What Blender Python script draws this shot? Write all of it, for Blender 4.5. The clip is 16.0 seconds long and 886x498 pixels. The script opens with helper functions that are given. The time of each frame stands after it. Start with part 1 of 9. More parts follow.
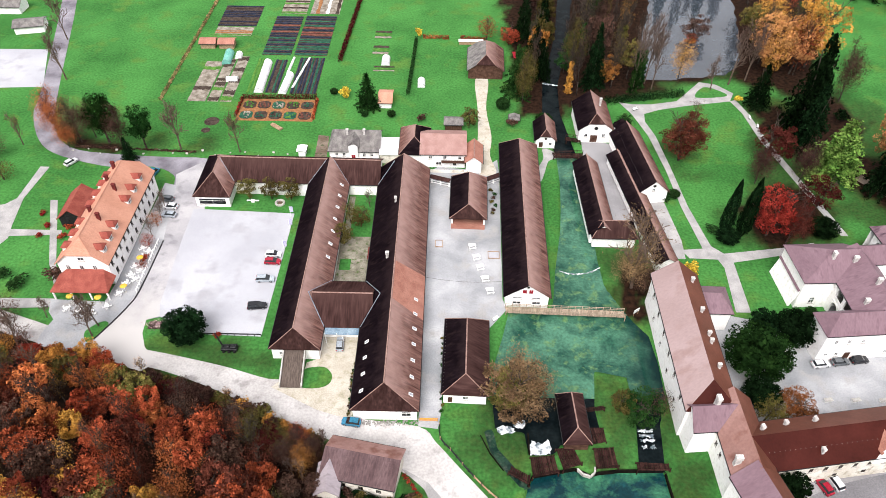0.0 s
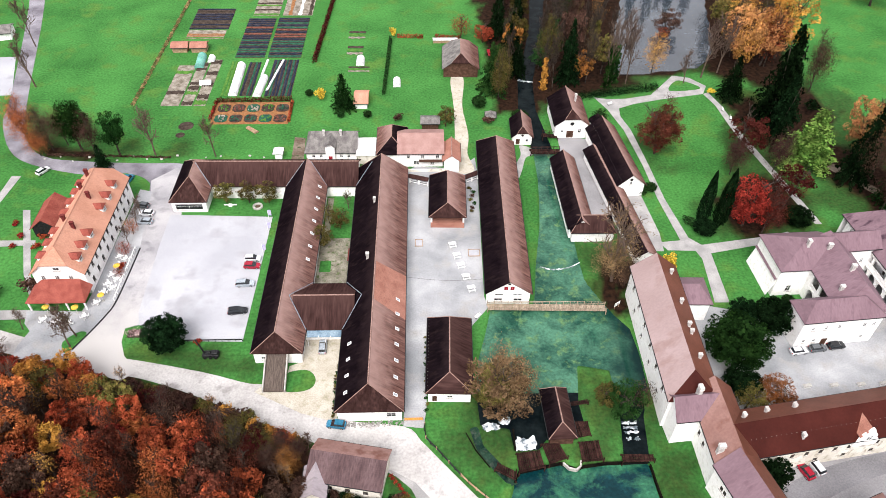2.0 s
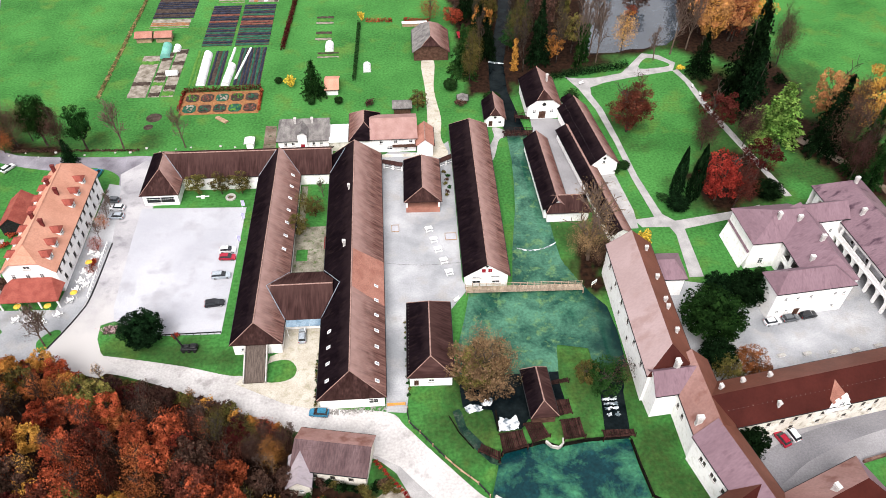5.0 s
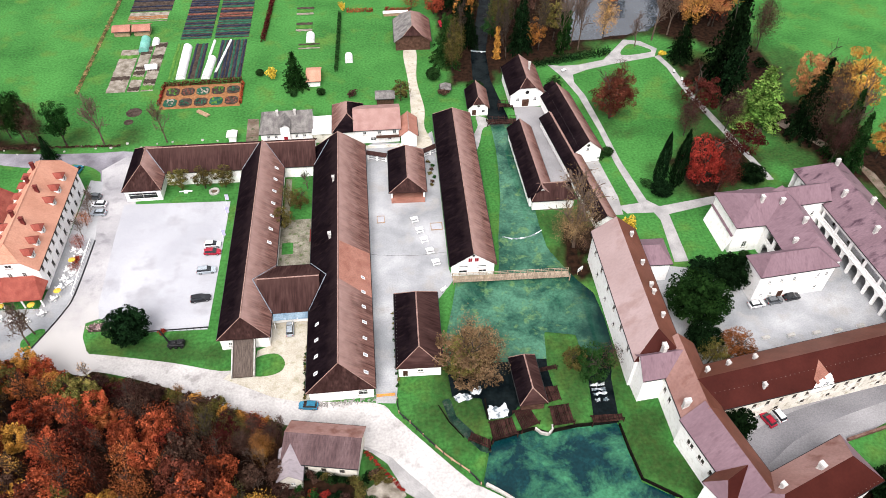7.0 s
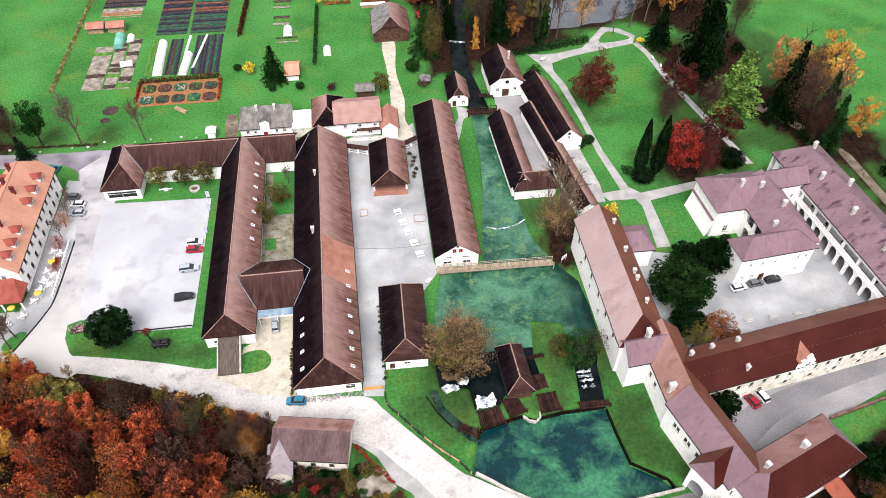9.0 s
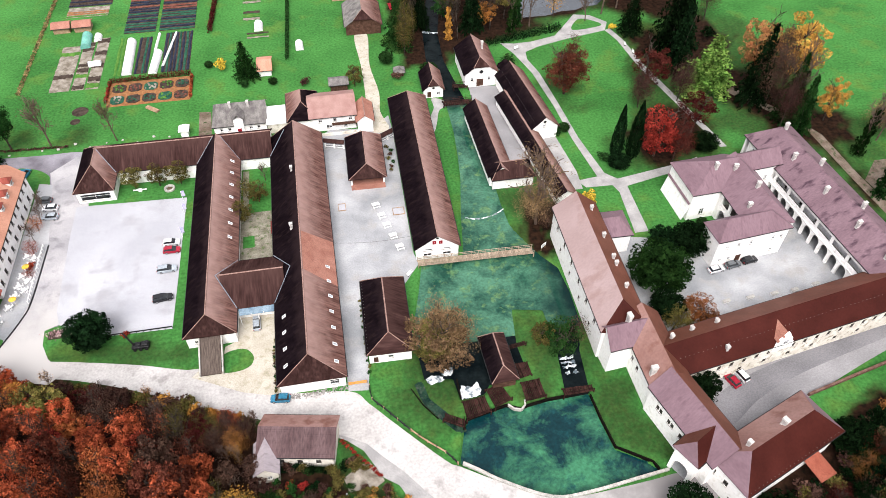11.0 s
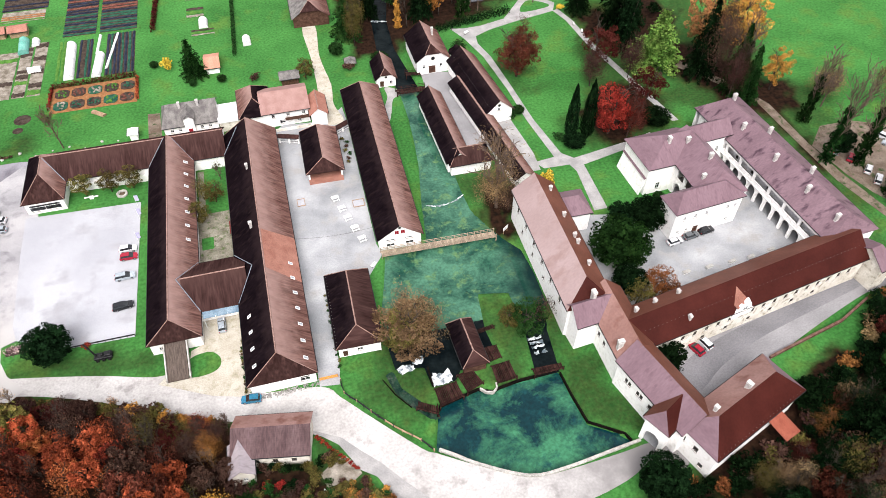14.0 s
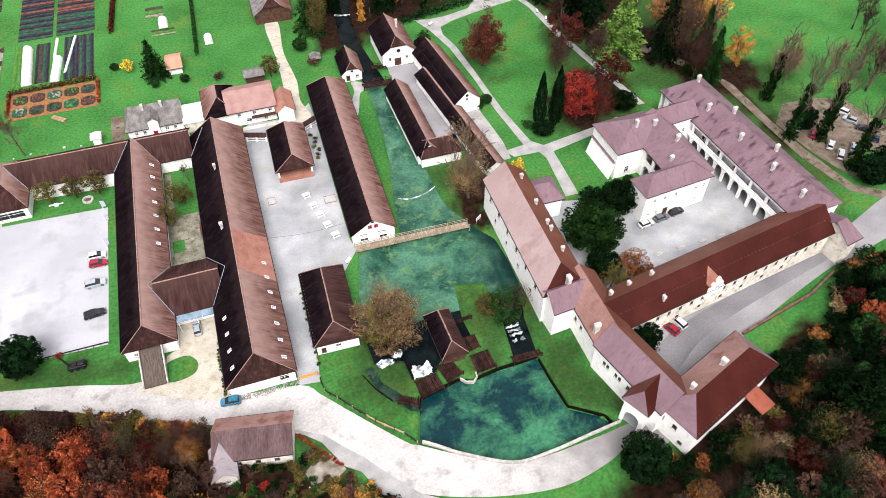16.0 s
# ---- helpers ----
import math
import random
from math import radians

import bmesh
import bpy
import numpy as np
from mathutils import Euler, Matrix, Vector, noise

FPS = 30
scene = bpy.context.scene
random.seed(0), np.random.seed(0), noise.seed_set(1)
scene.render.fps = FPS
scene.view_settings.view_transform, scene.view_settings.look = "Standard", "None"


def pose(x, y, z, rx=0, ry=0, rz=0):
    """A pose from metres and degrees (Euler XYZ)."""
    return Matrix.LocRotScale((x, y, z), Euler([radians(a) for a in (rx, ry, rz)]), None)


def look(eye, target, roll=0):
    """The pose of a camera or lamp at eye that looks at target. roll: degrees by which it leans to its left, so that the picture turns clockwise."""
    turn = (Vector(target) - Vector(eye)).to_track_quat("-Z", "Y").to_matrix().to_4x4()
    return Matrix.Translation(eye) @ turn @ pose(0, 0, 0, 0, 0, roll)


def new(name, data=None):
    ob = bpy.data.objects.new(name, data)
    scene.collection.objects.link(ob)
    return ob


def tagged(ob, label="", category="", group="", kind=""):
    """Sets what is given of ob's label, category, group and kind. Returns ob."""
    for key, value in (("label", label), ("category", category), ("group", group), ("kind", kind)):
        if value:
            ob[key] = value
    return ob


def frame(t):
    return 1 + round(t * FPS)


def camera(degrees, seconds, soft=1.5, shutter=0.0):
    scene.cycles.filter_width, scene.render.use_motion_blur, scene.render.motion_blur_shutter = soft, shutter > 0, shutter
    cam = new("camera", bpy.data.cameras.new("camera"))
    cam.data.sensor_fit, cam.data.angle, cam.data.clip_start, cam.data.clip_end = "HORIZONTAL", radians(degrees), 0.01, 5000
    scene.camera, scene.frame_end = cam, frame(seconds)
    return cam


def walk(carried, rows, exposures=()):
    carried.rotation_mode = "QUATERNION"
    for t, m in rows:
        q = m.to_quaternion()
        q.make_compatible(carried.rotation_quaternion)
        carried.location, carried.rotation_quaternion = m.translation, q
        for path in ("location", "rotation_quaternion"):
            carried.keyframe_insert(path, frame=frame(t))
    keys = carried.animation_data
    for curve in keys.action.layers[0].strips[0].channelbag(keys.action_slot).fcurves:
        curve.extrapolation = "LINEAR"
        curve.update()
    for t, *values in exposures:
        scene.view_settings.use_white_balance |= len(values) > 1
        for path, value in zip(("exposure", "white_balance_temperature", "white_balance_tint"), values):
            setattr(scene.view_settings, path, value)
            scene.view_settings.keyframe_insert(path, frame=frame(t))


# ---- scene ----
# ---- camera ----
cam = camera(64.0, 16.0, soft=0.7)
EYE_Z = 128.0
PATH = [
    (0.0, 46.09, -0.75, 0.81),
    (0.5, 46.09, -0.72, 0.29),
    (1.0, 46.09, -0.71, -0.21),
    (1.5, 46.09, -0.72, -0.83),
    (2.0, 46.03, -0.66, -1.49),
    (2.5, 45.90, -0.62, -2.14),
    (3.0, 45.68, -0.62, -2.60),
    (3.5, 45.47, -0.63, -3.00),
    (4.0, 45.25, -0.59, -3.44),
    (6.5, 44.17, -0.52, -5.41),
    (7.0, 44.00, -0.50, -5.87),
    (7.5, 43.84, -0.47, -6.34),
    (8.0, 43.67, -0.46, -6.80),
    (8.5, 43.51, -0.43, -7.31),
    (9.0, 43.33, -0.42, -7.83),
    (11.5, 42.52, -0.25, -11.07),
    (12.0, 42.37, -0.21, -11.82),
    (12.5, 42.23, -0.20, -12.54),
    (13.0, 42.06, -0.15, -13.28),
    (13.5, 41.90, -0.12, -14.10),
    (14.0, 41.73, -0.09, -15.01),
    (14.5, 41.57, -0.06, -15.95),
    (15.0, 41.41, -0.02, -16.79),
    (15.5, 41.24, 0.02, -17.55),
    (16.0, 41.08, 0.04, -18.30),
]
walk(cam, [(t, pose(0, 0, EYE_Z, rx, ry, rz)) for t, rx, ry, rz in PATH])

# ---- world and light ----
world = bpy.data.worlds.new("sky")
scene.world = world
world.use_nodes = True
wn = world.node_tree
sky = wn.nodes.new("ShaderNodeTexSky")
sky.sky_type = "NISHITA"
sky.sun_disc = False
SUN_EL, SUN_AZ = radians(52), radians(195)
sky.sun_elevation, sky.sun_rotation = SUN_EL, SUN_AZ
sky.air_density, sky.dust_density, sky.ozone_density = 1.0, 4.0, 0.6
cloud = wn.nodes.new("ShaderNodeMix")
cloud.data_type = "RGBA"
cloud.inputs[0].default_value = 0.75
cloud.inputs[7].default_value = (8.15, 7.85, 8.05, 1)
wn.links.new(sky.outputs[0], cloud.inputs[6])
wn.links.new(cloud.outputs[2], wn.nodes["Background"].inputs[0])
wn.nodes["Background"].inputs[1].default_value = 0.075
sun = new("sun", bpy.data.lights.new("sun", "SUN"))
sun.data.energy, sun.data.angle, sun.data.color = 2.15, radians(40), (1.0, 0.96, 0.94)
sun_dir = Vector((math.cos(SUN_EL) * math.sin(SUN_AZ), math.cos(SUN_EL) * math.cos(SUN_AZ), math.sin(SUN_EL)))
sun.matrix_world = look(sun_dir * 300, (0, 0, 0))
scene.view_settings.exposure = 1.24


# ---- materials ----
def mat(name, a, b, scale=1.0, fine=12.0, rough=0.8, metal=0.0, bump=0.15, stretch=(1, 1, 1), streak=0.0, vary=0.0, coat=0.0, c=None, cut=(0.35, 0.65), spec=0.06, amp=0.25):
    """Two colours mixed by a broad noise, broken by a fine one; optional streaks, per-object variation and a third stain colour."""
    m = bpy.data.materials.new(name)
    m.use_nodes = True
    nt = m.node_tree
    bsdf = nt.nodes["Principled BSDF"]
    N, L = nt.nodes.new, nt.links.new
    tc = N("ShaderNodeTexCoord")
    mp = N("ShaderNodeMapping")
    mp.inputs["Scale"].default_value = stretch
    L(tc.outputs["Object"], mp.inputs[0])
    n1 = N("ShaderNodeTexNoise")
    n1.inputs["Scale"].default_value, n1.inputs["Detail"].default_value = scale, 5
    n2 = N("ShaderNodeTexNoise")
    n2.inputs["Scale"].default_value, n2.inputs["Detail"].default_value = fine, 3
    L(mp.outputs[0], n1.inputs[0])
    L(mp.outputs[0], n2.inputs[0])
    ramp = N("ShaderNodeValToRGB")
    ramp.color_ramp.elements[0].position, ramp.color_ramp.elements[1].position = cut
    ramp.color_ramp.elements[0].color, ramp.color_ramp.elements[1].color = (*a, 1), (*b, 1)
    L(n1.outputs[0], ramp.inputs[0])
    col = ramp.outputs[0]
    hsv = N("ShaderNodeHueSaturation")
    mr = N("ShaderNodeMapRange")
    mr.inputs[1].default_value, mr.inputs[2].default_value = 0.3, 0.7
    mr.inputs[3].default_value, mr.inputs[4].default_value = 1 - amp, 1 + amp
    L(n2.outputs[0], mr.inputs[0])
    val = mr.outputs[0]
    if vary:
        oi = N("ShaderNodeObjectInfo")
        vr = N("ShaderNodeMapRange")
        vr.inputs[3].default_value, vr.inputs[4].default_value = 1 - vary, 1 + vary
        L(oi.outputs["Random"], vr.inputs[0])
        mu = N("ShaderNodeMath")
        mu.operation = "MULTIPLY"
        L(val, mu.inputs[0])
        L(vr.outputs[0], mu.inputs[1])
        val = mu.outputs[0]
    if c:
        n3 = N("ShaderNodeTexNoise")
        n3.inputs["Scale"].default_value, n3.inputs["Detail"].default_value = scale * 2.7, 6
        mp3 = N("ShaderNodeMapping")
        mp3.inputs["Location"].default_value = (13, 7, 3)
        mp3.inputs["Scale"].default_value = stretch
        L(tc.outputs["Object"], mp3.inputs[0])
        L(mp3.outputs[0], n3.inputs[0])
        r3 = N("ShaderNodeMapRange")
        r3.inputs[1].default_value, r3.inputs[2].default_value = 0.54, 0.7
        L(n3.outputs[0], r3.inputs[0])
        mx = N("ShaderNodeMix")
        mx.data_type = "RGBA"
        mx.inputs[7].default_value = (*c, 1)
        L(r3.outputs[0], mx.inputs[0])
        L(col, mx.inputs[6])
        col = mx.outputs[2]
    L(col, hsv.inputs["Color"])
    L(val, hsv.inputs["Value"])
    L(hsv.outputs[0], bsdf.inputs["Base Color"])
    bsdf.inputs["Roughness"].default_value = rough
    bsdf.inputs["Metallic"].default_value = metal
    bsdf.inputs["Specular IOR Level"].default_value = spec
    if bump:
        bp = N("ShaderNodeBump")
        bp.inputs["Strength"].default_value, bp.inputs["Distance"].default_value = bump, 0.1
        L(n2.outputs[0], bp.inputs["Height"])
        L(bp.outputs[0], bsdf.inputs["Normal"])
    return m


def glassy(name, colour, rough=0.05):
    m = bpy.data.materials.new(name)
    m.use_nodes = True
    b = m.node_tree.nodes["Principled BSDF"]
    b.inputs["Base Color"].default_value = (*colour, 1)
    b.inputs["Roughness"].default_value = rough
    b.inputs["Transmission Weight"].default_value = 1.0
    b.inputs["IOR"].default_value = 1.45
    return m


GRASS = mat("grass", (0.031, 0.119, 0.026), (0.052, 0.183, 0.041), 0.05, 1.4, 0.95, bump=0.4, c=(0.068, 0.152, 0.031), amp=0.28)


def add_shaded_litter(m):
    """Fallen leaves and bare soil, darkened for the shade under trees, where the ground's litter attribute says so."""
    nt = m.node_tree
    bsdf = nt.nodes["Principled BSDF"]
    src = bsdf.inputs["Base Color"].links[0].from_socket
    at = nt.nodes.new("ShaderNodeAttribute")
    at.attribute_name = "litter"
    n = nt.nodes.new("ShaderNodeTexNoise")
    n.inputs["Scale"].default_value, n.inputs["Detail"].default_value = 0.8, 8
    tc = nt.nodes.new("ShaderNodeTexCoord")
    nt.links.new(tc.outputs["Object"], n.inputs[0])
    r = nt.nodes.new("ShaderNodeValToRGB")
    # near-black brown: tree shade is mixed into the leaf colour
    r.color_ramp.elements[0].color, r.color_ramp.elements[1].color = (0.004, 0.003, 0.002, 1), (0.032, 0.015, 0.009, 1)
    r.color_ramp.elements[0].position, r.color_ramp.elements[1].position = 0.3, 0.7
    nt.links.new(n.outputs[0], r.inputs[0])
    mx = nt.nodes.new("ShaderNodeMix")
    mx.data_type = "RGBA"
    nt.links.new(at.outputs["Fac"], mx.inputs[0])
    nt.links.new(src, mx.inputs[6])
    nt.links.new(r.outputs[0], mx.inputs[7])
    nt.links.new(mx.outputs[2], bsdf.inputs["Base Color"])


add_shaded_litter(GRASS)
EARTH = mat("earth", (0.09, 0.06, 0.04), (0.16, 0.12, 0.09), 0.6, 6, 0.95)
GRAVEL = mat("pale_gravel", (0.335, 0.34, 0.37), (0.41, 0.415, 0.445), 0.07, 5, 0.95, c=(0.31, 0.31, 0.33), amp=0.1)
ROADTOP = mat("chalky_road", (0.39, 0.375, 0.365), (0.48, 0.465, 0.455), 0.12, 2, 0.9, c=(0.29, 0.275, 0.268), amp=0.14)
CREAM = mat("cream_gravel", (0.38, 0.345, 0.28), (0.47, 0.44, 0.38), 0.25, 4, 0.95, c=(0.30, 0.28, 0.20), amp=0.15)
DUSTY = mat("dusty_asphalt", (0.27, 0.265, 0.28), (0.40, 0.39, 0.40), 0.1, 4, 0.9, c=(0.20, 0.195, 0.21), amp=0.15)
DRIVE = mat("pale_worn_asphalt", (0.20, 0.195, 0.203), (0.275, 0.27, 0.278), 0.10, 3, 0.9, amp=0.14)
ASPHALT = mat("grey_asphalt", (0.13, 0.12, 0.14), (0.26, 0.25, 0.28), 0.15, 9, 0.9)
CONCRETE = mat("grey_concrete", (0.215, 0.225, 0.238), (0.40, 0.405, 0.42), 0.09, 3, 0.75, c=(0.30, 0.295, 0.29), spec=0.25, amp=0.12)
MOSSY = mat("mossy_paving", (0.13, 0.12, 0.09), (0.25, 0.235, 0.19), 0.4, 3, 0.9, c=(0.07, 0.10, 0.035), amp=0.25)
PATHTOP = mat("pale_path", (0.25, 0.245, 0.245), (0.36, 0.35, 0.345), 0.3, 6, 0.95, amp=0.15)
PLASTER = mat("white_plaster", (0.86, 0.85, 0.84), (0.90, 0.89, 0.88), 0.4, 2, 0.9, c=(0.74, 0.72, 0.69), bump=0.03, amp=0.04)
OLDPLASTER = mat("stained_plaster", (0.56, 0.52, 0.45), (0.74, 0.71, 0.65), 0.3, 4, 0.9, c=(0.36, 0.32, 0.25), amp=0.12)
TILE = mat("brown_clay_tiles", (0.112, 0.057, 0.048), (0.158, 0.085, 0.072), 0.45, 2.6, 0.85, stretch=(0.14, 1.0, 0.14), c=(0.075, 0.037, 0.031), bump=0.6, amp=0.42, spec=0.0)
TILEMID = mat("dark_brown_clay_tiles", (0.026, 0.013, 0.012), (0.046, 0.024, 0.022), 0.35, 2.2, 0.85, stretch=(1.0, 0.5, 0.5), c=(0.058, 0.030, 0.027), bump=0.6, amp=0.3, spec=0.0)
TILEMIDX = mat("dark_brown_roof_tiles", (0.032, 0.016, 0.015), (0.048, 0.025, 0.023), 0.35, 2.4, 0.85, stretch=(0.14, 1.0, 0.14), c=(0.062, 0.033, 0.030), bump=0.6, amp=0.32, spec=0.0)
# Near-black tile copy: side shading put into the colour along with weathering.
TILEDARK = mat("shaded_weathered_tiles", (0.0048, 0.0030, 0.0042), (0.0085, 0.0054, 0.0070), 0.35, 2.2, 0.85, stretch=(0.35, 1.0, 0.35), c=(0.014, 0.009, 0.010), bump=0.6, amp=0.3, spec=0.0)
TILENEW = mat("new_orange_tiles", (0.42, 0.205, 0.142), (0.50, 0.26, 0.185), 0.3, 6, 0.8, stretch=(0.4, 1, 0.4), amp=0.15)
TILEPATCH = mat("salmon_tiles", (0.27, 0.12, 0.09), (0.35, 0.17, 0.13), 0.4, 5, 0.8)
RIDGETILE = mat("pale_ridge_tiles", (0.20, 0.12, 0.10), (0.32, 0.21, 0.18), 1.5, 6, 0.85)
# Paler on west and north slopes: lightness by facing is set in the colour.
TINPINK = mat("pale_pink_tin", (0.285, 0.205, 0.200), (0.325, 0.240, 0.236), 0.12, 2.5, 0.45, stretch=(0.6, 1, 0.6), c=(0.262, 0.178, 0.168), bump=0.02, spec=0.25, amp=0.06)
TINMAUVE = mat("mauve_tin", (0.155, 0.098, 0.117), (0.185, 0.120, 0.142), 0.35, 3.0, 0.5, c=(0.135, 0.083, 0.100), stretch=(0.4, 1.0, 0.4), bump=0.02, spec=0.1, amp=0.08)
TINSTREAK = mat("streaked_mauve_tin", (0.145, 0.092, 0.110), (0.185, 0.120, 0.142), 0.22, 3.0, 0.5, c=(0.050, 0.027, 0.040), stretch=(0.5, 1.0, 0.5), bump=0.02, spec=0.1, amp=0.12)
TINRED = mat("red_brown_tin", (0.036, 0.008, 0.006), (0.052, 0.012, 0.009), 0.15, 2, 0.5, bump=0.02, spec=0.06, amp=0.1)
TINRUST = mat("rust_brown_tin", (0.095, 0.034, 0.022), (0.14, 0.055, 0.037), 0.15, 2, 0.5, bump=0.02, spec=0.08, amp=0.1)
TINROSE = mat("pale_rose_tin", (0.215, 0.115, 0.098), (0.285, 0.168, 0.148), 0.12, 2, 0.5, c=(0.17, 0.078, 0.060), bump=0.02, spec=0.1, amp=0.1)
SLATE = mat("grey_slates", (0.11, 0.10, 0.10), (0.20, 0.19, 0.18), 0.6, 5, 0.8)
WOOD = mat("dark_wood", (0.05, 0.025, 0.018), (0.10, 0.055, 0.04), 1.0, 8, 0.8, stretch=(1, 6, 1))
PALEWOOD = mat("weathered_wood", (0.25, 0.16, 0.10), (0.38, 0.27, 0.18), 1.0, 8, 0.85)
BARK = mat("bark", (0.026, 0.020, 0.017), (0.075, 0.060, 0.050), 1.5, 9, 0.95, spec=0.0)
PANE = glassy("window_glass", (0.25, 0.28, 0.3))
FRAMEDARK = mat("grey_brown_paint", (0.06, 0.05, 0.045), (0.10, 0.085, 0.075), 2, 9, 0.6, bump=0.02)
CHIMNEY = mat("weathered_chimney_plaster", (0.36, 0.34, 0.33), (0.58, 0.56, 0.54), 1.2, 6, 0.9)
FRAMEWHITE = mat("white_paint", (0.75, 0.75, 0.75), (0.82, 0.82, 0.82), 2, 9, 0.6, bump=0.02)
IRON = mat("dark_metal", (0.02, 0.02, 0.022), (0.04, 0.04, 0.042), 2, 9, 0.5, metal=0.6, bump=0.03)
STONE = mat("grey_stone", (0.30, 0.29, 0.27), (0.45, 0.44, 0.41), 1.0, 6, 0.9)


def ridge_wear(m, colour, low, high):
    """Pale lichen and weathering that thickens towards the ridge, broken by noise."""
    nt = m.node_tree
    bsdf = nt.nodes["Principled BSDF"]
    src = bsdf.inputs["Base Color"].links[0].from_socket
    N, L = nt.nodes.new, nt.links.new
    tc, sx, n, ad, mr, mx = N("ShaderNodeTexCoord"), N("ShaderNodeSeparateXYZ"), N("ShaderNodeTexNoise"), N("ShaderNodeMath"), N("ShaderNodeMapRange"), N("ShaderNodeMix")
    n.inputs["Scale"].default_value, n.inputs["Detail"].default_value = 0.5, 6
    ad.operation = "MULTIPLY_ADD"
    ad.inputs[1].default_value = 0.7
    mr.inputs[1].default_value, mr.inputs[2].default_value, mr.inputs[4].default_value = low + 0.35, high + 0.35, 0.85
    mx.data_type = "RGBA"
    mx.inputs[7].default_value = (*colour, 1)
    L(tc.outputs["Generated"], sx.inputs[0])
    L(tc.outputs["Object"], n.inputs[0])
    L(n.outputs[0], ad.inputs[0])
    L(sx.outputs[2], ad.inputs[2])
    L(ad.outputs[0], mr.inputs[0])
    L(mr.outputs[0], mx.inputs[0])
    L(src, mx.inputs[6])
    L(mx.outputs[2], bsdf.inputs["Base Color"])


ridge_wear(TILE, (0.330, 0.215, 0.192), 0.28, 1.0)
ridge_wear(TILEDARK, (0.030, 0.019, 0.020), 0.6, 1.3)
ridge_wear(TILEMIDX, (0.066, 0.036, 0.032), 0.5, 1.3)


def tint_towards(m, axis, start, end, colour):
    """Another colour that sets in along one axis of the plan, broken up by noise."""
    nt = m.node_tree
    bsdf = nt.nodes["Principled BSDF"]
    src = bsdf.inputs["Base Color"].links[0].from_socket
    tc = nt.nodes.new("ShaderNodeTexCoord")
    sx = nt.nodes.new("ShaderNodeSeparateXYZ")
    n = nt.nodes.new("ShaderNodeTexNoise")
    n.inputs["Scale"].default_value, n.inputs["Detail"].default_value = 0.22, 5
    ad = nt.nodes.new("ShaderNodeMath")
    ad.operation = "MULTIPLY_ADD"
    ad.inputs[1].default_value = (end - start) * 1.2
    mr = nt.nodes.new("ShaderNodeMapRange")
    mr.inputs[1].default_value, mr.inputs[2].default_value = start + (end - start) * 0.6, end + (end - start) * 0.6
    mx = nt.nodes.new("ShaderNodeMix")
    mx.data_type = "RGBA"
    mx.inputs[7].default_value = (*colour, 1)
    L = nt.links.new
    L(tc.outputs["Object"], sx.inputs[0])
    L(tc.outputs["Object"], n.inputs[0])
    L(n.outputs[0], ad.inputs[0])
    L(sx.outputs[axis], ad.inputs[2])
    L(ad.outputs[0], mr.inputs[0])
    L(mr.outputs[0], mx.inputs[0])
    L(src, mx.inputs[6])
    L(mx.outputs[2], bsdf.inputs["Base Color"])


tint_towards(ROADTOP, 0, 26, 50, (0.20, 0.19, 0.19))
tint_towards(DUSTY, 1, 122, 103, (0.43, 0.415, 0.405))


# ---- mesh helpers ----
def link_mesh(name, verts, faces, material, parent=None, smooth=False):
    me = bpy.data.meshes.new(name)
    me.from_pydata(verts, [], faces)
    mats = material if isinstance(material, (list, tuple)) else [material]
    for m in mats:
        me.materials.append(m)
    me.update()
    if smooth:
        me.polygons.foreach_set("use_smooth", [True] * len(me.polygons))
    ob = new(name, me)
    if parent:
        ob.parent = parent
    return ob


def part(name, bm, material, parent, label=""):
    """Links a bmesh as one mesh object under a thing or part."""
    me = bpy.data.meshes.new(name)
    bmesh.ops.recalc_face_normals(bm, faces=bm.faces)
    bm.to_mesh(me)
    bm.free()
    me.materials.append(material)
    ob = new(name, me)
    ob.parent = parent
    if label:
        ob["label"] = label
    return ob


def thing(name, label, category, at=(0, 0, 0), rz=0.0, group="", kind=""):
    ob = new(name)
    ob.matrix_basis = pose(*at, 0, 0, rz)
    return tagged(ob, label, category, group, kind)


def box(bm, x0, y0, z0, x1, y1, z1, m=None):
    vs = [bm.verts.new(Vector(v)) for v in ((x0, y0, z0), (x1, y0, z0), (x1, y1, z0), (x0, y1, z0), (x0, y0, z1), (x1, y0, z1), (x1, y1, z1), (x0, y1, z1))]
    if m is not None:
        for v in vs:
            v.co = m @ v.co
    for f in ((0, 3, 2, 1), (4, 5, 6, 7), (0, 1, 5, 4), (1, 2, 6, 5), (2, 3, 7, 6), (3, 0, 4, 7)):
        bm.faces.new([vs[i] for i in f])
    return vs


def boxed(*dims, bevel=0.0):
    bm = bmesh.new()
    box(bm, *dims)
    if bevel:
        bmesh.ops.bevel(bm, geom=bm.edges[:], offset=bevel, segments=1, affect="EDGES")
    return bm


def prism(bm, pts, drop):
    """A plate with the polygon pts on its top and a lower face moved by drop."""
    top = [bm.verts.new(Vector(p)) for p in pts]
    low = [bm.verts.new(Vector(p) + Vector(drop)) for p in pts]
    n = len(pts)
    bm.faces.new(top)
    bm.faces.new(low[::-1])
    for i in range(n):
        bm.faces.new((top[i], low[i], low[(i + 1) % n], top[(i + 1) % n]))


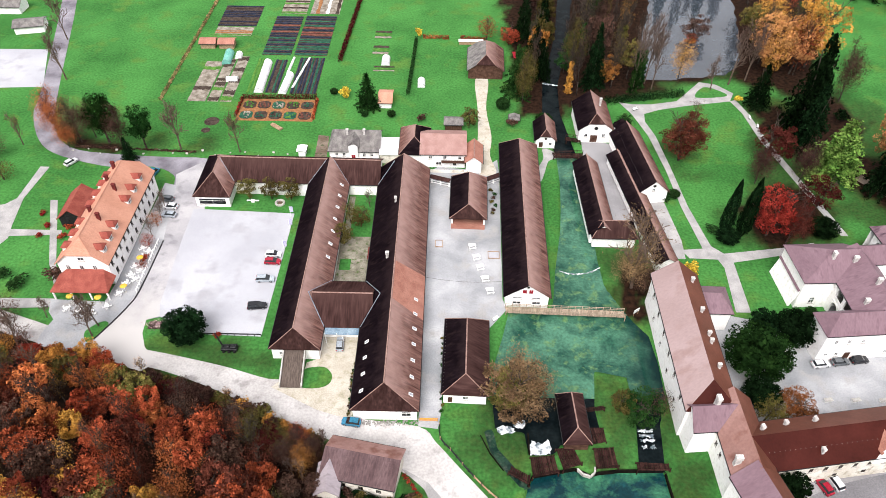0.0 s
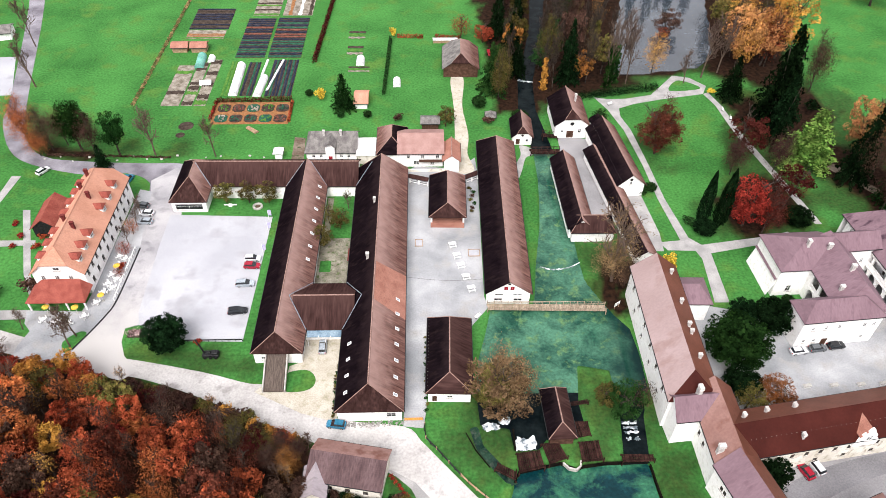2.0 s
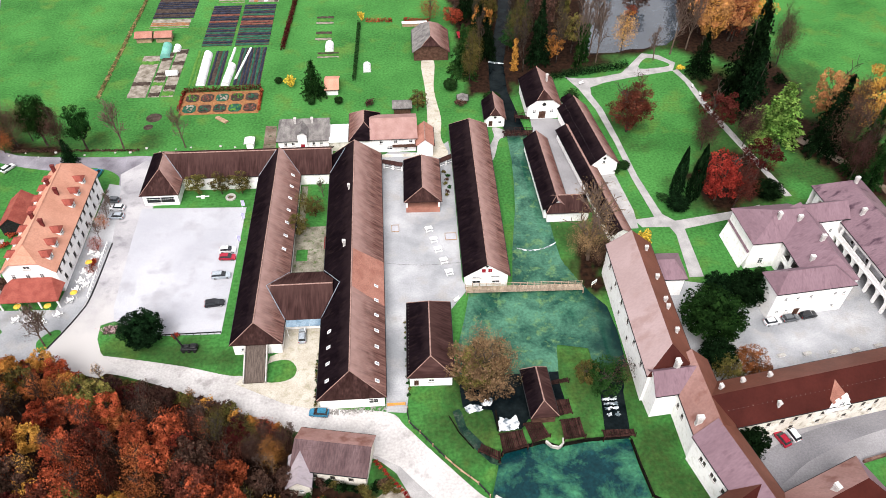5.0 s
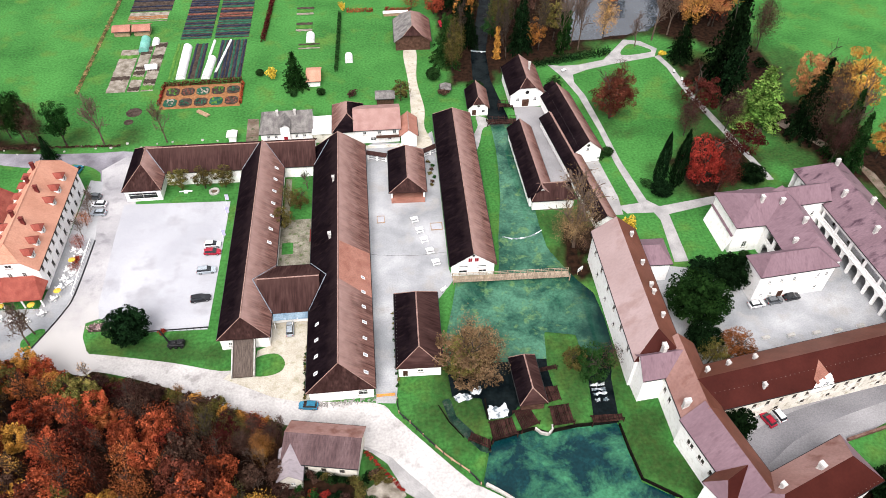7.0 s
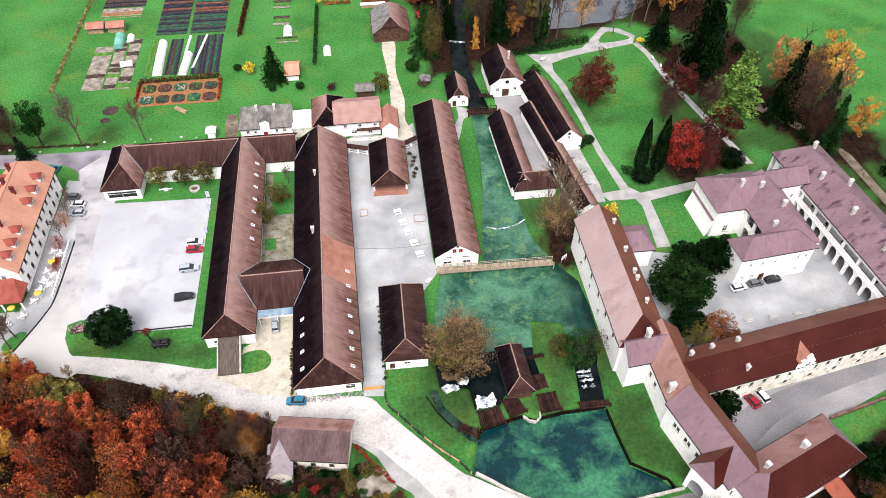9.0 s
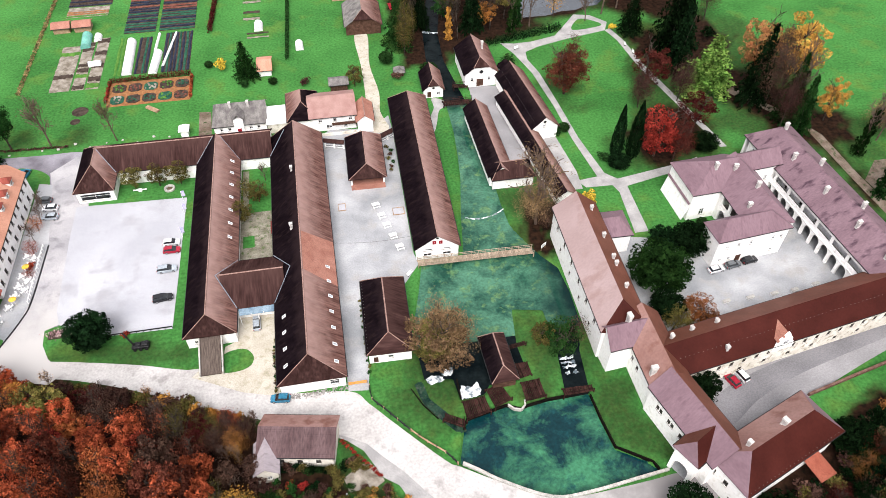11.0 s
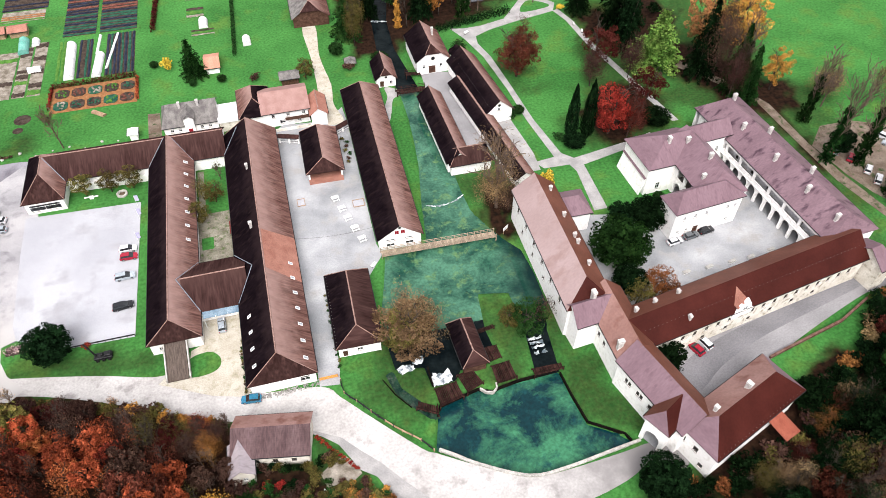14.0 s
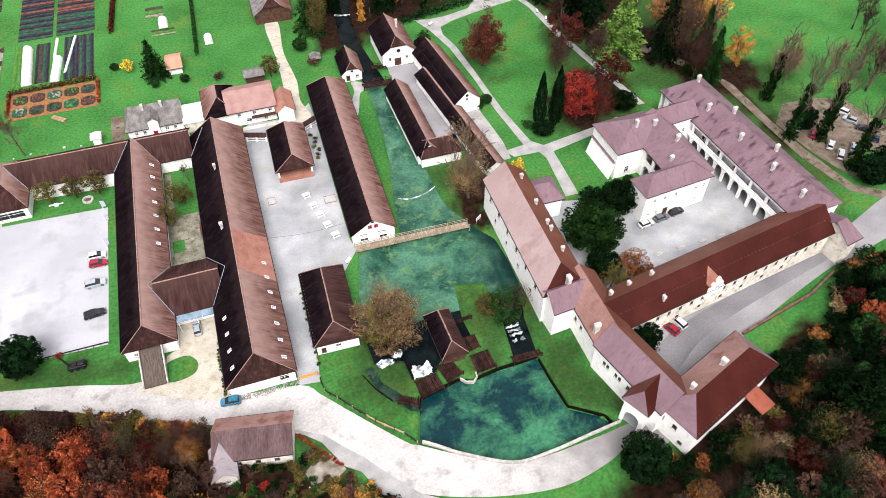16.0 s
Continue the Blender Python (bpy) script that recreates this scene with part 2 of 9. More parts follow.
def tube(bm, a, b, r0, r1, n=6):
    a, b = Vector(a), Vector(b)
    q = (b - a).to_track_quat("Z", "Y")
    ra = [bm.verts.new(a + q @ Vector((r0 * math.cos(i * math.tau / n), r0 * math.sin(i * math.tau / n), 0))) for i in range(n)]
    rb = [bm.verts.new(b + q @ Vector((r1 * math.cos(i * math.tau / n), r1 * math.sin(i * math.tau / n), 0))) for i in range(n)]
    for i in range(n):
        bm.faces.new((ra[i], ra[(i + 1) % n], rb[(i + 1) % n], rb[i]))
    bm.faces.new(ra[::-1])
    bm.faces.new(rb)


def curve_pts(pts, closed=True, steps=4):
    """Catmull-Rom through the points."""
    n, out = len(pts), []
    for i in range(n if closed else n - 1):
        p = [Vector((*pts[(i + k) % n if closed else max(0, min(n - 1, i + k))], 0)) for k in (-1, 0, 1, 2)]
        for s in range(steps):
            t = s / steps
            out.append(0.5 * ((2 * p[1]) + (p[2] - p[0]) * t + (2 * p[0] - 5 * p[1] + 4 * p[2] - p[3]) * t * t + (3 * p[1] - p[0] - 3 * p[2] + p[3]) * t ** 3))
    if not closed:
        out.append(Vector((*pts[-1], 0)))
    return [(v.x, v.y) for v in out]


def plate(name, pts, z, material, label, category, depth=0.3, smooth=True):
    """A flat surface of the ground: road, path, yard."""
    if smooth:
        pts = curve_pts(pts)
    bm = bmesh.new()
    vs = [bm.verts.new((x, y, z)) for x, y in pts]
    lo = [bm.verts.new((x, y, z - depth)) for x, y in pts]
    f = bm.faces.new(vs)
    if f.normal.z < 0:
        f.normal_flip()
    n = len(pts)
    for i in range(n):
        bm.faces.new((vs[i], lo[i], lo[(i + 1) % n], vs[(i + 1) % n]))
    bmesh.ops.triangulate(bm, faces=[f])
    me = bpy.data.meshes.new(name)
    bmesh.ops.recalc_face_normals(bm, faces=bm.faces)
    bm.to_mesh(me)
    bm.free()
    me.materials.append(material)
    return tagged(new(name, me), label, category, kind="structure")


# ---- ground ----
RIVER = [(33.6, 174.5), (33.4, 162), (32.6, 152), (31.4, 141.5), (28.6, 127), (27.0, 116), (26, 112.6), (16, 112.4), (14, 104), (12, 97), (11, 88), (11.4, 80.4), (17.4, 79.4), (18.0, 74.2), (23.0, 74.6), (24.6, 76.8), (30, 76.5), (33, 80), (32.6, 85.4), (33.9, 95.4), (41, 93.8), (41.3, 84.5), (39.8, 72.5), (44.8, 72.5), (45.8, 82), (48.3, 88), (48.6, 98), (48.0, 105.5), (45.0, 110.0), (42.2, 115.8), (40.0, 121), (39.6, 130), (39.7, 138), (39.0, 145), (39.7, 175), (37, 199), (38, 216), (46, 253), (53, 300), (60, 360), (54, 360), (47, 300), (41, 253), (33, 216), (31.3, 197)]
POND = [(17.3, 67.2), (15.2, 60.7), (22.6, 55.8), (30.9, 51.2), (38, 51), (52.3, 52.3), (51.7, 54.1), (48, 56.7), (45.6, 58.2), (44.8, 65.1), (44.4, 71.2), (35.7, 71.0), (31.2, 70.4), (29.6, 69.8), (26.8, 71.2), (18.4, 69.4)]
LAKE = [(67, 220.5), (77, 221.4), (88, 223.4), (98, 225.5), (105, 233), (109, 243), (112, 258), (117, 282), (118, 300), (104, 306), (90, 303), (84, 288), (80, 270), (74, 252), (69, 236)]
BROOK = [(9.0, 79.6), (10.8, 79.8), (11.6, 75.4), (14.6, 71.6), (17.2, 67.4), (15.8, 67), (12.9, 70.6), (10.2, 74.6)]
HILL_W = [(-400, 178), (-150, 122), (-112, 107), (-78, 96), (-52, 88), (-35, 80), (-27, 75), (-21, 58), (-12, 50), (0, 42), (0, -200), (-400, -200)]
HILL_E = [(57, 44), (66, 36), (84, 42), (96, 53), (112, 60), (128, 66), (175, 78), (300, 90), (420, 60), (420, -200), (30, -200), (40, 36)]


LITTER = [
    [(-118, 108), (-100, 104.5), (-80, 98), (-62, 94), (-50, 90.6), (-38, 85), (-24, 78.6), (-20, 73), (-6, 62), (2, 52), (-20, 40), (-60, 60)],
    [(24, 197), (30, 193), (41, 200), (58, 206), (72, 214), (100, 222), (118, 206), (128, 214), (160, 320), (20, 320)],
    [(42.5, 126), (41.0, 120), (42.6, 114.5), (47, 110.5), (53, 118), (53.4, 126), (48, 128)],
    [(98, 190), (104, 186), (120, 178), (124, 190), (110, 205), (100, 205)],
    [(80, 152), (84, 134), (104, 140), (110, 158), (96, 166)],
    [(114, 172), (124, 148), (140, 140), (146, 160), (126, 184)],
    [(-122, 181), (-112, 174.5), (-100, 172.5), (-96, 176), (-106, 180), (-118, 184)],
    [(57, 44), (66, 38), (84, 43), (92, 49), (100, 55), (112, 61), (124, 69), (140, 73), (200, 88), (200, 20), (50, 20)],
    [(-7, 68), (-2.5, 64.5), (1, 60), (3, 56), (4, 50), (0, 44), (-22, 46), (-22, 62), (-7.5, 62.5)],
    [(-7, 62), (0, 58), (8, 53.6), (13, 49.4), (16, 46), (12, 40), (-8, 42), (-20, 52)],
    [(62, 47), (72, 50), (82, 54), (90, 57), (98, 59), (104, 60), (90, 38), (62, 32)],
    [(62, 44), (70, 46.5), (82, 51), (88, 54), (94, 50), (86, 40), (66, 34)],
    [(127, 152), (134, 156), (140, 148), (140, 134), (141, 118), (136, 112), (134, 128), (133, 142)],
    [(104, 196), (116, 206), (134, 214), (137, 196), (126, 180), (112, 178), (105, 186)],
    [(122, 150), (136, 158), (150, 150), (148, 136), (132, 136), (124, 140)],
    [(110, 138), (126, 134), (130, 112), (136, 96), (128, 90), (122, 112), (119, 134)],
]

# grass tinted part-way towards the dark litter colour
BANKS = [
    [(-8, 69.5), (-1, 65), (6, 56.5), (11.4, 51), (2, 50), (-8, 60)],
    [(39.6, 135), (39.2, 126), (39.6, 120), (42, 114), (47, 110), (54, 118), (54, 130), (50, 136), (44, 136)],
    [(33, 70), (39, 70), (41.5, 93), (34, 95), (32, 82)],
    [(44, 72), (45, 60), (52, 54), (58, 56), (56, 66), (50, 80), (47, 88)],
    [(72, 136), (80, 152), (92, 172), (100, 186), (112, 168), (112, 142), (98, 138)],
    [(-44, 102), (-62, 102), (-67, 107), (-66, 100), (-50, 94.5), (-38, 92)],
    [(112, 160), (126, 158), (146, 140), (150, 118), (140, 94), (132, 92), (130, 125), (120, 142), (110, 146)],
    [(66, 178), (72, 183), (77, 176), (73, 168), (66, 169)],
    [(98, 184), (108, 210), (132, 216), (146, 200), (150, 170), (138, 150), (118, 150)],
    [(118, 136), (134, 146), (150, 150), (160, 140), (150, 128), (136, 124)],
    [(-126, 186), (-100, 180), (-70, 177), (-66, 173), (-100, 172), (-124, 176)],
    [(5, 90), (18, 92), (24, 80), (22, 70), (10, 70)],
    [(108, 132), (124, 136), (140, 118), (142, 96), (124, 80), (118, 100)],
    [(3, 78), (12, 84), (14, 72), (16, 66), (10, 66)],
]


def signed(px, py, poly):
    """Distance to the polygon's edge, negative inside."""
    d2 = np.full(px.shape, 1e18)
    inside = np.zeros(px.shape, bool)
    n = len(poly)
    for i in range(n):
        (ax, ay), (bx, by) = poly[i], poly[(i + 1) % n]
        ex, ey = bx - ax, by - ay
        t = np.clip(((px - ax) * ex + (py - ay) * ey) / (ex * ex + ey * ey), 0, 1)
        d2 = np.minimum(d2, (px - ax - t * ex) ** 2 + (py - ay - t * ey) ** 2)
        if ay != by:
            inside ^= ((ay > py) != (by > py)) & (px < (bx - ax) * (py - ay) / (by - ay) + ax)
    return np.where(inside, -1, 1) * np.sqrt(d2)


def relief(px, py):
    """Height of the ground."""
    z = np.zeros(px.shape)
    for poly, rise in ((HILL_W, 0.42), (HILL_E, 0.38)):
        d = -signed(px, py, poly)
        z = np.maximum(z, np.clip(d, 0, 60) * rise * np.clip(d / 8, 0, 1))
    for poly, deep in ((RIVER, 1.3), (POND, 2.4), (LAKE, 1.6), (BROOK, 0.6)):
        d = signed(px, py, poly)
        z = np.where(d < 0.6, z - deep * np.clip((0.6 - d) / 1.2, 0, 1), z)
    return z


def height_at(x, y):
    return float(relief(np.array([x], float), np.array([y], float))[0])


def ground_sheet():
    xs = np.concatenate([[-3000, -1500, -800, -500, -350, -260], np.arange(-200, 6, 2.0), np.arange(6, 50, 0.6), np.arange(50, 200, 2.0), [240, 300, 420, 600, 1000, 1800, 3000]])
    ys = np.concatenate([[-1500, -700, -300, -150, -60], np.arange(0, 48, 3.0), np.arange(48, 116, 0.6), np.arange(116, 300, 2.0), [310, 330, 360, 420, 520, 700, 1100, 2000, 3500]])
    gx, gy = np.meshgrid(xs, ys)
    z = relief(gx, gy)
    nx, ny = len(xs), len(ys)
    verts = np.stack([gx.ravel(), gy.ravel(), z.ravel()], 1).tolist()
    faces = [(j * nx + i, j * nx + i + 1, (j + 1) * nx + i + 1, (j + 1) * nx + i) for j in range(ny - 1) for i in range(nx - 1)]
    ob = link_mesh("ground", verts, faces, GRASS, smooth=True)
    jit = np.array([noise.noise(Vector((x * 0.13, y * 0.13, 0))) * 2.5 + noise.noise(Vector((x * 0.6, y * 0.6, 4))) for x, y in zip(gx.ravel(), gy.ravel())])
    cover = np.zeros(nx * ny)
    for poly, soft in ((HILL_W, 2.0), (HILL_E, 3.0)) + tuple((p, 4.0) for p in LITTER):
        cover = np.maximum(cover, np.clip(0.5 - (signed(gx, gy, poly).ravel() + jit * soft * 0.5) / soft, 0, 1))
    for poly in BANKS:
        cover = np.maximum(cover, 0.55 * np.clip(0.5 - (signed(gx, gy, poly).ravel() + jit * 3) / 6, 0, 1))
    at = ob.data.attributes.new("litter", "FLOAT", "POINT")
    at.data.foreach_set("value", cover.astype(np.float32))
    return tagged(ob, "bright green meadow with wooded slopes", "ground", kind="structure")


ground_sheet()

# ---- buildings: kit ----
MESHES = {}


def shared(key, build, material):
    """Mesh data made once for alike parts."""
    if key not in MESHES:
        bm = bmesh.new()
        build(bm)
        bmesh.ops.recalc_face_normals(bm, faces=bm.faces)
        me = bpy.data.meshes.new(key[0])
        bm.to_mesh(me)
        bm.free()
        me.materials.append(material)
        MESHES[key] = me
    return MESHES[key]


def place(name, me, parent, m):
    ob = new(name, me)
    ob.parent = parent
    ob.matrix_basis = m
    return ob


def window(parent, m, w, h, framed=FRAMEWHITE):
    """A casement in the plane of local x and z: frame with crossbars, pane, sill."""
    def bars(bm):
        t, d = 0.09, 0.1
        box(bm, -w / 2, -d, 0, -w / 2 + t, 0, h)
        box(bm, w / 2 - t, -d, 0, w / 2, 0, h)
        box(bm, -w / 2 + t, -d, 0, w / 2 - t, 0, t)
        box(bm, -w / 2 + t, -d, h - t, w / 2 - t, 0, h)
        box(bm, -0.035, -d, t, 0.035, 0, h - t)
        if h > 1.0:
            box(bm, -w / 2 + t, -d, h * 0.62, -0.035, -0.02, h * 0.62 + 0.06)
            box(bm, 0.035, -d, h * 0.62, w / 2 - t, -0.02, h * 0.62 + 0.06)
    win = place("window", shared(("window", w, h, framed.name), bars, framed), parent, m)
    place("pane", shared(("pane", w, h), lambda bm: box(bm, -w / 2 + 0.08, -0.05, 0.08, w / 2 - 0.08, -0.03, h - 0.08), PANE), win, Matrix())
    place("sill", shared(("sill", w), lambda bm: box(bm, -w / 2 - 0.1, -0.3, -0.1, w / 2 + 0.1, -0.004, -0.004), STONE), win, Matrix())
    return win


def door(parent, m, w, h, material):
    def leaf(bm):
        box(bm, -w / 2, -0.08, 0, -0.01, 0, h)
        box(bm, 0.01, -0.08, 0, w / 2, 0, h)
        for s in (-1, 1):
            box(bm, s * w / 4 - w / 6, -0.12, 0.2, s * w / 4 + w / 6, -0.084, h * 0.45)
            box(bm, s * w / 4 - w / 6, -0.12, h * 0.55, s * w / 4 + w / 6, -0.084, h * 0.92)
    return place("door", shared(("door", w, h, material.name), leaf, material), parent, m)


def wall_panel(bm, L, h, th, holes, m):
    """A wall along local x from 0 to L, outer face at y 0, with openings (centre, sill, width, height) right through it."""
    holes = [(max(0.05, c - w / 2), max(0.0, b), min(L - 0.05, c + w / 2), min(h - 0.05, b + hh)) for c, b, w, hh in holes]
    us = sorted({0.0, L, *(v for o in holes for v in (o[0], o[2]))})
    zs = sorted({0.0, h, *(v for o in holes for v in (o[1], o[3]))})
    grid, cache = {}, {}
    for i in range(len(us) - 1):
        for k in range(len(zs) - 1):
            u, z = (us[i] + us[i + 1]) / 2, (zs[k] + zs[k + 1]) / 2
            grid[i, k] = not any(o[0] < u < o[2] and o[1] < z < o[3] for o in holes)

    def v(i, k, y):
        if (i, k, y) not in cache:
            cache[i, k, y] = bm.verts.new(m @ Vector((us[i], y, zs[k])))
        return cache[i, k, y]
    for (i, k), solid in grid.items():
        if not solid:
            continue
        bm.faces.new((v(i, k, 0), v(i + 1, k, 0), v(i + 1, k + 1, 0), v(i, k + 1, 0)))
        bm.faces.new((v(i, k + 1, th), v(i + 1, k + 1, th), v(i + 1, k, th), v(i, k, th)))
        for di, dk, q in ((-1, 0, ((i, k), (i, k + 1))), (1, 0, ((i + 1, k + 1), (i + 1, k))), (0, -1, ((i + 1, k), (i, k))), (0, 1, ((i, k + 1), (i + 1, k + 1)))):
            if not grid.get((i + di, k + dk), False):
                (a, b), (c, d) = q
                bm.faces.new((v(a, b, 0), v(c, d, 0), v(c, d, th), v(a, b, th)))


def chimney(parent, x, y, z, h=1.6, s=0.7, lx=1.0, plaster=None):
    """A plastered stack with a corbelled cap and a hood; z is where it leaves the roof."""
    if s > 0.65:
        h, s = h * 0.8, s * 0.72
    ch = place("chimney", shared(("chimney", h, s, lx), lambda bm: (box(bm, -s * lx / 2, -s / 2, -1.0, s * lx / 2, s / 2, h), box(bm, -s * lx / 2 - 0.1, -s / 2 - 0.1, h, s * lx / 2 + 0.1, s / 2 + 0.1, h + 0.18)), plaster or CHIMNEY), parent, pose(x, y, z))

    def hood(bm):
        box(bm, -s * lx / 2, -s / 2, h + 0.184, -s * lx / 2 + 0.12, s / 2, h + 0.5)
        box(bm, s * lx / 2 - 0.12, -s / 2, h + 0.184, s * lx / 2, s / 2, h + 0.5)
        prism(bm, ((-s * lx / 2 - 0.12, -s / 2 - 0.1, h + 0.6), (s * lx / 2 + 0.12, -s / 2 - 0.1, h + 0.6), (s * lx / 2 + 0.12, s / 2 + 0.1, h + 0.6), (-s * lx / 2 - 0.12, s / 2 + 0.1, h + 0.6)), (0, 0, -0.1))
    place("chimney_hood", shared(("chimney_hood", h, s, lx), hood, plaster or CHIMNEY), ch, Matrix())
    return ch


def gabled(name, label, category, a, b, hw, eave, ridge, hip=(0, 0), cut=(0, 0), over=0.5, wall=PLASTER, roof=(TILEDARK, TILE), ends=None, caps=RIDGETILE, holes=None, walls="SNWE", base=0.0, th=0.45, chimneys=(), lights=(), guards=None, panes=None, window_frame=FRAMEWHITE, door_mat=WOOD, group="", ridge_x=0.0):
    """A house whose ridge runs from over a to over b. hw: half the roof's width. hip: how far each ridge end stands back;
    cut: how far up (0 to 1) the hip's lower edge lies, 1 a full gable. holes: {side: [(kind, centre, sill, width, height)]}."""
    ax, ay = a
    bx, by = b
    L = math.hypot(bx - ax, by - ay)
    top = thing(name, label, category, (ax, ay, base), math.degrees(math.atan2(-(bx - ax), by - ay)), group)
    e, r = eave - base, ridge - base
    rx = ridge_x
    # Hips take the darker tile copy: shade of the end faces set in colour.
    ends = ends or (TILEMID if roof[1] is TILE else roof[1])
    k0, k1 = cut
    z0, z1 = e + (r - e) * k0, e + (r - e) * k1

    def side(s, k, z):
        return (s * hw * (1 - k) + rx * k, z)
    # Left and right slopes get separate tones, so side shading sits in the colour.
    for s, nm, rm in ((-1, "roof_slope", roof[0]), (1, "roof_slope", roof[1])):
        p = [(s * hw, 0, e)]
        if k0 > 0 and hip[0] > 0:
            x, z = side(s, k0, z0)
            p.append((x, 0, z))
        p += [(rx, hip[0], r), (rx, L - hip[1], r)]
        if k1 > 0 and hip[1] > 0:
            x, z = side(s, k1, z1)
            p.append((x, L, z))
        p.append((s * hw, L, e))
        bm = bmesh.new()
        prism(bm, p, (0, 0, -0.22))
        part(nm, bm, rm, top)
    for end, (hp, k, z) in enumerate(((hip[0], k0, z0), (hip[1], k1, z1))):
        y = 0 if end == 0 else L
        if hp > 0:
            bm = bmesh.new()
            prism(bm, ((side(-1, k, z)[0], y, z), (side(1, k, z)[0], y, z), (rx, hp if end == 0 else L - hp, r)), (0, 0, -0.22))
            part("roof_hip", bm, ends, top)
    if caps:
        bm = bmesh.new()
        tube(bm, (rx, hip[0], r), (rx, L - hip[1], r), 0.16, 0.16, 6)
        part("ridge_cap", bm, caps, top)
        for end, (hp, k, z) in enumerate(((hip[0], k0, z0), (hip[1], k1, z1))):
            if hp > 0:
                for s in (-1, 1):
                    bm = bmesh.new()
                    tube(bm, (side(s, k, z)[0], 0 if end == 0 else L, z), (rx, hp if end == 0 else L - hp, r), 0.09, 0.09, 5)
                    part("hip_cap", bm, caps, top)
    # Dark tube added along each eave to draw its shadow line.
    for s in (-1, 1):
        bm = bmesh.new()
        tube(bm, (s * (hw + 0.06), 0.05, e - 0.14), (s * (hw + 0.06), L - 0.05, e - 0.14), 0.1, 0.1, 6)
        part("gutter", bm, IRON, top)
    # walls
    holes = holes or {}
    o = over
    x0, x1, y0, y1 = -hw + o, hw - o, o, L - o
    hwall = e + (r - e) * o / hw - 0.26
    spots = {"S": (pose(x0, y0, 0), x1 - x0), "N": (pose(x1, y1, 0, 0, 0, 180), x1 - x0), "W": (pose(x0, y1 - th, 0, 0, 0, -90), y1 - y0 - 2 * th), "E": (pose(x1, y0 + th, 0, 0, 0, 90), y1 - y0 - 2 * th)}
    for sd in walls:
        m, LL = spots[sd]
        bm = bmesh.new()
        hl = list(holes.get(sd, []))
        for c, z, w, h in (panes or {}).get(sd, []):
            hl.append(("win", {"E": c - y0 - th, "W": y1 - th - c, "S": c - x0, "N": x1 - c}[sd], z, w, h))
        wall_panel(bm, LL, hwall, th, [q[1:5] for q in hl if q[2] + q[4] < hwall], m)
        if sd in "SN":
            k = k0 if sd == "S" else k1
            hp = hip[0] if sd == "S" else hip[1]
            if hp == 0:
                k = 1
            if k > 0:
                half = hw - o
                zt = hwall + (r - 0.26 - hwall) * (1 if k >= 1 else k)
                xt = half * (1 - k) if k < 1 else 0.02
                c = half
                c += rx * k * (1 if sd == "S" else -1)
                prof = [(0, hwall), (2 * half, hwall), (c + xt, zt), (c - xt, zt)]
                q = [m @ Vector((u, 0, z + 0.002)) for u, z in prof]
                prism(bm, q, m.to_3x3() @ Vector((0, th, 0)))
        part("wall", bm, wall, top)
        for kind, c, sill, w, h in hl:
            through_wall = sill + h < hwall
            spot = m @ pose(c, 0.16 if through_wall else -0.03, sill)
            if kind == "win":
                window(top, spot, w, h, window_frame)
            elif kind == "door":
                door(top, spot, w, h, door_mat)
    if "S" in walls:
        bm = bmesh.new()
        box(bm, x0 + th, y0 + th, 0.02, x1 - th, y1 - th, 0.12)
        part("floor_slab", bm, CONCRETE, top)

    def roof_z(x, y):
        return r - (r - e) * abs(x - rx) / hw
    for x, y, h, s, lx in chimneys:
        chimney(top, x, y, roof_z(x, y), h, s, lx)
    for x, y in lights:
        sgn = 1 if x > 0 else -1
        tilt = math.degrees(math.atan2(r - e, hw)) * sgn
        m = pose(x, y, roof_z(x, y) + 0.02, 0, tilt, 0)
        sk = place("skylight", shared(("skylight",), lambda bm: [box(bm, *d) for d in ((-0.55, -0.37, -0.05, 0.55, -0.29, 0.1), (-0.55, 0.29, -0.05, 0.55, 0.37, 0.1), (-0.55, -0.29, -0.05, -0.47, 0.29, 0.1), (0.47, -0.29, -0.05, 0.55, 0.29, 0.1))], FRAMEWHITE), top, m)
        place("pane", shared(("skypane",), lambda bm: box(bm, -0.47, -0.29, 0.03, 0.47, 0.29, 0.06), SKYPANE), sk, Matrix())
    if guards:
        bm = bmesh.new()
        for s, fr, step in guards:
            x = rx + s * hw * fr
            n = int(L / step)
            for i in range(1, n):
                z = roof_z(x, 0)
                box(bm, x - 0.05, i * step - 0.05, z - 0.02, x + 0.05, i * step + 0.05, z + 0.1)
        ob = part("snow_guards", bm, SLATE, top)
        tagged(ob, kind="stuff")
    return top


SKYPANE = mat("skylight_glass", (0.30, 0.33, 0.36), (0.42, 0.45, 0.48), 1, 5, 0.08, bump=0, spec=0.6)


def row(kind, first, last, n, sill, w, h):
    return [(kind, first + (last - first) * i / max(1, n - 1), sill, w, h) for i in range(n)]


# ---- roads, yards and paths ----
DIRT = mat("damp_earth", (0.11, 0.08, 0.06), (0.20, 0.16, 0.13), 0.3, 4, 0.95, c=(0.035, 0.06, 0.02), bump=0.3)
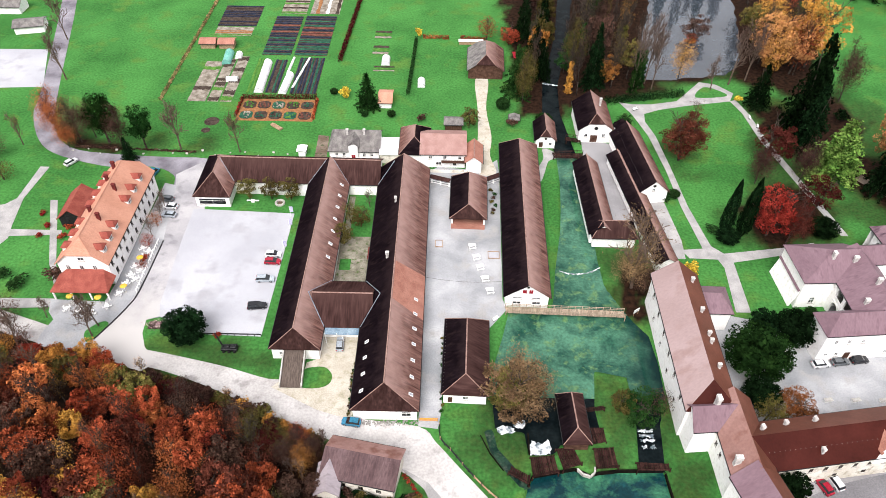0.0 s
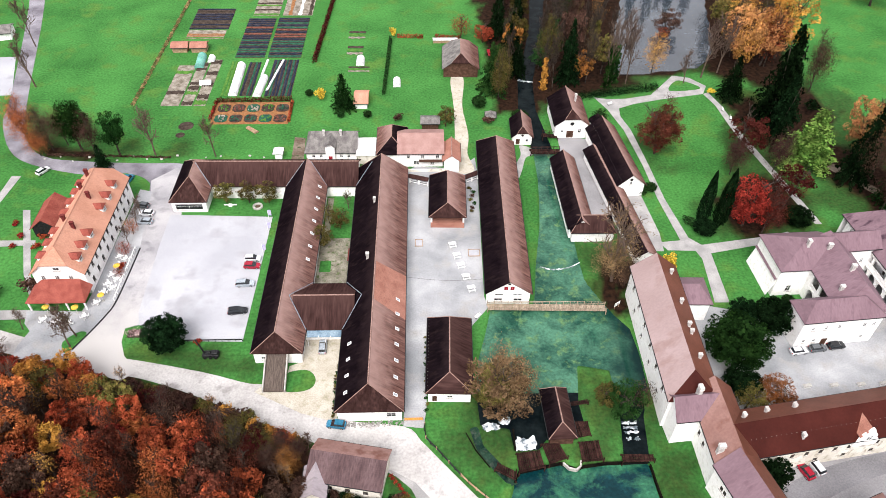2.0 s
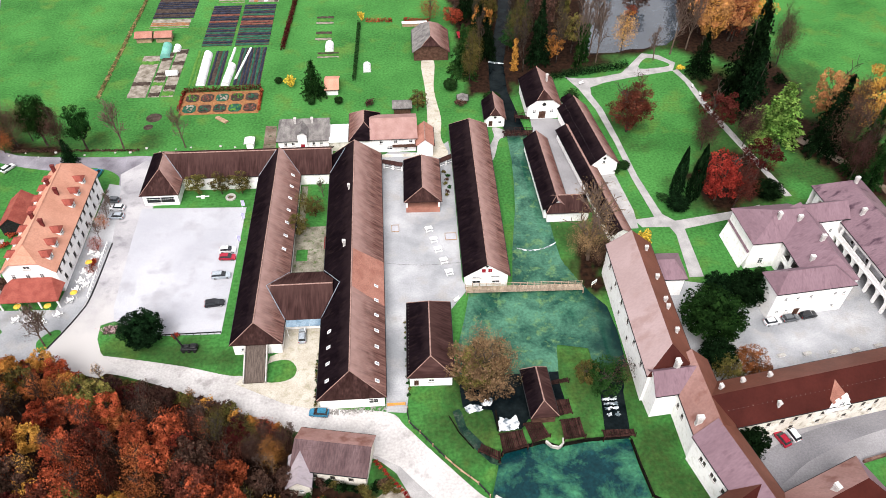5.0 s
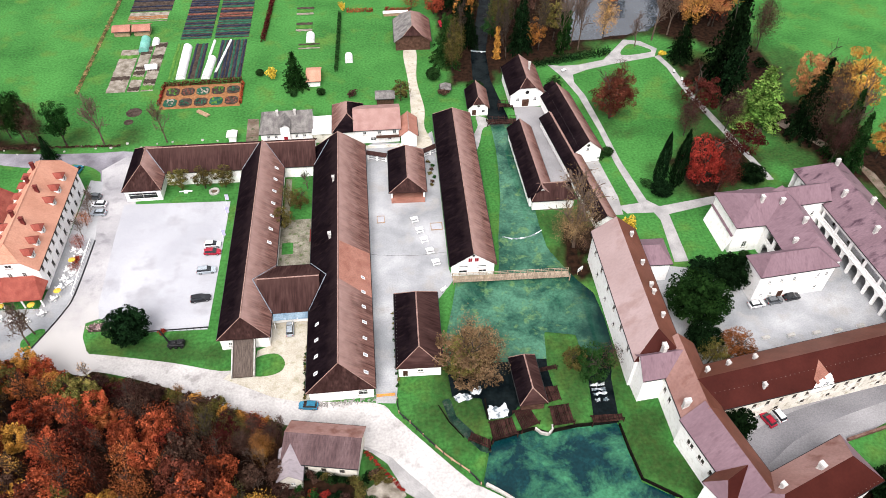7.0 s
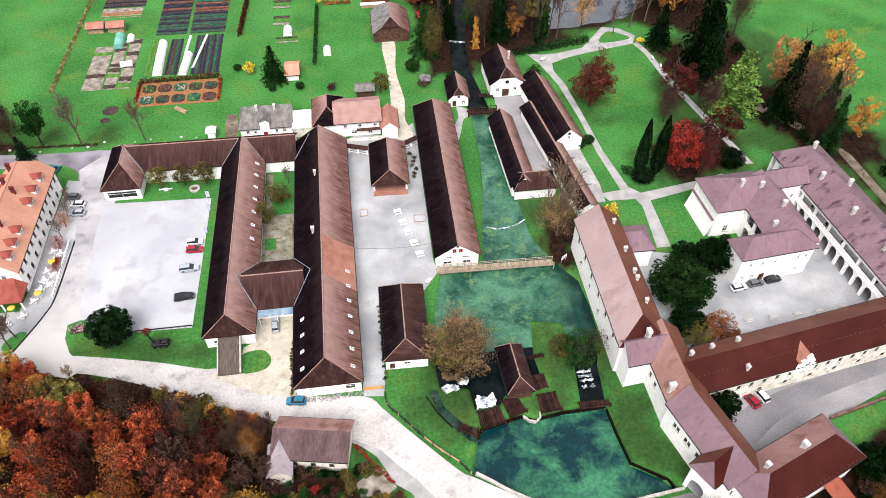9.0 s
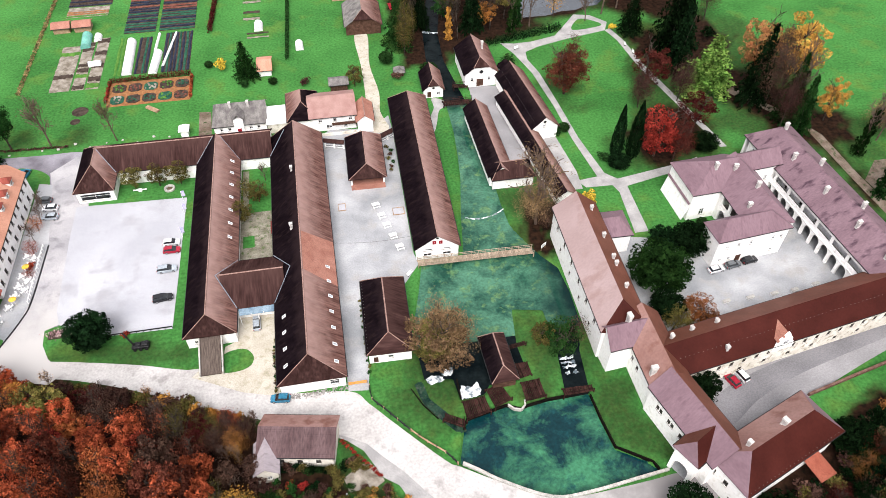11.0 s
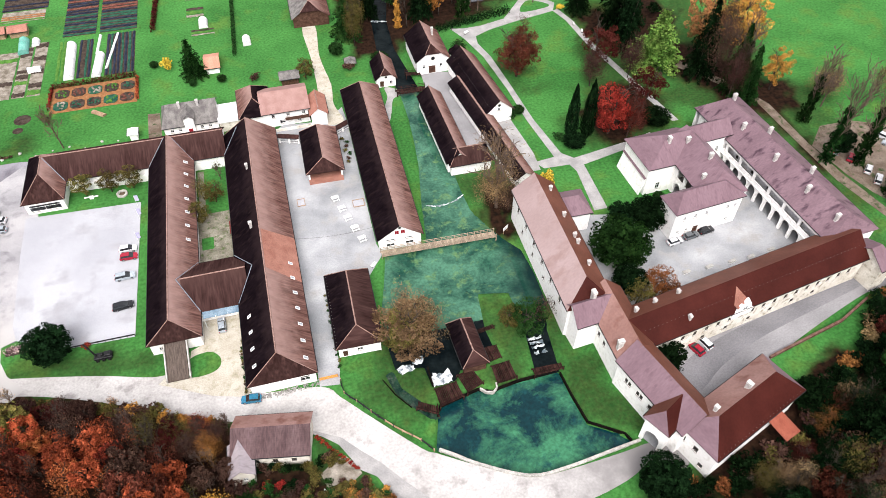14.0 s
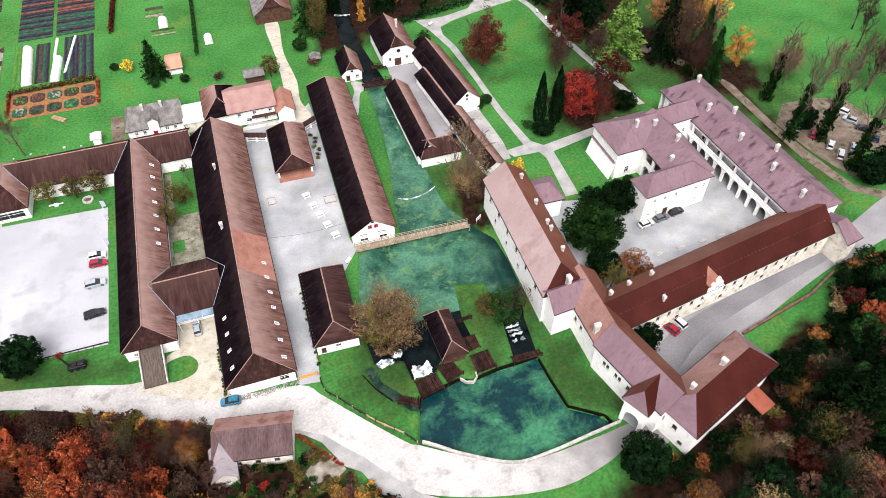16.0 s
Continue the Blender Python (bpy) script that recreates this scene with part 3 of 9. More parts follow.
plate("road", [(-160, 128), (-112, 112), (-86, 103), (-76, 99.5), (-66, 98.3), (-48.7, 94.4), (-37.5, 91.1), (-30, 90.8), (-19.2, 82.4), (-4.6, 80), (-0.8, 76.4), (4, 70.8), (12.4, 61.4), (15, 59.6), (22.3, 55), (30.6, 50.5), (37.6, 50), (50, 50.6), (56, 51), (62, 49), (60, 44.5), (54.5, 47.5), (48.3, 45.2), (37.6, 43.5), (24, 46), (11.4, 51), (6, 56.5), (-1, 65), (-7, 69.5), (-20, 75.5), (-31, 79.8), (-44, 86), (-52, 89.5), (-62, 93), (-71, 94.8), (-80, 96.5), (-112, 106), (-160, 122)], 0.04, ROADTOP, "chalk-white village road, worn and dusty", "road")
plate("pavement", [(-7.6, 70.4), (-6.6, 70.1), (-2.1, 67.5), (1.1, 63.8), (4.2, 60.6), (7.9, 55.7), (12.4, 50.5), (17, 47.6), (14, 47.2), (9.5, 48.8), (5.5, 52.7), (3.0, 58.0), (0.2, 60.1), (-2.9, 66.2)], 0.075, PATHTOP, "worn grey pavement beside the road", "pavement", smooth=False)
plate("lane", [(-156, 274), (-180, 340), (-175, 345), (-150, 274), (-130, 206), (-122, 184), (-113, 174), (-99.6, 171.3), (-82, 170.2), (-72, 170), (-66, 166.5), (-66, 148), (-64, 130), (-64, 116), (-66, 108.5), (-69.5, 107), (-69.5, 100), (-74, 99), (-78, 103), (-76.3, 106), (-74, 116), (-73.5, 134), (-77, 156), (-79, 162), (-86, 165.5), (-97, 164.8), (-114.4, 169.8), (-124, 177), (-132.3, 192), (-136, 207)], 0.05, ASPHALT, "grey asphalt lane, damp and cracked", "road")
plate("car_park", [(-68.8, 147), (-41, 145.8), (-41.3, 120), (-41.6, 102.8), (-55.5, 103.2), (-66.5, 108.2), (-67.6, 112), (-68.0, 120), (-68.6, 134)], 0.06, GRAVEL, "white gravel car park, wide and empty", "car park", smooth=False)
plate("yard_west", [(-165, 233), (-144.8, 233.3), (-136, 208), (-150, 207), (-170, 207)], 0.03, GRAVEL, "pale gravel farmyard", "yard", smooth=False)
plate("courtyard", [(-4.4, 166), (-2, 168), (10, 166.5), (15.5, 172), (15.8, 165), (14.5, 116), (15.3, 112.3), (10.8, 106.3), (0.4, 106.5), (0.2, 84), (-0.5, 79.5), (-4.6, 80)], 0.05, CONCRETE, "grey concrete courtyard with damp patches", "yard", smooth=False)
plate("castle_yard", [(59, 118), (59, 78), (66, 76), (112, 84), (116, 92), (113, 118), (104, 119), (104, 104), (102.5, 100.6), (86, 101.2), (82.6, 106), (76, 110), (68, 112)], 0.05, CONCRETE, "light grey gravel castle courtyard", "yard", smooth=False)
plate("castle_drive", [(64, 60), (70, 68), (76, 71), (100, 74.5), (124, 79), (150, 88), (175, 92), (178, 84), (150, 78), (124, 72.5), (119.4, 72), (105, 67.5), (90.5, 62.4), (80, 59.5), (69.4, 57)], 0.05, DRIVE, "pale dusty asphalt drive below the castle wall", "road")
TRACK = mat("dark_worn_asphalt", (0.145, 0.142, 0.152), (0.205, 0.20, 0.212), 0.08, 3, 0.9, amp=0.16)
plate("drive_track", [(64.5, 61), (72, 66.5), (84, 70.4), (100, 73.6), (112, 76), (121, 78), (122, 75.0), (112, 72.4), (101, 70.0), (88, 66.8), (78, 63), (70, 58.6)], 0.06, TRACK, "darker worn wheel track along the drive", "road")
plate("inner_paving", [(-29, 137), (-18.6, 137), (-18.6, 114), (-29, 114)], 0.05, MOSSY, "mossy concrete paving of the inner court", "paving", smooth=False)
plate("side_yard", [(-27.4, 104), (-18.4, 104), (-18.4, 82.5), (-19.5, 81.5), (-26, 83.5), (-36.7, 89.0), (-35, 90.7), (-30.7, 89.4), (-30, 95.7), (-27.4, 96.9)], 0.055, CREAM, "cream gravel side yard", "yard", smooth=False)
plate("mound_grass", [(-30.4, 93.5), (-27.5, 94.6), (-25.3, 94.2), (-23.9, 92.2), (-24.4, 90.0), (-27.0, 88.9), (-30.6, 89.4)], 0.10, GRASS, "tongue of grass beside the ramp", "lawn")
plate("bank_path", [(32.9, 176.5), (33.2, 173.5), (30.8, 171.6), (29.1, 165.7), (27.6, 161.9), (27.5, 168.0), (29.5, 173.4), (29.6, 178.1)], 0.05, PATHTOP, "narrow pale path beside the barn", "path")
plate("court_path", [(-26.6, 153.5), (-25.0, 153.5), (-25.0, 137.1), (-26.6, 137.1)], 0.07, MOSSY, "mossy path along the inner court wall", "path", smooth=False)
plate("court_lawn", [(-26.4, 128.5), (-23.6, 128.5), (-23.6, 124.6), (-26.4, 124.6)], 0.12, GRASS, "small square of grass in the paving", "lawn", smooth=False)
plate("field_path", [(9.8, 218), (14.2, 218), (13, 200), (14.2, 184), (13.4, 174), (15, 165.5), (9.4, 166), (10, 185), (10.2, 200)], 0.06, CREAM, "cream gravel path to the barn", "path")
plate("park_path", [(62, 204), (57.5, 205), (60.5, 198), (63.5, 186), (65.3, 168), (66, 152), (67.9, 135), (70.3, 136), (68, 152), (67, 170), (65.8, 186), (64, 194), (64.6, 198.4), (70, 201), (80, 203.8), (83, 206), (77, 206.5), (68, 204.2)], 0.05, PATHTOP, "pale gravel park path", "path", smooth=False)
plate("park_path_south", [(62, 134.3), (67.9, 135), (70.3, 136), (73, 133.2), (90, 136), (98, 138), (98, 136), (91, 133.6), (74.6, 130), (74, 113), (70.4, 113), (71.7, 128), (70.8, 131), (63.6, 131.3)], 0.045, PATHTOP, "pale gravel path to the palace", "path", smooth=False)
plate("park_path_loop", [(80, 203.8), (95, 207), (97.5, 212), (93, 217.5), (87.5, 219), (82.5, 213), (77, 206.5)], 0.055, PATHTOP, "pale gravel path loop", "path", smooth=False)
plate("park_path_east", [(95, 207), (97, 200), (98.3, 184), (106.5, 141), (108.5, 141), (100.5, 184.5), (99, 200), (97, 208)], 0.04, PATHTOP, "narrow brown park path", "path", smooth=False)
plate("path_loop_lawn", [(84, 209), (88, 215.5), (92.5, 214), (94.8, 210.2)], 0.09, GRASS, "small triangle of lawn between paths", "lawn")
plate("mill_yard", [(42, 183), (52, 181), (50.5, 174), (49, 168), (50.6, 156), (52, 144), (50.5, 141.3), (44.6, 141.6), (44.2, 165), (41.5, 173)], 0.05, DRIVE, "grey concrete mill yard", "yard", smooth=False)
plate("lane_front", [(-72, 168), (-67, 166), (-66, 148), (-64, 130), (-64, 116), (-66, 108.5), (-69.6, 107), (-69.8, 100.5), (-76, 99.5), (-78, 102.5), (-76.3, 106), (-74, 116), (-73.5, 134), (-76.5, 156), (-78, 162)], 0.056, DUSTY, "pale dusty asphalt in front of the hotel", "road", smooth=False)
plate("junction", [(-77.2, 105.5), (-75.2, 111), (-74.2, 116), (-69.8, 113), (-69.3, 107), (-69.0, 103.2), (-67.2, 99.2), (-63.3, 94.9), (-66, 92.5), (-80, 96.5), (-79.6, 99.5)], 0.066, DUSTY, "pale dusty junction of lane and road", "road", smooth=False)
plate("forecourt", [(-92, 102.6), (-90.8, 107), (-86, 106.6), (-80.5, 105.8), (-77.4, 105.4), (-79.7, 99.3), (-80, 96.4), (-92, 99)], 0.07, CONCRETE, "pale grey paved forecourt of the hotel", "yard", smooth=False)
plate("tree_bed", [(-82.2, 103.2), (-79.6, 106.2), (-77.6, 105.6), (-79.4, 101.2), (-80.8, 100.2)], 0.10, GRASS, "thin grass round the bare trees", "lawn")
plate("cottage_yard", [(-39.6, 183), (-36.2, 182.6), (-35.6, 171), (-18.6, 171), (-18.6, 168.6), (-39.2, 168.6)], 0.05, DIRT, "bare brown yard round the cottage", "yard", smooth=False)
plate("mill_forecourt", [(54, 158), (61.5, 155), (63, 138), (62.5, 131), (58, 131), (57.8, 150)], 0.05, PATHTOP, "pale gravel forecourt beside the mill", "yard", smooth=False)
plate("terrace", [(-94, 113), (-93, 109), (-88, 103.5), (-78, 101.5), (-76, 105), (-73.9, 116), (-73.4, 134), (-76.5, 157), (-80, 158), (-80.5, 118), (-81, 112.5)], 0.062, CONCRETE, "grey paved restaurant terrace", "terrace", smooth=False)
plate("garden_path", [(-118.4, 164.5), (-115.7, 164.4), (-117, 150), (-115.2, 139), (-114.0, 134), (-116, 129), (-126, 134), (-127, 146), (-121, 147.4), (-118.8, 150)], 0.05, PATHTOP, "broad pale garden path", "path", smooth=False)
plate("garden_path_cross", [(-116.5, 137.4), (-101.2, 137.3), (-100.8, 135.6), (-116, 134.6)], 0.058, PATHTOP, "pale garden path across the lawn", "path", smooth=False)
plate("garden_path_south", [(-109.3, 149.5), (-107.3, 149.5), (-97.5, 124.4), (-93.5, 118), (-95.5, 118), (-99.5, 125)], 0.055, PATHTOP, "narrow pale garden path", "path", smooth=False)
plate("garden_path_front", [(-112, 113), (-93, 113.2), (-92.5, 110.5), (-112, 109.5)], 0.05, PATHTOP, "pale garden path to the terrace", "path", smooth=False)
plate("dirt_track", [(120, 166), (130, 152), (135, 142), (135.9, 123), (137, 107), (140.8, 92), (150, 84), (154, 86), (143.2, 93.5), (140, 109), (138.6, 123), (138, 141), (133, 153), (123, 168)], 0.04, DIRT, "bare brown dirt track", "track", smooth=False)
plate("rough_car_park", [(139, 121), (146.3, 128), (156, 128), (165, 124), (168, 110.4), (161, 102), (155, 103.5), (146, 95.5), (143.5, 100), (141, 108)], 0.05, DIRT, "rough brown gravel car park", "car park", smooth=False)

# ---- water ----
def water_mat(name, a, b, c, rough=0.08, scale=0.10, cut=(0.35, 0.65)):
    """Water over a bed of weed: cloudy drifts with frayed edges."""
    m = mat(name, a, b, scale, 1.6, rough, bump=0.02, c=c, spec=0.18, amp=0.22, cut=cut)
    for n in m.node_tree.nodes:
        if n.type == "TEX_NOISE" and n.inputs["Scale"].default_value < 1:
            n.inputs["Detail"].default_value, n.inputs["Roughness"].default_value, n.inputs["Distortion"].default_value = 9, 0.66, 0.35
    return m


WATER = water_mat("green_water", (0.010, 0.050, 0.034), (0.060, 0.165, 0.105), (0.110, 0.200, 0.075), scale=0.12, cut=(0.38, 0.62))
# Darker eastward: depth and the castle wall's shade, both put into the colour.
tint_towards(WATER, 0, 40, 48, (0.003, 0.018, 0.017))
WATERDEEP = water_mat("deep_teal_water", (0.002, 0.022, 0.027), (0.036, 0.150, 0.078), (0.005, 0.042, 0.046), scale=0.085, cut=(0.46, 0.60))
FOAM = mat("white_foam", (0.10, 0.13, 0.15), (0.72, 0.75, 0.78), 0.8, 5, 0.6, cut=(0.40, 0.58))
LAKEWATER = mat("lake_water", (0.030, 0.038, 0.048), (0.052, 0.064, 0.078), 0.08, 0.8, 0.03, bump=0.015, spec=1.0)
BROOKWATER = water_mat("brook_water", (0.004, 0.014, 0.012), (0.020, 0.050, 0.030), (0.045, 0.060, 0.045), scale=0.5)
# Near-black water colour stands for the shade of trees and banks.
DARKWATER = mat("shade_dark_water", (0.002, 0.004, 0.005), (0.008, 0.012, 0.013), 0.3, 1.5, 0.25, bump=0.08, spec=0.03)


def water(name, poly, z, material, label):
    vs = [(x, y, z) for x, y in poly]
    bm = bmesh.new()
    f = bm.faces.new([bm.verts.new(v) for v in vs])
    bmesh.ops.triangulate(bm, faces=[f])
    me = bpy.data.meshes.new(name)
    bm.normal_update()
    if sum(g.normal.z for g in bm.faces) < 0:
        bmesh.ops.reverse_faces(bm, faces=bm.faces[:])
    bm.to_mesh(me)
    bm.free()
    me.materials.append(material)
    return tagged(new(name, me), label, "water", kind="structure")


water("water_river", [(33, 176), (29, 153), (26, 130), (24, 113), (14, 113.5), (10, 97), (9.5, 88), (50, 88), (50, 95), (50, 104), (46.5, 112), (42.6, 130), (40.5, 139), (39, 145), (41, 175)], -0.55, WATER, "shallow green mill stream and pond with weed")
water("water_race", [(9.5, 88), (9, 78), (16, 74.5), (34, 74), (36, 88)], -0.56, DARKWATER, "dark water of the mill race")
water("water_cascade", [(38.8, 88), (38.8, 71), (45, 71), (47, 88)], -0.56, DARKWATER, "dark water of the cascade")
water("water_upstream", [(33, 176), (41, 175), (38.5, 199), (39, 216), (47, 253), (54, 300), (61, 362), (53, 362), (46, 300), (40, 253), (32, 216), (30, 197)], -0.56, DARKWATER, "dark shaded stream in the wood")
water("water_pond", [(15, 68.5), (13.5, 60), (22, 54.5), (30, 50), (38, 50), (54, 51.2), (52.5, 55), (47, 58.5), (46, 65), (45, 71.5), (16, 71)], -1.1, WATERDEEP, "deep teal castle pond with pale weed")
water("water_brook", [(7.6, 78.6), (10.4, 80), (13.6, 75), (16.2, 71), (17.8, 67), (15, 66.2), (12.2, 70), (10, 73.5)], -0.28, BROOKWATER, "narrow weedy brook beside the road")
water("water_lake", [(62, 216), (101, 221), (112, 240), (116, 256), (122, 287), (124, 312), (80, 312), (78, 285), (68, 250)], -0.5, LAKEWATER, "still grey lake reflecting the sky")

# ---- buildings ----
TILEMAUVE = mat("mauve_brown_tiles", (0.075, 0.046, 0.048), (0.115, 0.075, 0.078), 0.4, 3, 0.7, stretch=(0.3, 1, 0.3), amp=0.25)
TILEPINK = mat("pale_pink_tiles", (0.26, 0.15, 0.135), (0.32, 0.20, 0.18), 0.4, 6, 0.8, amp=0.12)
W = "win"
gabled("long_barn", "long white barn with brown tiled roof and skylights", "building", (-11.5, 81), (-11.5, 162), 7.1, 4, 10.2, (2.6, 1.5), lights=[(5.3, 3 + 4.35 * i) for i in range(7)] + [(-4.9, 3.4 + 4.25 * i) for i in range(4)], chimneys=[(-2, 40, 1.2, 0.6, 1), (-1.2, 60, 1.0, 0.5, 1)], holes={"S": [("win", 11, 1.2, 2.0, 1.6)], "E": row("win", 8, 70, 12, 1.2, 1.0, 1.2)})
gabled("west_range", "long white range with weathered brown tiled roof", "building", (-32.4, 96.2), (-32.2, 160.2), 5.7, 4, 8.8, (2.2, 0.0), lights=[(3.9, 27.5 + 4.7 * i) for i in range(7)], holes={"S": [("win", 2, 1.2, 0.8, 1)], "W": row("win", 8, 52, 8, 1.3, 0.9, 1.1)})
gabled("north_range", "long low white range with brown tiled roof", "building", (-18, 160), (-64, 160.4), 6.2, 4, 8, (0, 0), roof=(TILEMIDX, TILEMIDX), holes={})
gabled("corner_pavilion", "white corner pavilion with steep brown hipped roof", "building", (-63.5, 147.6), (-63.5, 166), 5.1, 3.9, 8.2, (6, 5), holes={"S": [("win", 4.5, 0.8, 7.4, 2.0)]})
gabled("connecting_range", "low connecting range with brown tiled roof", "building", (-16, 110), (-30, 110), 7.4, 3.6, 7.6, (0, 0), roof=(TILEMIDX, TILEMIDX), walls="SNWE")
gabled("open_shed", "open-fronted shed with hipped brown tiled roof", "building", (6.3, 140.6), (6.8, 158.6), 5.0, 3.9, 7.2, (2.2, 2), walls="NWE", over=0.5)
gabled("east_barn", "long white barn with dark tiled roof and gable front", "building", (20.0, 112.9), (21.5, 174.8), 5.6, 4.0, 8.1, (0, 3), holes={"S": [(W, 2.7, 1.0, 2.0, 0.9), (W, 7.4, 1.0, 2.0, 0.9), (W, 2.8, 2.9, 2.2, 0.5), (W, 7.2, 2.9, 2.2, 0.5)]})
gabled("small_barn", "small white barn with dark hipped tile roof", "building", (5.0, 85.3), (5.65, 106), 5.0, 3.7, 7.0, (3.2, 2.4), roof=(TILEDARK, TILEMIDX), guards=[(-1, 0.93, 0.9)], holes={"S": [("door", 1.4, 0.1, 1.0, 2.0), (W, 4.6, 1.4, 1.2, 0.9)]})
gabled("mill_west", "narrow mill building with dark tiled roof", "building", (41.3, 136), (40.6, 167), 3.6, 3.5, 6.5, (0, 0), holes={})
gabled("mill_south", "white mill wing with dark hipped roof", "building", (38.2, 138), (50.2, 138), 3.6, 3.5, 6.6, (3, 3), roof=(TILEMIDX, TILEMIDX), ends=TILEDARK)
gabled("mill_long", "long white mill house with dark tiled roof and gable", "building", (57.8, 152.8), (54.5, 182), 4.6, 4, 8, (0, 0), guards=[(-1, 0.6, 1.2)], holes={"S": [(W, 4, 4.4, 0.8, 0.9)]})
gabled("mill_lean", "low mill range with dark tiled roof", "building", (56.2, 126), (50.6, 172), 3.0, 3.0, 4.8, (0, 0))
gabled("gate_house_north", "white mill house with dark roof and round gable window", "building", (45.8, 181.4), (45.6, 197.6), 5.5, 4.8, 9, (3, 0), cut=(0.55, 1), chimneys=[(2.2, 10, 2.5, 0.8, 1)], holes={"S": [("win", 2.2, 2, 1, 1.2), ("door", 4.7, 0.1, 2.2, 2.6), ("win", 7.6, 2, 1, 1.2)]})
gabled("mill_hut", "small white mill hut with dark tiled roof", "building", (30.3, 178), (30.6, 188.6), 3.4, 2.9, 6, (1.8, 0), cut=(0.5, 1), holes={"S": [("door", 1.6, 0.1, 1.2, 2), ("win", 4.4, 1, 1, 1)]})
gabled("sluice_hut", "dark wooden sluice hut with brown tiled roof", "building", (27.4, 74.8), (26.9, 86.8), 2.9, 2.9, 5.5, (2.3, 1.4), wall=WOOD, roof=(TILEDARK, TILEMIDX))
gabled("grey_house", "white cottage with grey slate roof and dormer", "house", (-19.3, 176.2), (-35, 176.2), 5.6, 3.0, 7.0, (0, 2), roof=(SLATE, SLATE), caps=None, chimneys=[(-1, 5, 1, 0.6, 1), (-1, 10, 1, 0.6, 1)], panes={"W": [(c + 0.5, 1.0, 0.9, 1.1) for c in (2.2, 4.4, 10.4, 12.6)]})
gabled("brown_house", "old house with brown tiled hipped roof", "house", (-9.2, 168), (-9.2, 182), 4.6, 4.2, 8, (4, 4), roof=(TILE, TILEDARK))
gabled("pink_house", "white house with salmon tiled roof and balcony", "house", (6.2, 173.6), (-7.6, 173.6), 6.3, 4.9, 8, (0, 0), roof=(TILEPINK, TILEPINK), caps=None, panes={"W": [(2.0, 3.0, 1.0, 1.1), (6.4, 3.0, 1.0, 1.1), (10.6, 3.0, 1.0, 1.1), (3.5, 0.8, 1.0, 1.2), (8.2, 0.8, 1.6, 1.2)]})
gabled("orange_shed", "lean shed with old orange tiles", "house", (8.2, 164.8), (8.4, 174), 2.7, 4, 6.2, (0, 0), roof=(TILEPATCH, TILEPATCH))
gabled("garden_shed", "dark garden shed with grey roof", "shed", (5.4, 188.8), (-0.8, 188.8), 2.4, 2.4, 3.4, (0, 0), wall=WOOD, roof=(SLATE, SLATE), caps=None)
gabled("barn", "old dark wooden barn with half-hipped tile roof", "barn", (13.2, 218), (13.6, 234), 6.4, 3.4, 8, (3, 3), cut=(0.5, 0.5), wall=WOOD, roof=(SLATE, TILE))
gabled("hotel", "large white hotel with bright orange tiled roof and dormers", "hotel", (-86.3, 117.9), (-86.5, 154.6), 6.5, 7, 13, (3.5, 3.5), cut=(0.5, 0.5), roof=(TILENEW, TILENEW), caps=TILENEW, panes={"E": [(2.5 + 2.9 * i, 4.5, 1.0, 1.5) for i in range(12)] + [(3.5 + 3.6 * i, 1.2, 1.1, 1.7) for i in range(9)]}, window_frame=FRAMEDARK)
gabled("castle_west_range", "tall white castle range with pale pink and rust-brown tin roof", "castle", (53.4, 78.6), (53.9, 116.2), 5.4, 9.5, 14, (4.5, 0), roof=(TINPINK, TINRUST), ends=TINRED, caps=None, chimneys=[(2.6, y, 1.0, 0.7, 1.2) for y in (9, 15.4, 17.4, 24, 33)], panes={"W": [(5 + 5.6 * i, 6.2, 1.0, 1.4) for i in range(6)] + [(7 + 7.4 * i, 2.8, 0.9, 1.1) for i in range(4)]}, window_frame=FRAMEDARK)
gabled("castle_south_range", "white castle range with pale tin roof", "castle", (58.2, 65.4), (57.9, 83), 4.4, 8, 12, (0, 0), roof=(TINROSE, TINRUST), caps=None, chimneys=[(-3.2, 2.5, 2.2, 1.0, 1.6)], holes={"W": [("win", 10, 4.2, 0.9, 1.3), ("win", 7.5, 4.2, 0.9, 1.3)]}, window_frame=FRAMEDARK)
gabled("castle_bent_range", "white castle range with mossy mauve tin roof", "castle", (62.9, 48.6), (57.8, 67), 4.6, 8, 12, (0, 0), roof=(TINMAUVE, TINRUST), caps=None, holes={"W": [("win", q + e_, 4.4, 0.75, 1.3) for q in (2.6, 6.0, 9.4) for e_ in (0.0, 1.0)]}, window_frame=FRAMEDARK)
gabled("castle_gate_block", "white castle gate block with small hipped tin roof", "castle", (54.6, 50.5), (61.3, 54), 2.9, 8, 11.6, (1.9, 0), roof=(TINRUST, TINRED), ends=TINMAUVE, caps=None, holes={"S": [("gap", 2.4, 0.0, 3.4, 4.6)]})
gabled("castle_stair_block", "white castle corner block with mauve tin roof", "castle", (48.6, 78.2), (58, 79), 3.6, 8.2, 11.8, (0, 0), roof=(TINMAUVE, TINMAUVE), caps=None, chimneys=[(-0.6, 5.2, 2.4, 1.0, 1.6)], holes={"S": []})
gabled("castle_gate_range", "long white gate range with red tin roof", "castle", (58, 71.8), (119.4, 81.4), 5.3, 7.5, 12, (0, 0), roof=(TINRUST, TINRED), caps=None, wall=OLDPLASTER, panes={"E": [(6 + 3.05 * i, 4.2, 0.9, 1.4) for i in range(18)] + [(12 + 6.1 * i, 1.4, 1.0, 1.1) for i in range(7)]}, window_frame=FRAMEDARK)
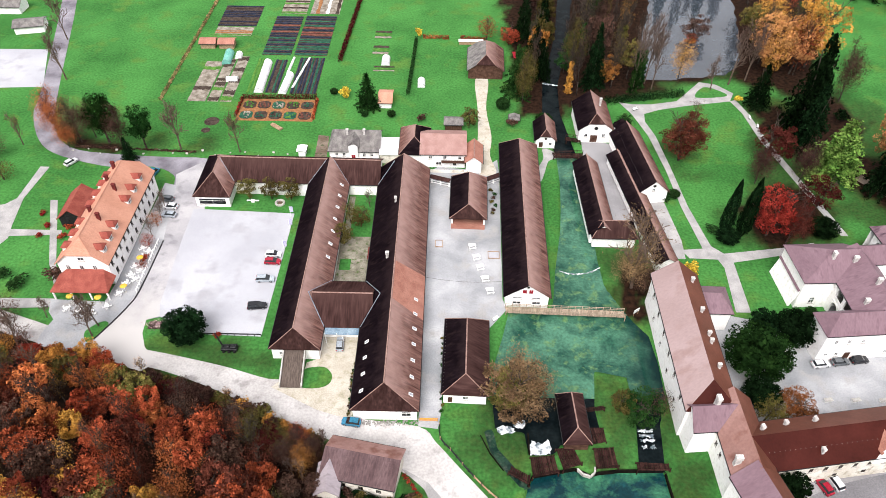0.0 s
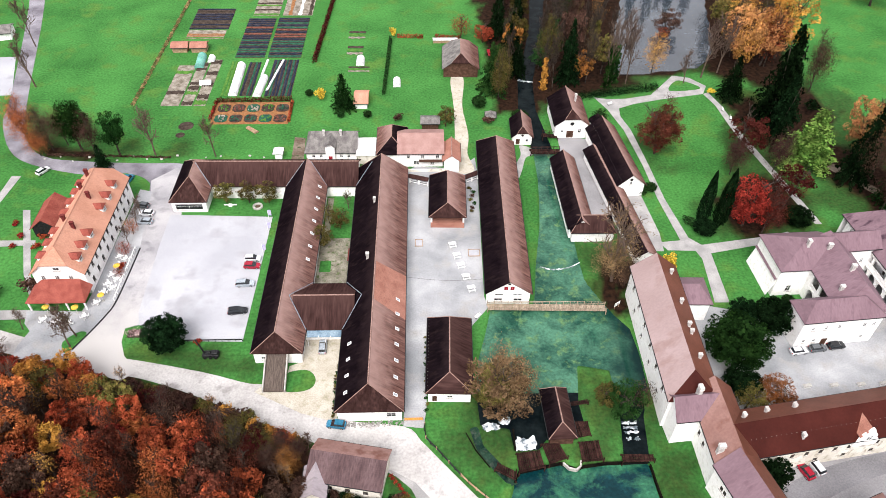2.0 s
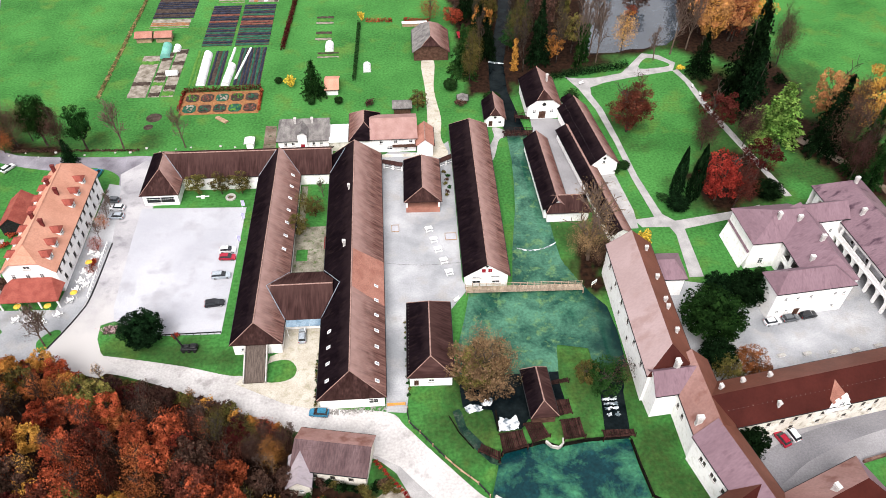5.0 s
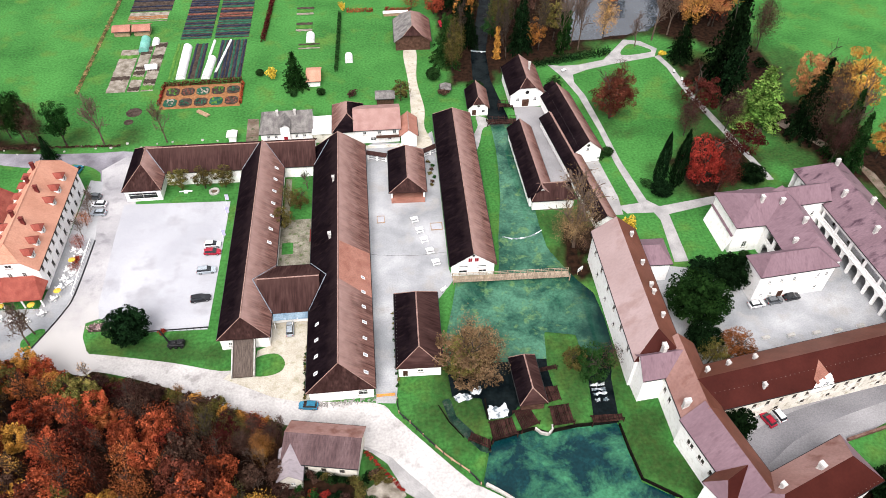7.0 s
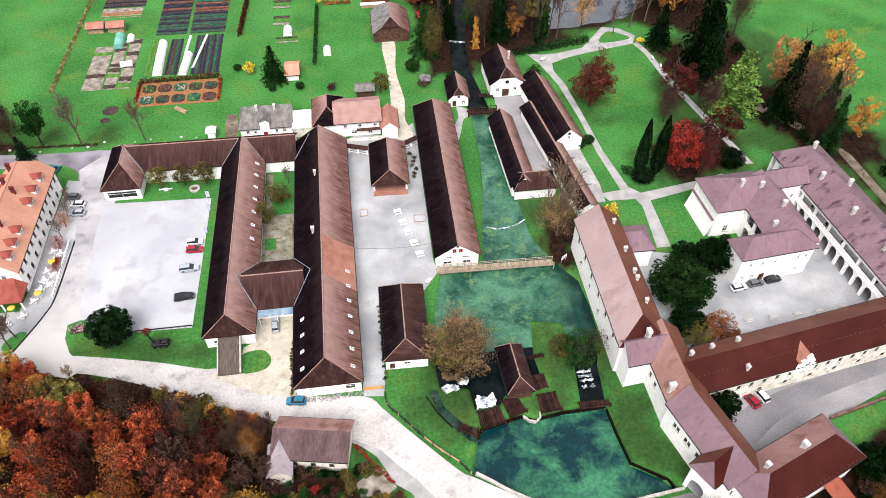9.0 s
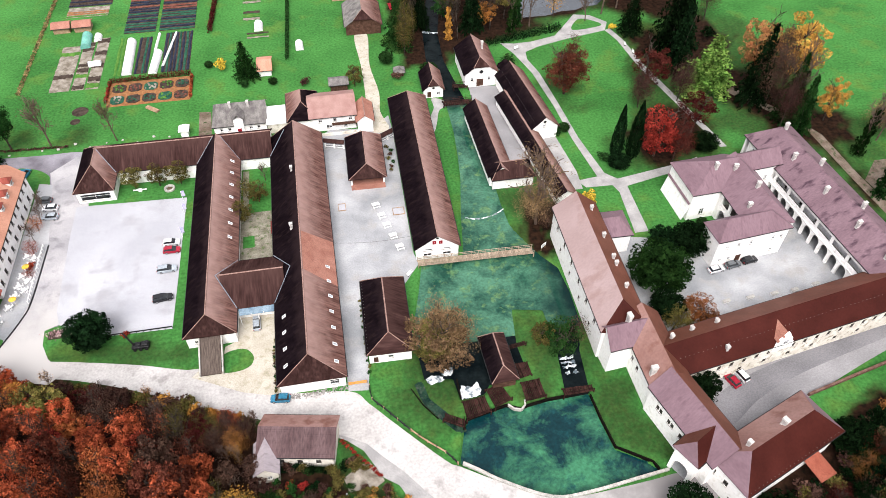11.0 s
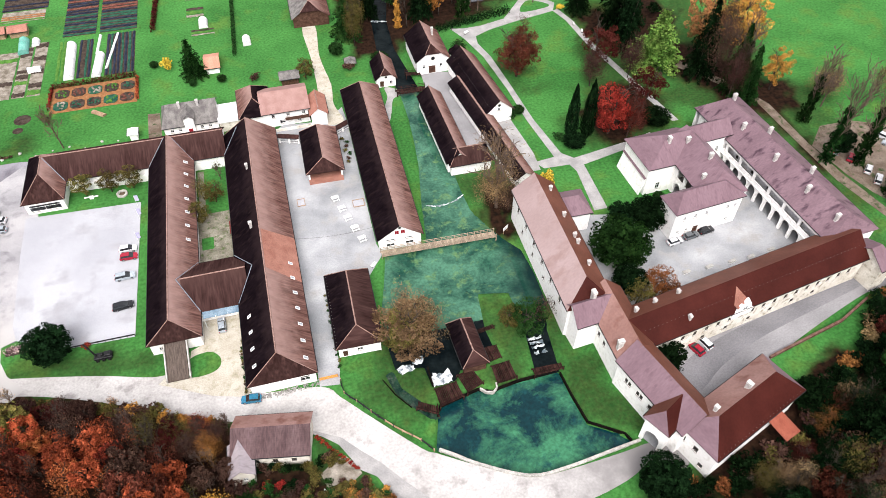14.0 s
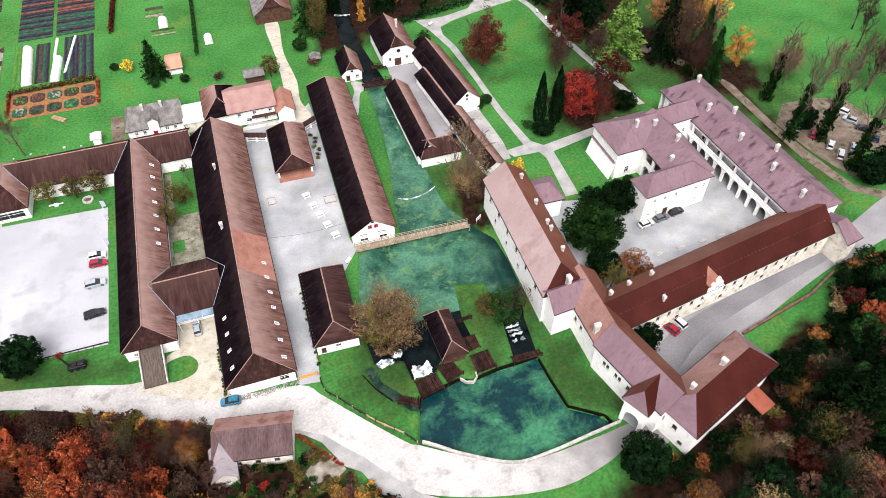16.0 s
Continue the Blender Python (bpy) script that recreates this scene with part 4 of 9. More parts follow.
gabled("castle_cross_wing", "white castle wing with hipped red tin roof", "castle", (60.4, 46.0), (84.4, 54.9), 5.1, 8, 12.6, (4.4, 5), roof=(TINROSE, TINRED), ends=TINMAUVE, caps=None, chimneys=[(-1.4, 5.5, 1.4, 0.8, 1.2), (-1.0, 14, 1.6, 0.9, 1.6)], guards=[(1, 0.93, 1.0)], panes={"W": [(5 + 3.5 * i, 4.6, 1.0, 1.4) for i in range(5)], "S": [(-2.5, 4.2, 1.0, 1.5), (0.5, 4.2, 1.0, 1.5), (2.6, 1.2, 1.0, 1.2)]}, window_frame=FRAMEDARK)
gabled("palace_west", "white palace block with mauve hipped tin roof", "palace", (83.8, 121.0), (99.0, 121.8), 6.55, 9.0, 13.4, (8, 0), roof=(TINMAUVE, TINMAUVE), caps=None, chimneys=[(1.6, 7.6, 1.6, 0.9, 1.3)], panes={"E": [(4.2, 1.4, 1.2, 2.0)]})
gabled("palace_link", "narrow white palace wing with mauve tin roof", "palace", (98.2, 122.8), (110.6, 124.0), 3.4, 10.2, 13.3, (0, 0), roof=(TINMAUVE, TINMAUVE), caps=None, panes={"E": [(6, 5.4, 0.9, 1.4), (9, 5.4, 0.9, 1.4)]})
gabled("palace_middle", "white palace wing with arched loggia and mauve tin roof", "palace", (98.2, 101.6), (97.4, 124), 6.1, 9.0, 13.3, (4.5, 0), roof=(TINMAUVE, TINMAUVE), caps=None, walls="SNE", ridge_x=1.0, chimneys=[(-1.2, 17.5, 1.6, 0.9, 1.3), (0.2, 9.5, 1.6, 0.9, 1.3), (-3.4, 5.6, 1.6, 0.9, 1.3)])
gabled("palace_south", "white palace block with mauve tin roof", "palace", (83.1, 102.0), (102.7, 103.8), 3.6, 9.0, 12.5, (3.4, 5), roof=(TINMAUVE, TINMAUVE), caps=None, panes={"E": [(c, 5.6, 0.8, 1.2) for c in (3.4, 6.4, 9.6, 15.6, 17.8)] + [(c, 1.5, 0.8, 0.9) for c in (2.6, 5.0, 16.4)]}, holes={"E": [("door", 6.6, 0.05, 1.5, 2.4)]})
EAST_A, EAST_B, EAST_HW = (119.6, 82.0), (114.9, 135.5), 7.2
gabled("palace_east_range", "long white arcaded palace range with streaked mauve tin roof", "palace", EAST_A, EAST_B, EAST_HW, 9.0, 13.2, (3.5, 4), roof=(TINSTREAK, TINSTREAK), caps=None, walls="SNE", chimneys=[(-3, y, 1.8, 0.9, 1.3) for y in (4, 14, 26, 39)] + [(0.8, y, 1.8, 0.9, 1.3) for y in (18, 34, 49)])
gabled("roadside_house", "old house with brown-mauve tiled roof among bushes", "house", (-22, 70.5), (-7.4, 67.7), 4.5, 4.5, 7.0, (0, 0), roof=(TINROSE, TILEMAUVE), caps=None, wall=OLDPLASTER, ridge_x=-0.6, panes={"E": [(4.5, 1.4, 1.0, 1.3), (8, 1.4, 1.0, 1.3), (11.5, 1.4, 1.0, 1.3)]}, window_frame=FRAMEDARK)

# ---- trees ----
def leaf_mat(name, cols, rough=0.75):
    """Leaves whose colour differs from leaf to leaf and a little from tree to tree."""
    m = bpy.data.materials.new(name)
    m.use_nodes = True
    nt = m.node_tree
    b = nt.nodes["Principled BSDF"]
    g = nt.nodes.new("ShaderNodeNewGeometry")
    oi = nt.nodes.new("ShaderNodeObjectInfo")
    r = nt.nodes.new("ShaderNodeValToRGB")
    el = r.color_ramp.elements
    while len(el) < len(cols):
        el.new(0.5)
    for i, c in enumerate(cols):
        el[i].position, el[i].color = i / (len(cols) - 1), (*c, 1)
    h = nt.nodes.new("ShaderNodeHueSaturation")
    mr = nt.nodes.new("ShaderNodeMapRange")
    mr.inputs[3].default_value, mr.inputs[4].default_value = 0.7, 1.3
    hr = nt.nodes.new("ShaderNodeMapRange")
    hr.inputs[3].default_value, hr.inputs[4].default_value = 0.488, 0.512
    L = nt.links.new
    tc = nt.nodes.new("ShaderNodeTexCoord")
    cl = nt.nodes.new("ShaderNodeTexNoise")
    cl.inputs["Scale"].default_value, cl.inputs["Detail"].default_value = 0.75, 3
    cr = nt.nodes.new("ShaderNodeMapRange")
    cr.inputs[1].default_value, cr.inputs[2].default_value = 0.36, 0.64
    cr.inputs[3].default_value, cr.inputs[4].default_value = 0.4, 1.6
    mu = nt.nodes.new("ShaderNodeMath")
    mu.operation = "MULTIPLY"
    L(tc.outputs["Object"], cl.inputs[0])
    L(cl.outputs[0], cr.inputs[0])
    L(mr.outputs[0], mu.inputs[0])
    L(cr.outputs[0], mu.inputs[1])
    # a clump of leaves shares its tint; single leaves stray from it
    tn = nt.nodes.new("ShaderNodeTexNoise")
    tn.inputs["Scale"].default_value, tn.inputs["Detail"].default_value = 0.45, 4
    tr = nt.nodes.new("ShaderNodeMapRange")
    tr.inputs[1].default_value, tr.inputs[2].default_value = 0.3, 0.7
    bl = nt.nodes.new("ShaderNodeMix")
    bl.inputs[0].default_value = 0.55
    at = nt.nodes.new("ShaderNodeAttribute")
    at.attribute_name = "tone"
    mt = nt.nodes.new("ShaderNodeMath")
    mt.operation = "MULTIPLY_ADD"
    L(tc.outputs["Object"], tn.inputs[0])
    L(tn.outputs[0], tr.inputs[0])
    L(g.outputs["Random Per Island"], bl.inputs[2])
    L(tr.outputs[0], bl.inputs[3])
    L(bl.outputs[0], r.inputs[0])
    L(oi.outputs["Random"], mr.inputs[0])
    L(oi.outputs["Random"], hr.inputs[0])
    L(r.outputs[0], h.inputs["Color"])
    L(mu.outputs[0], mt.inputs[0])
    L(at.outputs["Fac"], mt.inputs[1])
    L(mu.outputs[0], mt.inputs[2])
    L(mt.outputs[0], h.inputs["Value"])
    L(hr.outputs[0], h.inputs["Hue"])
    L(h.outputs[0], b.inputs["Base Color"])
    b.inputs["Roughness"].default_value = rough
    b.inputs["Specular IOR Level"].default_value = 0.0
    return m


LEAF = {
    "russet": leaf_mat("russet_leaves", [(0.040, 0.009, 0.006), (0.15, 0.026, 0.015), (0.27, 0.052, 0.028), (0.12, 0.022, 0.013)]),
    "orange": leaf_mat("orange_leaves", [(0.07, 0.017, 0.009), (0.21, 0.050, 0.022), (0.33, 0.098, 0.038), (0.12, 0.034, 0.016)]),
    "amber": leaf_mat("amber_leaves", [(0.14, 0.05, 0.012), (0.36, 0.16, 0.035), (0.44, 0.22, 0.05), (0.10, 0.05, 0.016)]),
    "yellow": leaf_mat("yellow_leaves", [(0.40, 0.28, 0.02), (0.65, 0.48, 0.06), (0.30, 0.28, 0.03)]),
    "brown": leaf_mat("brown_leaves", [(0.012, 0.006, 0.005), (0.042, 0.021, 0.017), (0.082, 0.045, 0.034), (0.024, 0.013, 0.009)]),
    "maroon": leaf_mat("maroon_leaves", [(0.022, 0.006, 0.005), (0.064, 0.016, 0.012), (0.112, 0.033, 0.024)]),
    "scarlet": leaf_mat("scarlet_leaves", [(0.08, 0.012, 0.010), (0.21, 0.028, 0.018), (0.33, 0.055, 0.032)]),
    "olive": leaf_mat("olive_leaves", [(0.02, 0.026, 0.008), (0.07, 0.07, 0.018), (0.12, 0.09, 0.03), (0.04, 0.026, 0.012)]),
    "green": leaf_mat("green_leaves", [(0.004, 0.014, 0.005), (0.014, 0.040, 0.010), (0.030, 0.075, 0.016)]),
    "dark": leaf_mat("dark_needles", [(0.0015, 0.004, 0.0015), (0.004, 0.011, 0.004), (0.009, 0.024, 0.008)]),
    "pale": leaf_mat("pale_green_needles", [(0.02, 0.06, 0.012), (0.09, 0.16, 0.03), (0.20, 0.26, 0.07)]),
    "hedge": leaf_mat("hedge_leaves", [(0.005, 0.016, 0.005), (0.014, 0.040, 0.011), (0.026, 0.048, 0.014)]),
    "peach": leaf_mat("peach_leaves", [(0.16, 0.05, 0.022), (0.34, 0.14, 0.06), (0.44, 0.22, 0.085), (0.24, 0.085, 0.035)]),
    "rust": leaf_mat("rust_brown_leaves", [(0.05, 0.020, 0.008), (0.14, 0.053, 0.019), (0.22, 0.090, 0.031), (0.08, 0.032, 0.012)]),
    "yew": leaf_mat("yew_green_leaves", [(0.003, 0.009, 0.003), (0.008, 0.024, 0.006), (0.018, 0.048, 0.011)]),
    "tan": leaf_mat("tan_twigs", [(0.085, 0.062, 0.022), (0.16, 0.106, 0.052), (0.23, 0.152, 0.082), (0.055, 0.060, 0.016)]),
}
TWIG = mat("twigs", (0.07, 0.05, 0.04), (0.14, 0.10, 0.08), 1.5, 9, 0.95, bump=0)


def blades(centres, size, rng, name, flat=0.0, slim=1.0):
    """Many small leaf clumps, each one pointed blade turned its own way."""
    n = len(centres)
    c = np.asarray(centres, float)
    a = rng.normal(size=(n, 3))
    a[:, 2] *= 1 - flat
    a /= np.linalg.norm(a, axis=1)[:, None] + 1e-9
    u = rng.normal(size=(n, 3))
    u -= (u * a).sum(1)[:, None] * a
    u /= np.linalg.norm(u, axis=1)[:, None] + 1e-9
    s = (size * rng.uniform(0.6, 1.3, n))[:, None]
    v = np.cross(a, u)
    tri = np.concatenate([c - a * s * 0.42 + u * s * 0.43 * slim, c + a * s * 0.58 + v * s * 0.1, c - a * s * 0.42 - u * s * 0.43 * slim], 1).reshape(-1, 3)
    idx = np.arange(3 * n).reshape(n, 3)
    me = bpy.data.meshes.new(name)
    me.from_pydata(tri.tolist(), [], idx.tolist())
    me.update()
    return me


def limbs(seed, height, spread, levels=3, trunk_r=0.22, lean=0.0, start=0.25, forks=(7, 5, 4), up=0.55, tips=None, thin=0.03):
    """A tapered trunk with forking limbs and twigs; tips collects the ends."""
    rng = random.Random(seed)
    bm = bmesh.new()

    def grow(p, d, length, r, level):
        n = 3 if level == 0 else 2
        pts = [p]
        for i in range(n):
            d = (d + Vector((rng.uniform(-1, 1), rng.uniform(-1, 1), rng.uniform(-0.2, 0.5))) * (0.10 if level == 0 else 0.22)).normalized()
            pts.append(pts[-1] + d * length / n)
        for i in range(n):
            r0, r1 = r * (1 - 0.75 * i / n), r * (1 - 0.75 * (i + 1) / n)
            tube(bm, pts[i], pts[i + 1], max(r0, thin), max(r1, thin * 0.8), (7 if level == 0 else 4 if level == 1 else 3))
        if level >= levels:
            if tips is not None:
                tips.append(pts[-1])
            return
        k = forks[min(level, len(forks) - 1)]
        for j in range(k):
            f = start + (1 - start) * (j + rng.random()) / k if level == 0 else 0.3 + 0.7 * (j + rng.random()) / k
            seg = min(int(f * n), n - 1)
            q = pts[seg].lerp(pts[seg + 1], f * n - seg)
            ang = rng.uniform(0, math.tau)
            side = Vector((math.cos(ang), math.sin(ang), 0))
            if level > 0:
                side = (d.cross(Vector((rng.uniform(-1, 1), rng.uniform(-1, 1), rng.uniform(-1, 1))))).normalized()
            nd = (side * (1 - up) + Vector((0, 0, 1)) * up * (0.9 if level == 0 else 0.5) + d * 0.35).normalized()
            ln = spread * rng.uniform(0.7, 1.1) * (1 - 0.45 * f) if level == 0 else length * rng.uniform(0.4, 0.65)
            grow(q, nd, ln, r * (0.42 if level == 0 else 0.5), level + 1)
    grow(Vector((0, 0, -0.4)), Vector((lean, 0, 1)).normalized(), height * 0.9, trunk_r, 0)
    me = bpy.data.meshes.new("trunk")
    bm.to_mesh(me)
    bm.free()
    me.materials.append(BARK)
    return me


def crown_points(rng, n, r, zc, rz, lobes=9, hollow=0.55):
    """Points of a lumpy crown: lobes round a centre, denser towards their skin, with gaps between."""
    pts = []
    cs = []
    for i in range(lobes):
        d = rng.normal(size=3)
        d /= np.linalg.norm(d)
        d[2] = abs(d[2]) * 1.1 - 0.35
        cs.append((d * np.array([r, r, rz]) * rng.uniform(0.45, 0.72), r * rng.uniform(0.32, 0.5)))
    cs.append((np.zeros(3), r * 0.5))
    for i in range(n):
        c, rr = cs[rng.integers(len(cs))]
        d = rng.normal(size=3)
        d /= np.linalg.norm(d)
        pts.append(c + d * rr * rng.uniform(hollow, 1.05) * np.array([1, 1, min(1.0, rz / r)]))
    p = np.array(pts)
    p[:, 2] += zc
    return p


TREES = {}


def clumps(rng, lobes, per, radii, zc, size, floor=-0.6, skin=0.55):
    """Leaf clumps over a crown, thick on its upper skin, with dark gaps between them."""
    out = []
    for i in range(lobes):
        d = rng.normal(size=3)
        d /= np.linalg.norm(d)
        d[2] = max(d[2], floor)
        c = d * np.array(radii) * rng.uniform(skin, 1.0)
        q = rng.normal(size=(per, 3))
        q /= np.linalg.norm(q, axis=1)[:, None]
        out.append(c + q * (rng.uniform(*size) * rng.uniform(0.5, 1, per) ** 0.5)[:, None] * np.array([1, 1, 0.7]))
    q = np.concatenate(out)
    q[:, 2] += zc
    return q


def tree_kit(kind, v):
    """Trunk and crown meshes of one form, for height 10 and crown radius 4."""
    key = (kind, v)
    if key in TREES:
        return TREES[key]
    rng = np.random.default_rng(100 + v * 17 + len(kind))
    seed = v * 31 + len(kind)
    if kind == "leafy":
        tips = []
        tr = limbs(seed, 8, 3.4, 2, 0.24, tips=tips, forks=(8, 4))
        pts = clumps(rng, 44, 50, (3.3, 3.3, 3.2), 5.9, (0.55, 1.05))
        cr = blades(pts, 0.44, rng, "crown", slim=0.8)
    elif kind == "thin":
        tips = []
        tr = limbs(seed, 9.5, 4.0, 2, 0.2, tips=tips, forks=(10, 6), start=0.2, thin=0.045)
        n = 2000
        d = rng.normal(size=(n, 3))
        d /= np.linalg.norm(d, axis=1)[:, None]
        lump = np.array([noise.noise(Vector(q * 2.2) + Vector((v * 5, 0, 0))) + 0.6 * noise.noise(Vector(q * 5.5) + Vector((0, v * 5, 0))) for q in d])
        rad = (1 + 0.28 * lump) * rng.uniform(0.02, 1, n) ** 0.42
        q = d * rad[:, None] * np.array([4.1, 4.1, 4.3])
        q[:, 2] += 5.6
        cr = blades(q, 0.28, rng, "crown", slim=0.75)
    elif kind == "haze":
        tips = []
        tr = limbs(seed, 9.6, 4.2, 3, 0.17, tips=tips, forks=(10, 5, 4), start=0.15, thin=0.022)
        t = np.array([tuple(p) for p in tips])
        a = t[rng.integers(len(t), size=2600)] + rng.normal(size=(2600, 3)) * 0.4
        n = 7400
        d = rng.normal(size=(n, 3))
        d /= np.linalg.norm(d, axis=1)[:, None]
        lump = np.array([noise.noise(Vector(q * 1.6) + Vector((v * 5, 0, 0))) + 0.7 * noise.noise(Vector(q * 4.2) + Vector((0, v * 5, 0))) for q in d])
        f = rng.uniform(0.02, 1, n) ** 0.4
        q = d * ((1 + 0.3 * lump) * f)[:, None] * np.array([3.9, 3.9, 4.1])
        q[:, 2] += 5.5
        cr = blades(np.concatenate([a, q]), np.concatenate([np.full(2600, 0.2), 0.38 - 0.27 * f]), rng, "crown", slim=0.6)
    elif kind == "lobed":
        tr = limbs(seed, 8.8, 3.8, 2, 0.2, tips=[], forks=(9, 5), start=0.15, thin=0.04)
        pts = []
        for i in range(64):
            d = rng.normal(size=3)
            d /= np.linalg.norm(d)
            c = d * np.array([3.4, 3.4, 3.7]) * rng.uniform(0.2, 1.0) ** 0.6
            q = rng.normal(size=(100, 3))
            q /= np.linalg.norm(q, axis=1)[:, None]
            pts.append(c + q * (rng.uniform(0.5, 0.95) * rng.uniform(0.4, 1, 100) ** 0.5)[:, None] * np.array([1, 1, 0.75]))
        q = np.concatenate(pts)
        q[:, 2] += 5.3
        cr = blades(q, 0.235, rng, "crown", slim=0.8)
    elif kind == "bare":
        tips = []
        tr = limbs(seed, 9.8, 4.2, 3, 0.2, tips=tips, forks=(9, 5, 4), start=0.22, thin=0.05)
        t = np.array([tuple(p) for p in tips])
        pts = t[rng.integers(len(t), size=800)] + rng.normal(size=(800, 3)) * 0.42
        cr = blades(pts, 0.3, rng, "crown", slim=0.25)
    elif kind == "conifer":
        tr = limbs(seed, 10.6, 0.5, 1, 0.22, forks=(3,), start=0.8)
        pts = []
        tiers = 24
        for i in range(tiers):
            f = i / (tiers - 1)
            z = 0.9 + 9.2 * f
            rr = (4 * (1 - f) ** 0.8 + 0.22) * (1 + 0.16 * math.sin(i * 2.4 + v))
            nb = int(11 - 5 * f)
            for j in range(nb):
                a = (j + rng.uniform(-0.45, 0.45)) / nb * math.tau + i * 0.7
                rl = rr * rng.uniform(0.6, 1.12)
                for u in np.linspace(0.25, 1, max(3, int(rl * 3.4))):
                    w = 0.34 * (1.15 - u * 0.7)
                    for q in range(4):
                        pts.append((math.cos(a) * rl * u + rng.normal() * w, math.sin(a) * rl * u + rng.normal() * w, z - 0.3 * rl * u * u + rng.normal() * 0.12))
        cr = blades(pts, 0.36, rng, "crown", flat=0.45)
    elif kind == "column":
        tr = limbs(seed, 9.5, 0.4, 1, 0.2, forks=(3,), start=0.7)
        n = 4600
        f = rng.uniform(0, 1, n)
        a = rng.uniform(0, math.tau, n)
        prof = np.minimum(1, 0.55 + f * 3) * (1 - f ** 2.2) ** 0.8
        rr = 4 * prof * rng.uniform(0.7, 1.05, n) * (1 + 0.18 * np.sin(a * 5 + f * 14))
        cr = blades(np.stack([np.cos(a) * rr, np.sin(a) * rr, 0.4 + 9.7 * f], 1), 0.55, rng, "crown")
    elif kind == "round":
        tr = limbs(seed, 6, 2.5, 2, 0.3, tips=[], forks=(7, 4))
        core = rng.normal(size=(1200, 3))
        core /= np.linalg.norm(core, axis=1)[:, None]
        core = core * rng.uniform(0.3, 0.82, 1200)[:, None] * np.array([3.7, 3.7, 4.0]) + np.array([0, 0, 4.7])
        core[:, 2] = np.maximum(core[:, 2], 0.8)
        tufts = clumps(rng, 165, 38, (3.6, 3.6, 3.9), 4.9, (0.34, 0.62), -0.95, 0.88)
        tufts[:, 2] = np.maximum(tufts[:, 2], 0.7)
        cr = blades(np.concatenate([core, tufts]), np.where(np.arange(len(core) + len(tufts)) < len(core), 0.85, 0.3), rng, "crown", slim=0.8)
    elif kind == "pine":
        tr = limbs(seed, 7, 3.0, 2, 0.26, tips=[], forks=(7, 4))
        core = rng.uniform(-1, 1, size=(600, 3)) * np.array([1.5, 1.5, 1.9]) + np.array([0, 0, 5.4])
        tufts = clumps(rng, 74, 92, (3.3, 3.3, 3.7), 5.6, (0.5, 1.0), -0.75, 0.5)
        cr = blades(np.concatenate([core, tufts]), np.where(np.arange(len(core) + len(tufts)) < len(core), 0.5, 0.27), rng, "crown", slim=0.7)
    elif kind == "ivy":
        tips = []
        tr = limbs(seed, 9.6, 4.6, 3, 0.22, tips=tips, forks=(10, 5, 4), start=0.35, up=0.52, thin=0.04)
        n = 1500
        f = rng.uniform(0, 1, n) * 0.66
        a = rng.uniform(0, math.tau, n)
        rr = (1.15 - 0.9 * f) * rng.uniform(0.3, 1.2, n) * (1 + 0.3 * np.sin(f * 40 + v))
        cr = blades(np.stack([np.cos(a) * rr, np.sin(a) * rr, 0.1 + 10 * f], 1), 0.4, rng, "crown")
    elif kind == "bush":
        tr = limbs(seed, 4, 3, 1, 0.1, tips=[], forks=(7,), start=0.05)
        cr = blades(crown_points(rng, 480, 4, 4.6, 4.6, 9), 0.85, rng, "crown")
    if kind in ("ivy", "bare"):
        tr.materials.clear()
        tr.materials.append(TWIG)
    TREES[key] = (tr, cr)
    cr.materials.append(LEAF["green"])
    return TREES[key]


TREE_WORDS = {"leafy": "broadleaf tree", "thin": "half-bare broadleaf tree", "haze": "spreading broadleaf tree", "lobed": "full-crowned broadleaf tree", "bare": "bare winter tree", "conifer": "conifer", "column": "columnar cypress", "round": "dense rounded evergreen", "pine": "loose-crowned pine", "ivy": "ivy-clad bare tree", "bush": "low shrub"}
LEAF_WORDS = {"russet": "russet-red", "orange": "orange", "amber": "amber", "yellow": "bright yellow", "brown": "brown", "maroon": "dark red", "scarlet": "scarlet", "olive": "olive-green", "green": "green", "dark": "dark green", "pale": "pale green", "hedge": "deep green", "tan": "straw-coloured", "peach": "peach-orange", "yew": "deep green", "rust": "rust-brown"}
tree_no = [0]


def tree(kind, leaf, x, y, h, r, where="standing on grass", group="", v=None, z=None, lean=(0, 0)):
    tree_no[0] += 1
    rng = random.Random(tree_no[0] * 7 + 1)
    tr, cr = tree_kit(kind, v if v is not None else rng.randrange(3))
    z = height_at(x, y) if z is None else z
    name = "shrub" if kind == "bush" else "tree"
    ob = thing(name, f"{LEAF_WORDS[leaf]} {TREE_WORDS[kind]} {where}", name, (x, y, z), rng.uniform(0, 360), group)
    ob.matrix_basis = pose(x, y, z, lean[0], lean[1], rng.uniform(0, 360)) @ Matrix.Diagonal((r / 4, r / 4, h / 10, 1))
    t = place("trunk", tr, ob, Matrix())
    c = place("crown", cr, ob, Matrix())
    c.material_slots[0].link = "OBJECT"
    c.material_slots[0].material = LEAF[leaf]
    return ob


def pick(rng, pairs):
    return rng.choices([p[0] for p in pairs], [p[1] for p in pairs])[0]


def mesh_arrays(me):
    co = np.empty(len(me.vertices) * 3)
    me.vertices.foreach_get("co", co)
    li = np.empty(len(me.loops), np.int32)
    me.loops.foreach_get("vertex_index", li)
    tot = np.empty(len(me.polygons), np.int32)
    me.polygons.foreach_get("loop_total", tot)
    return co.reshape(-1, 3), li, tot


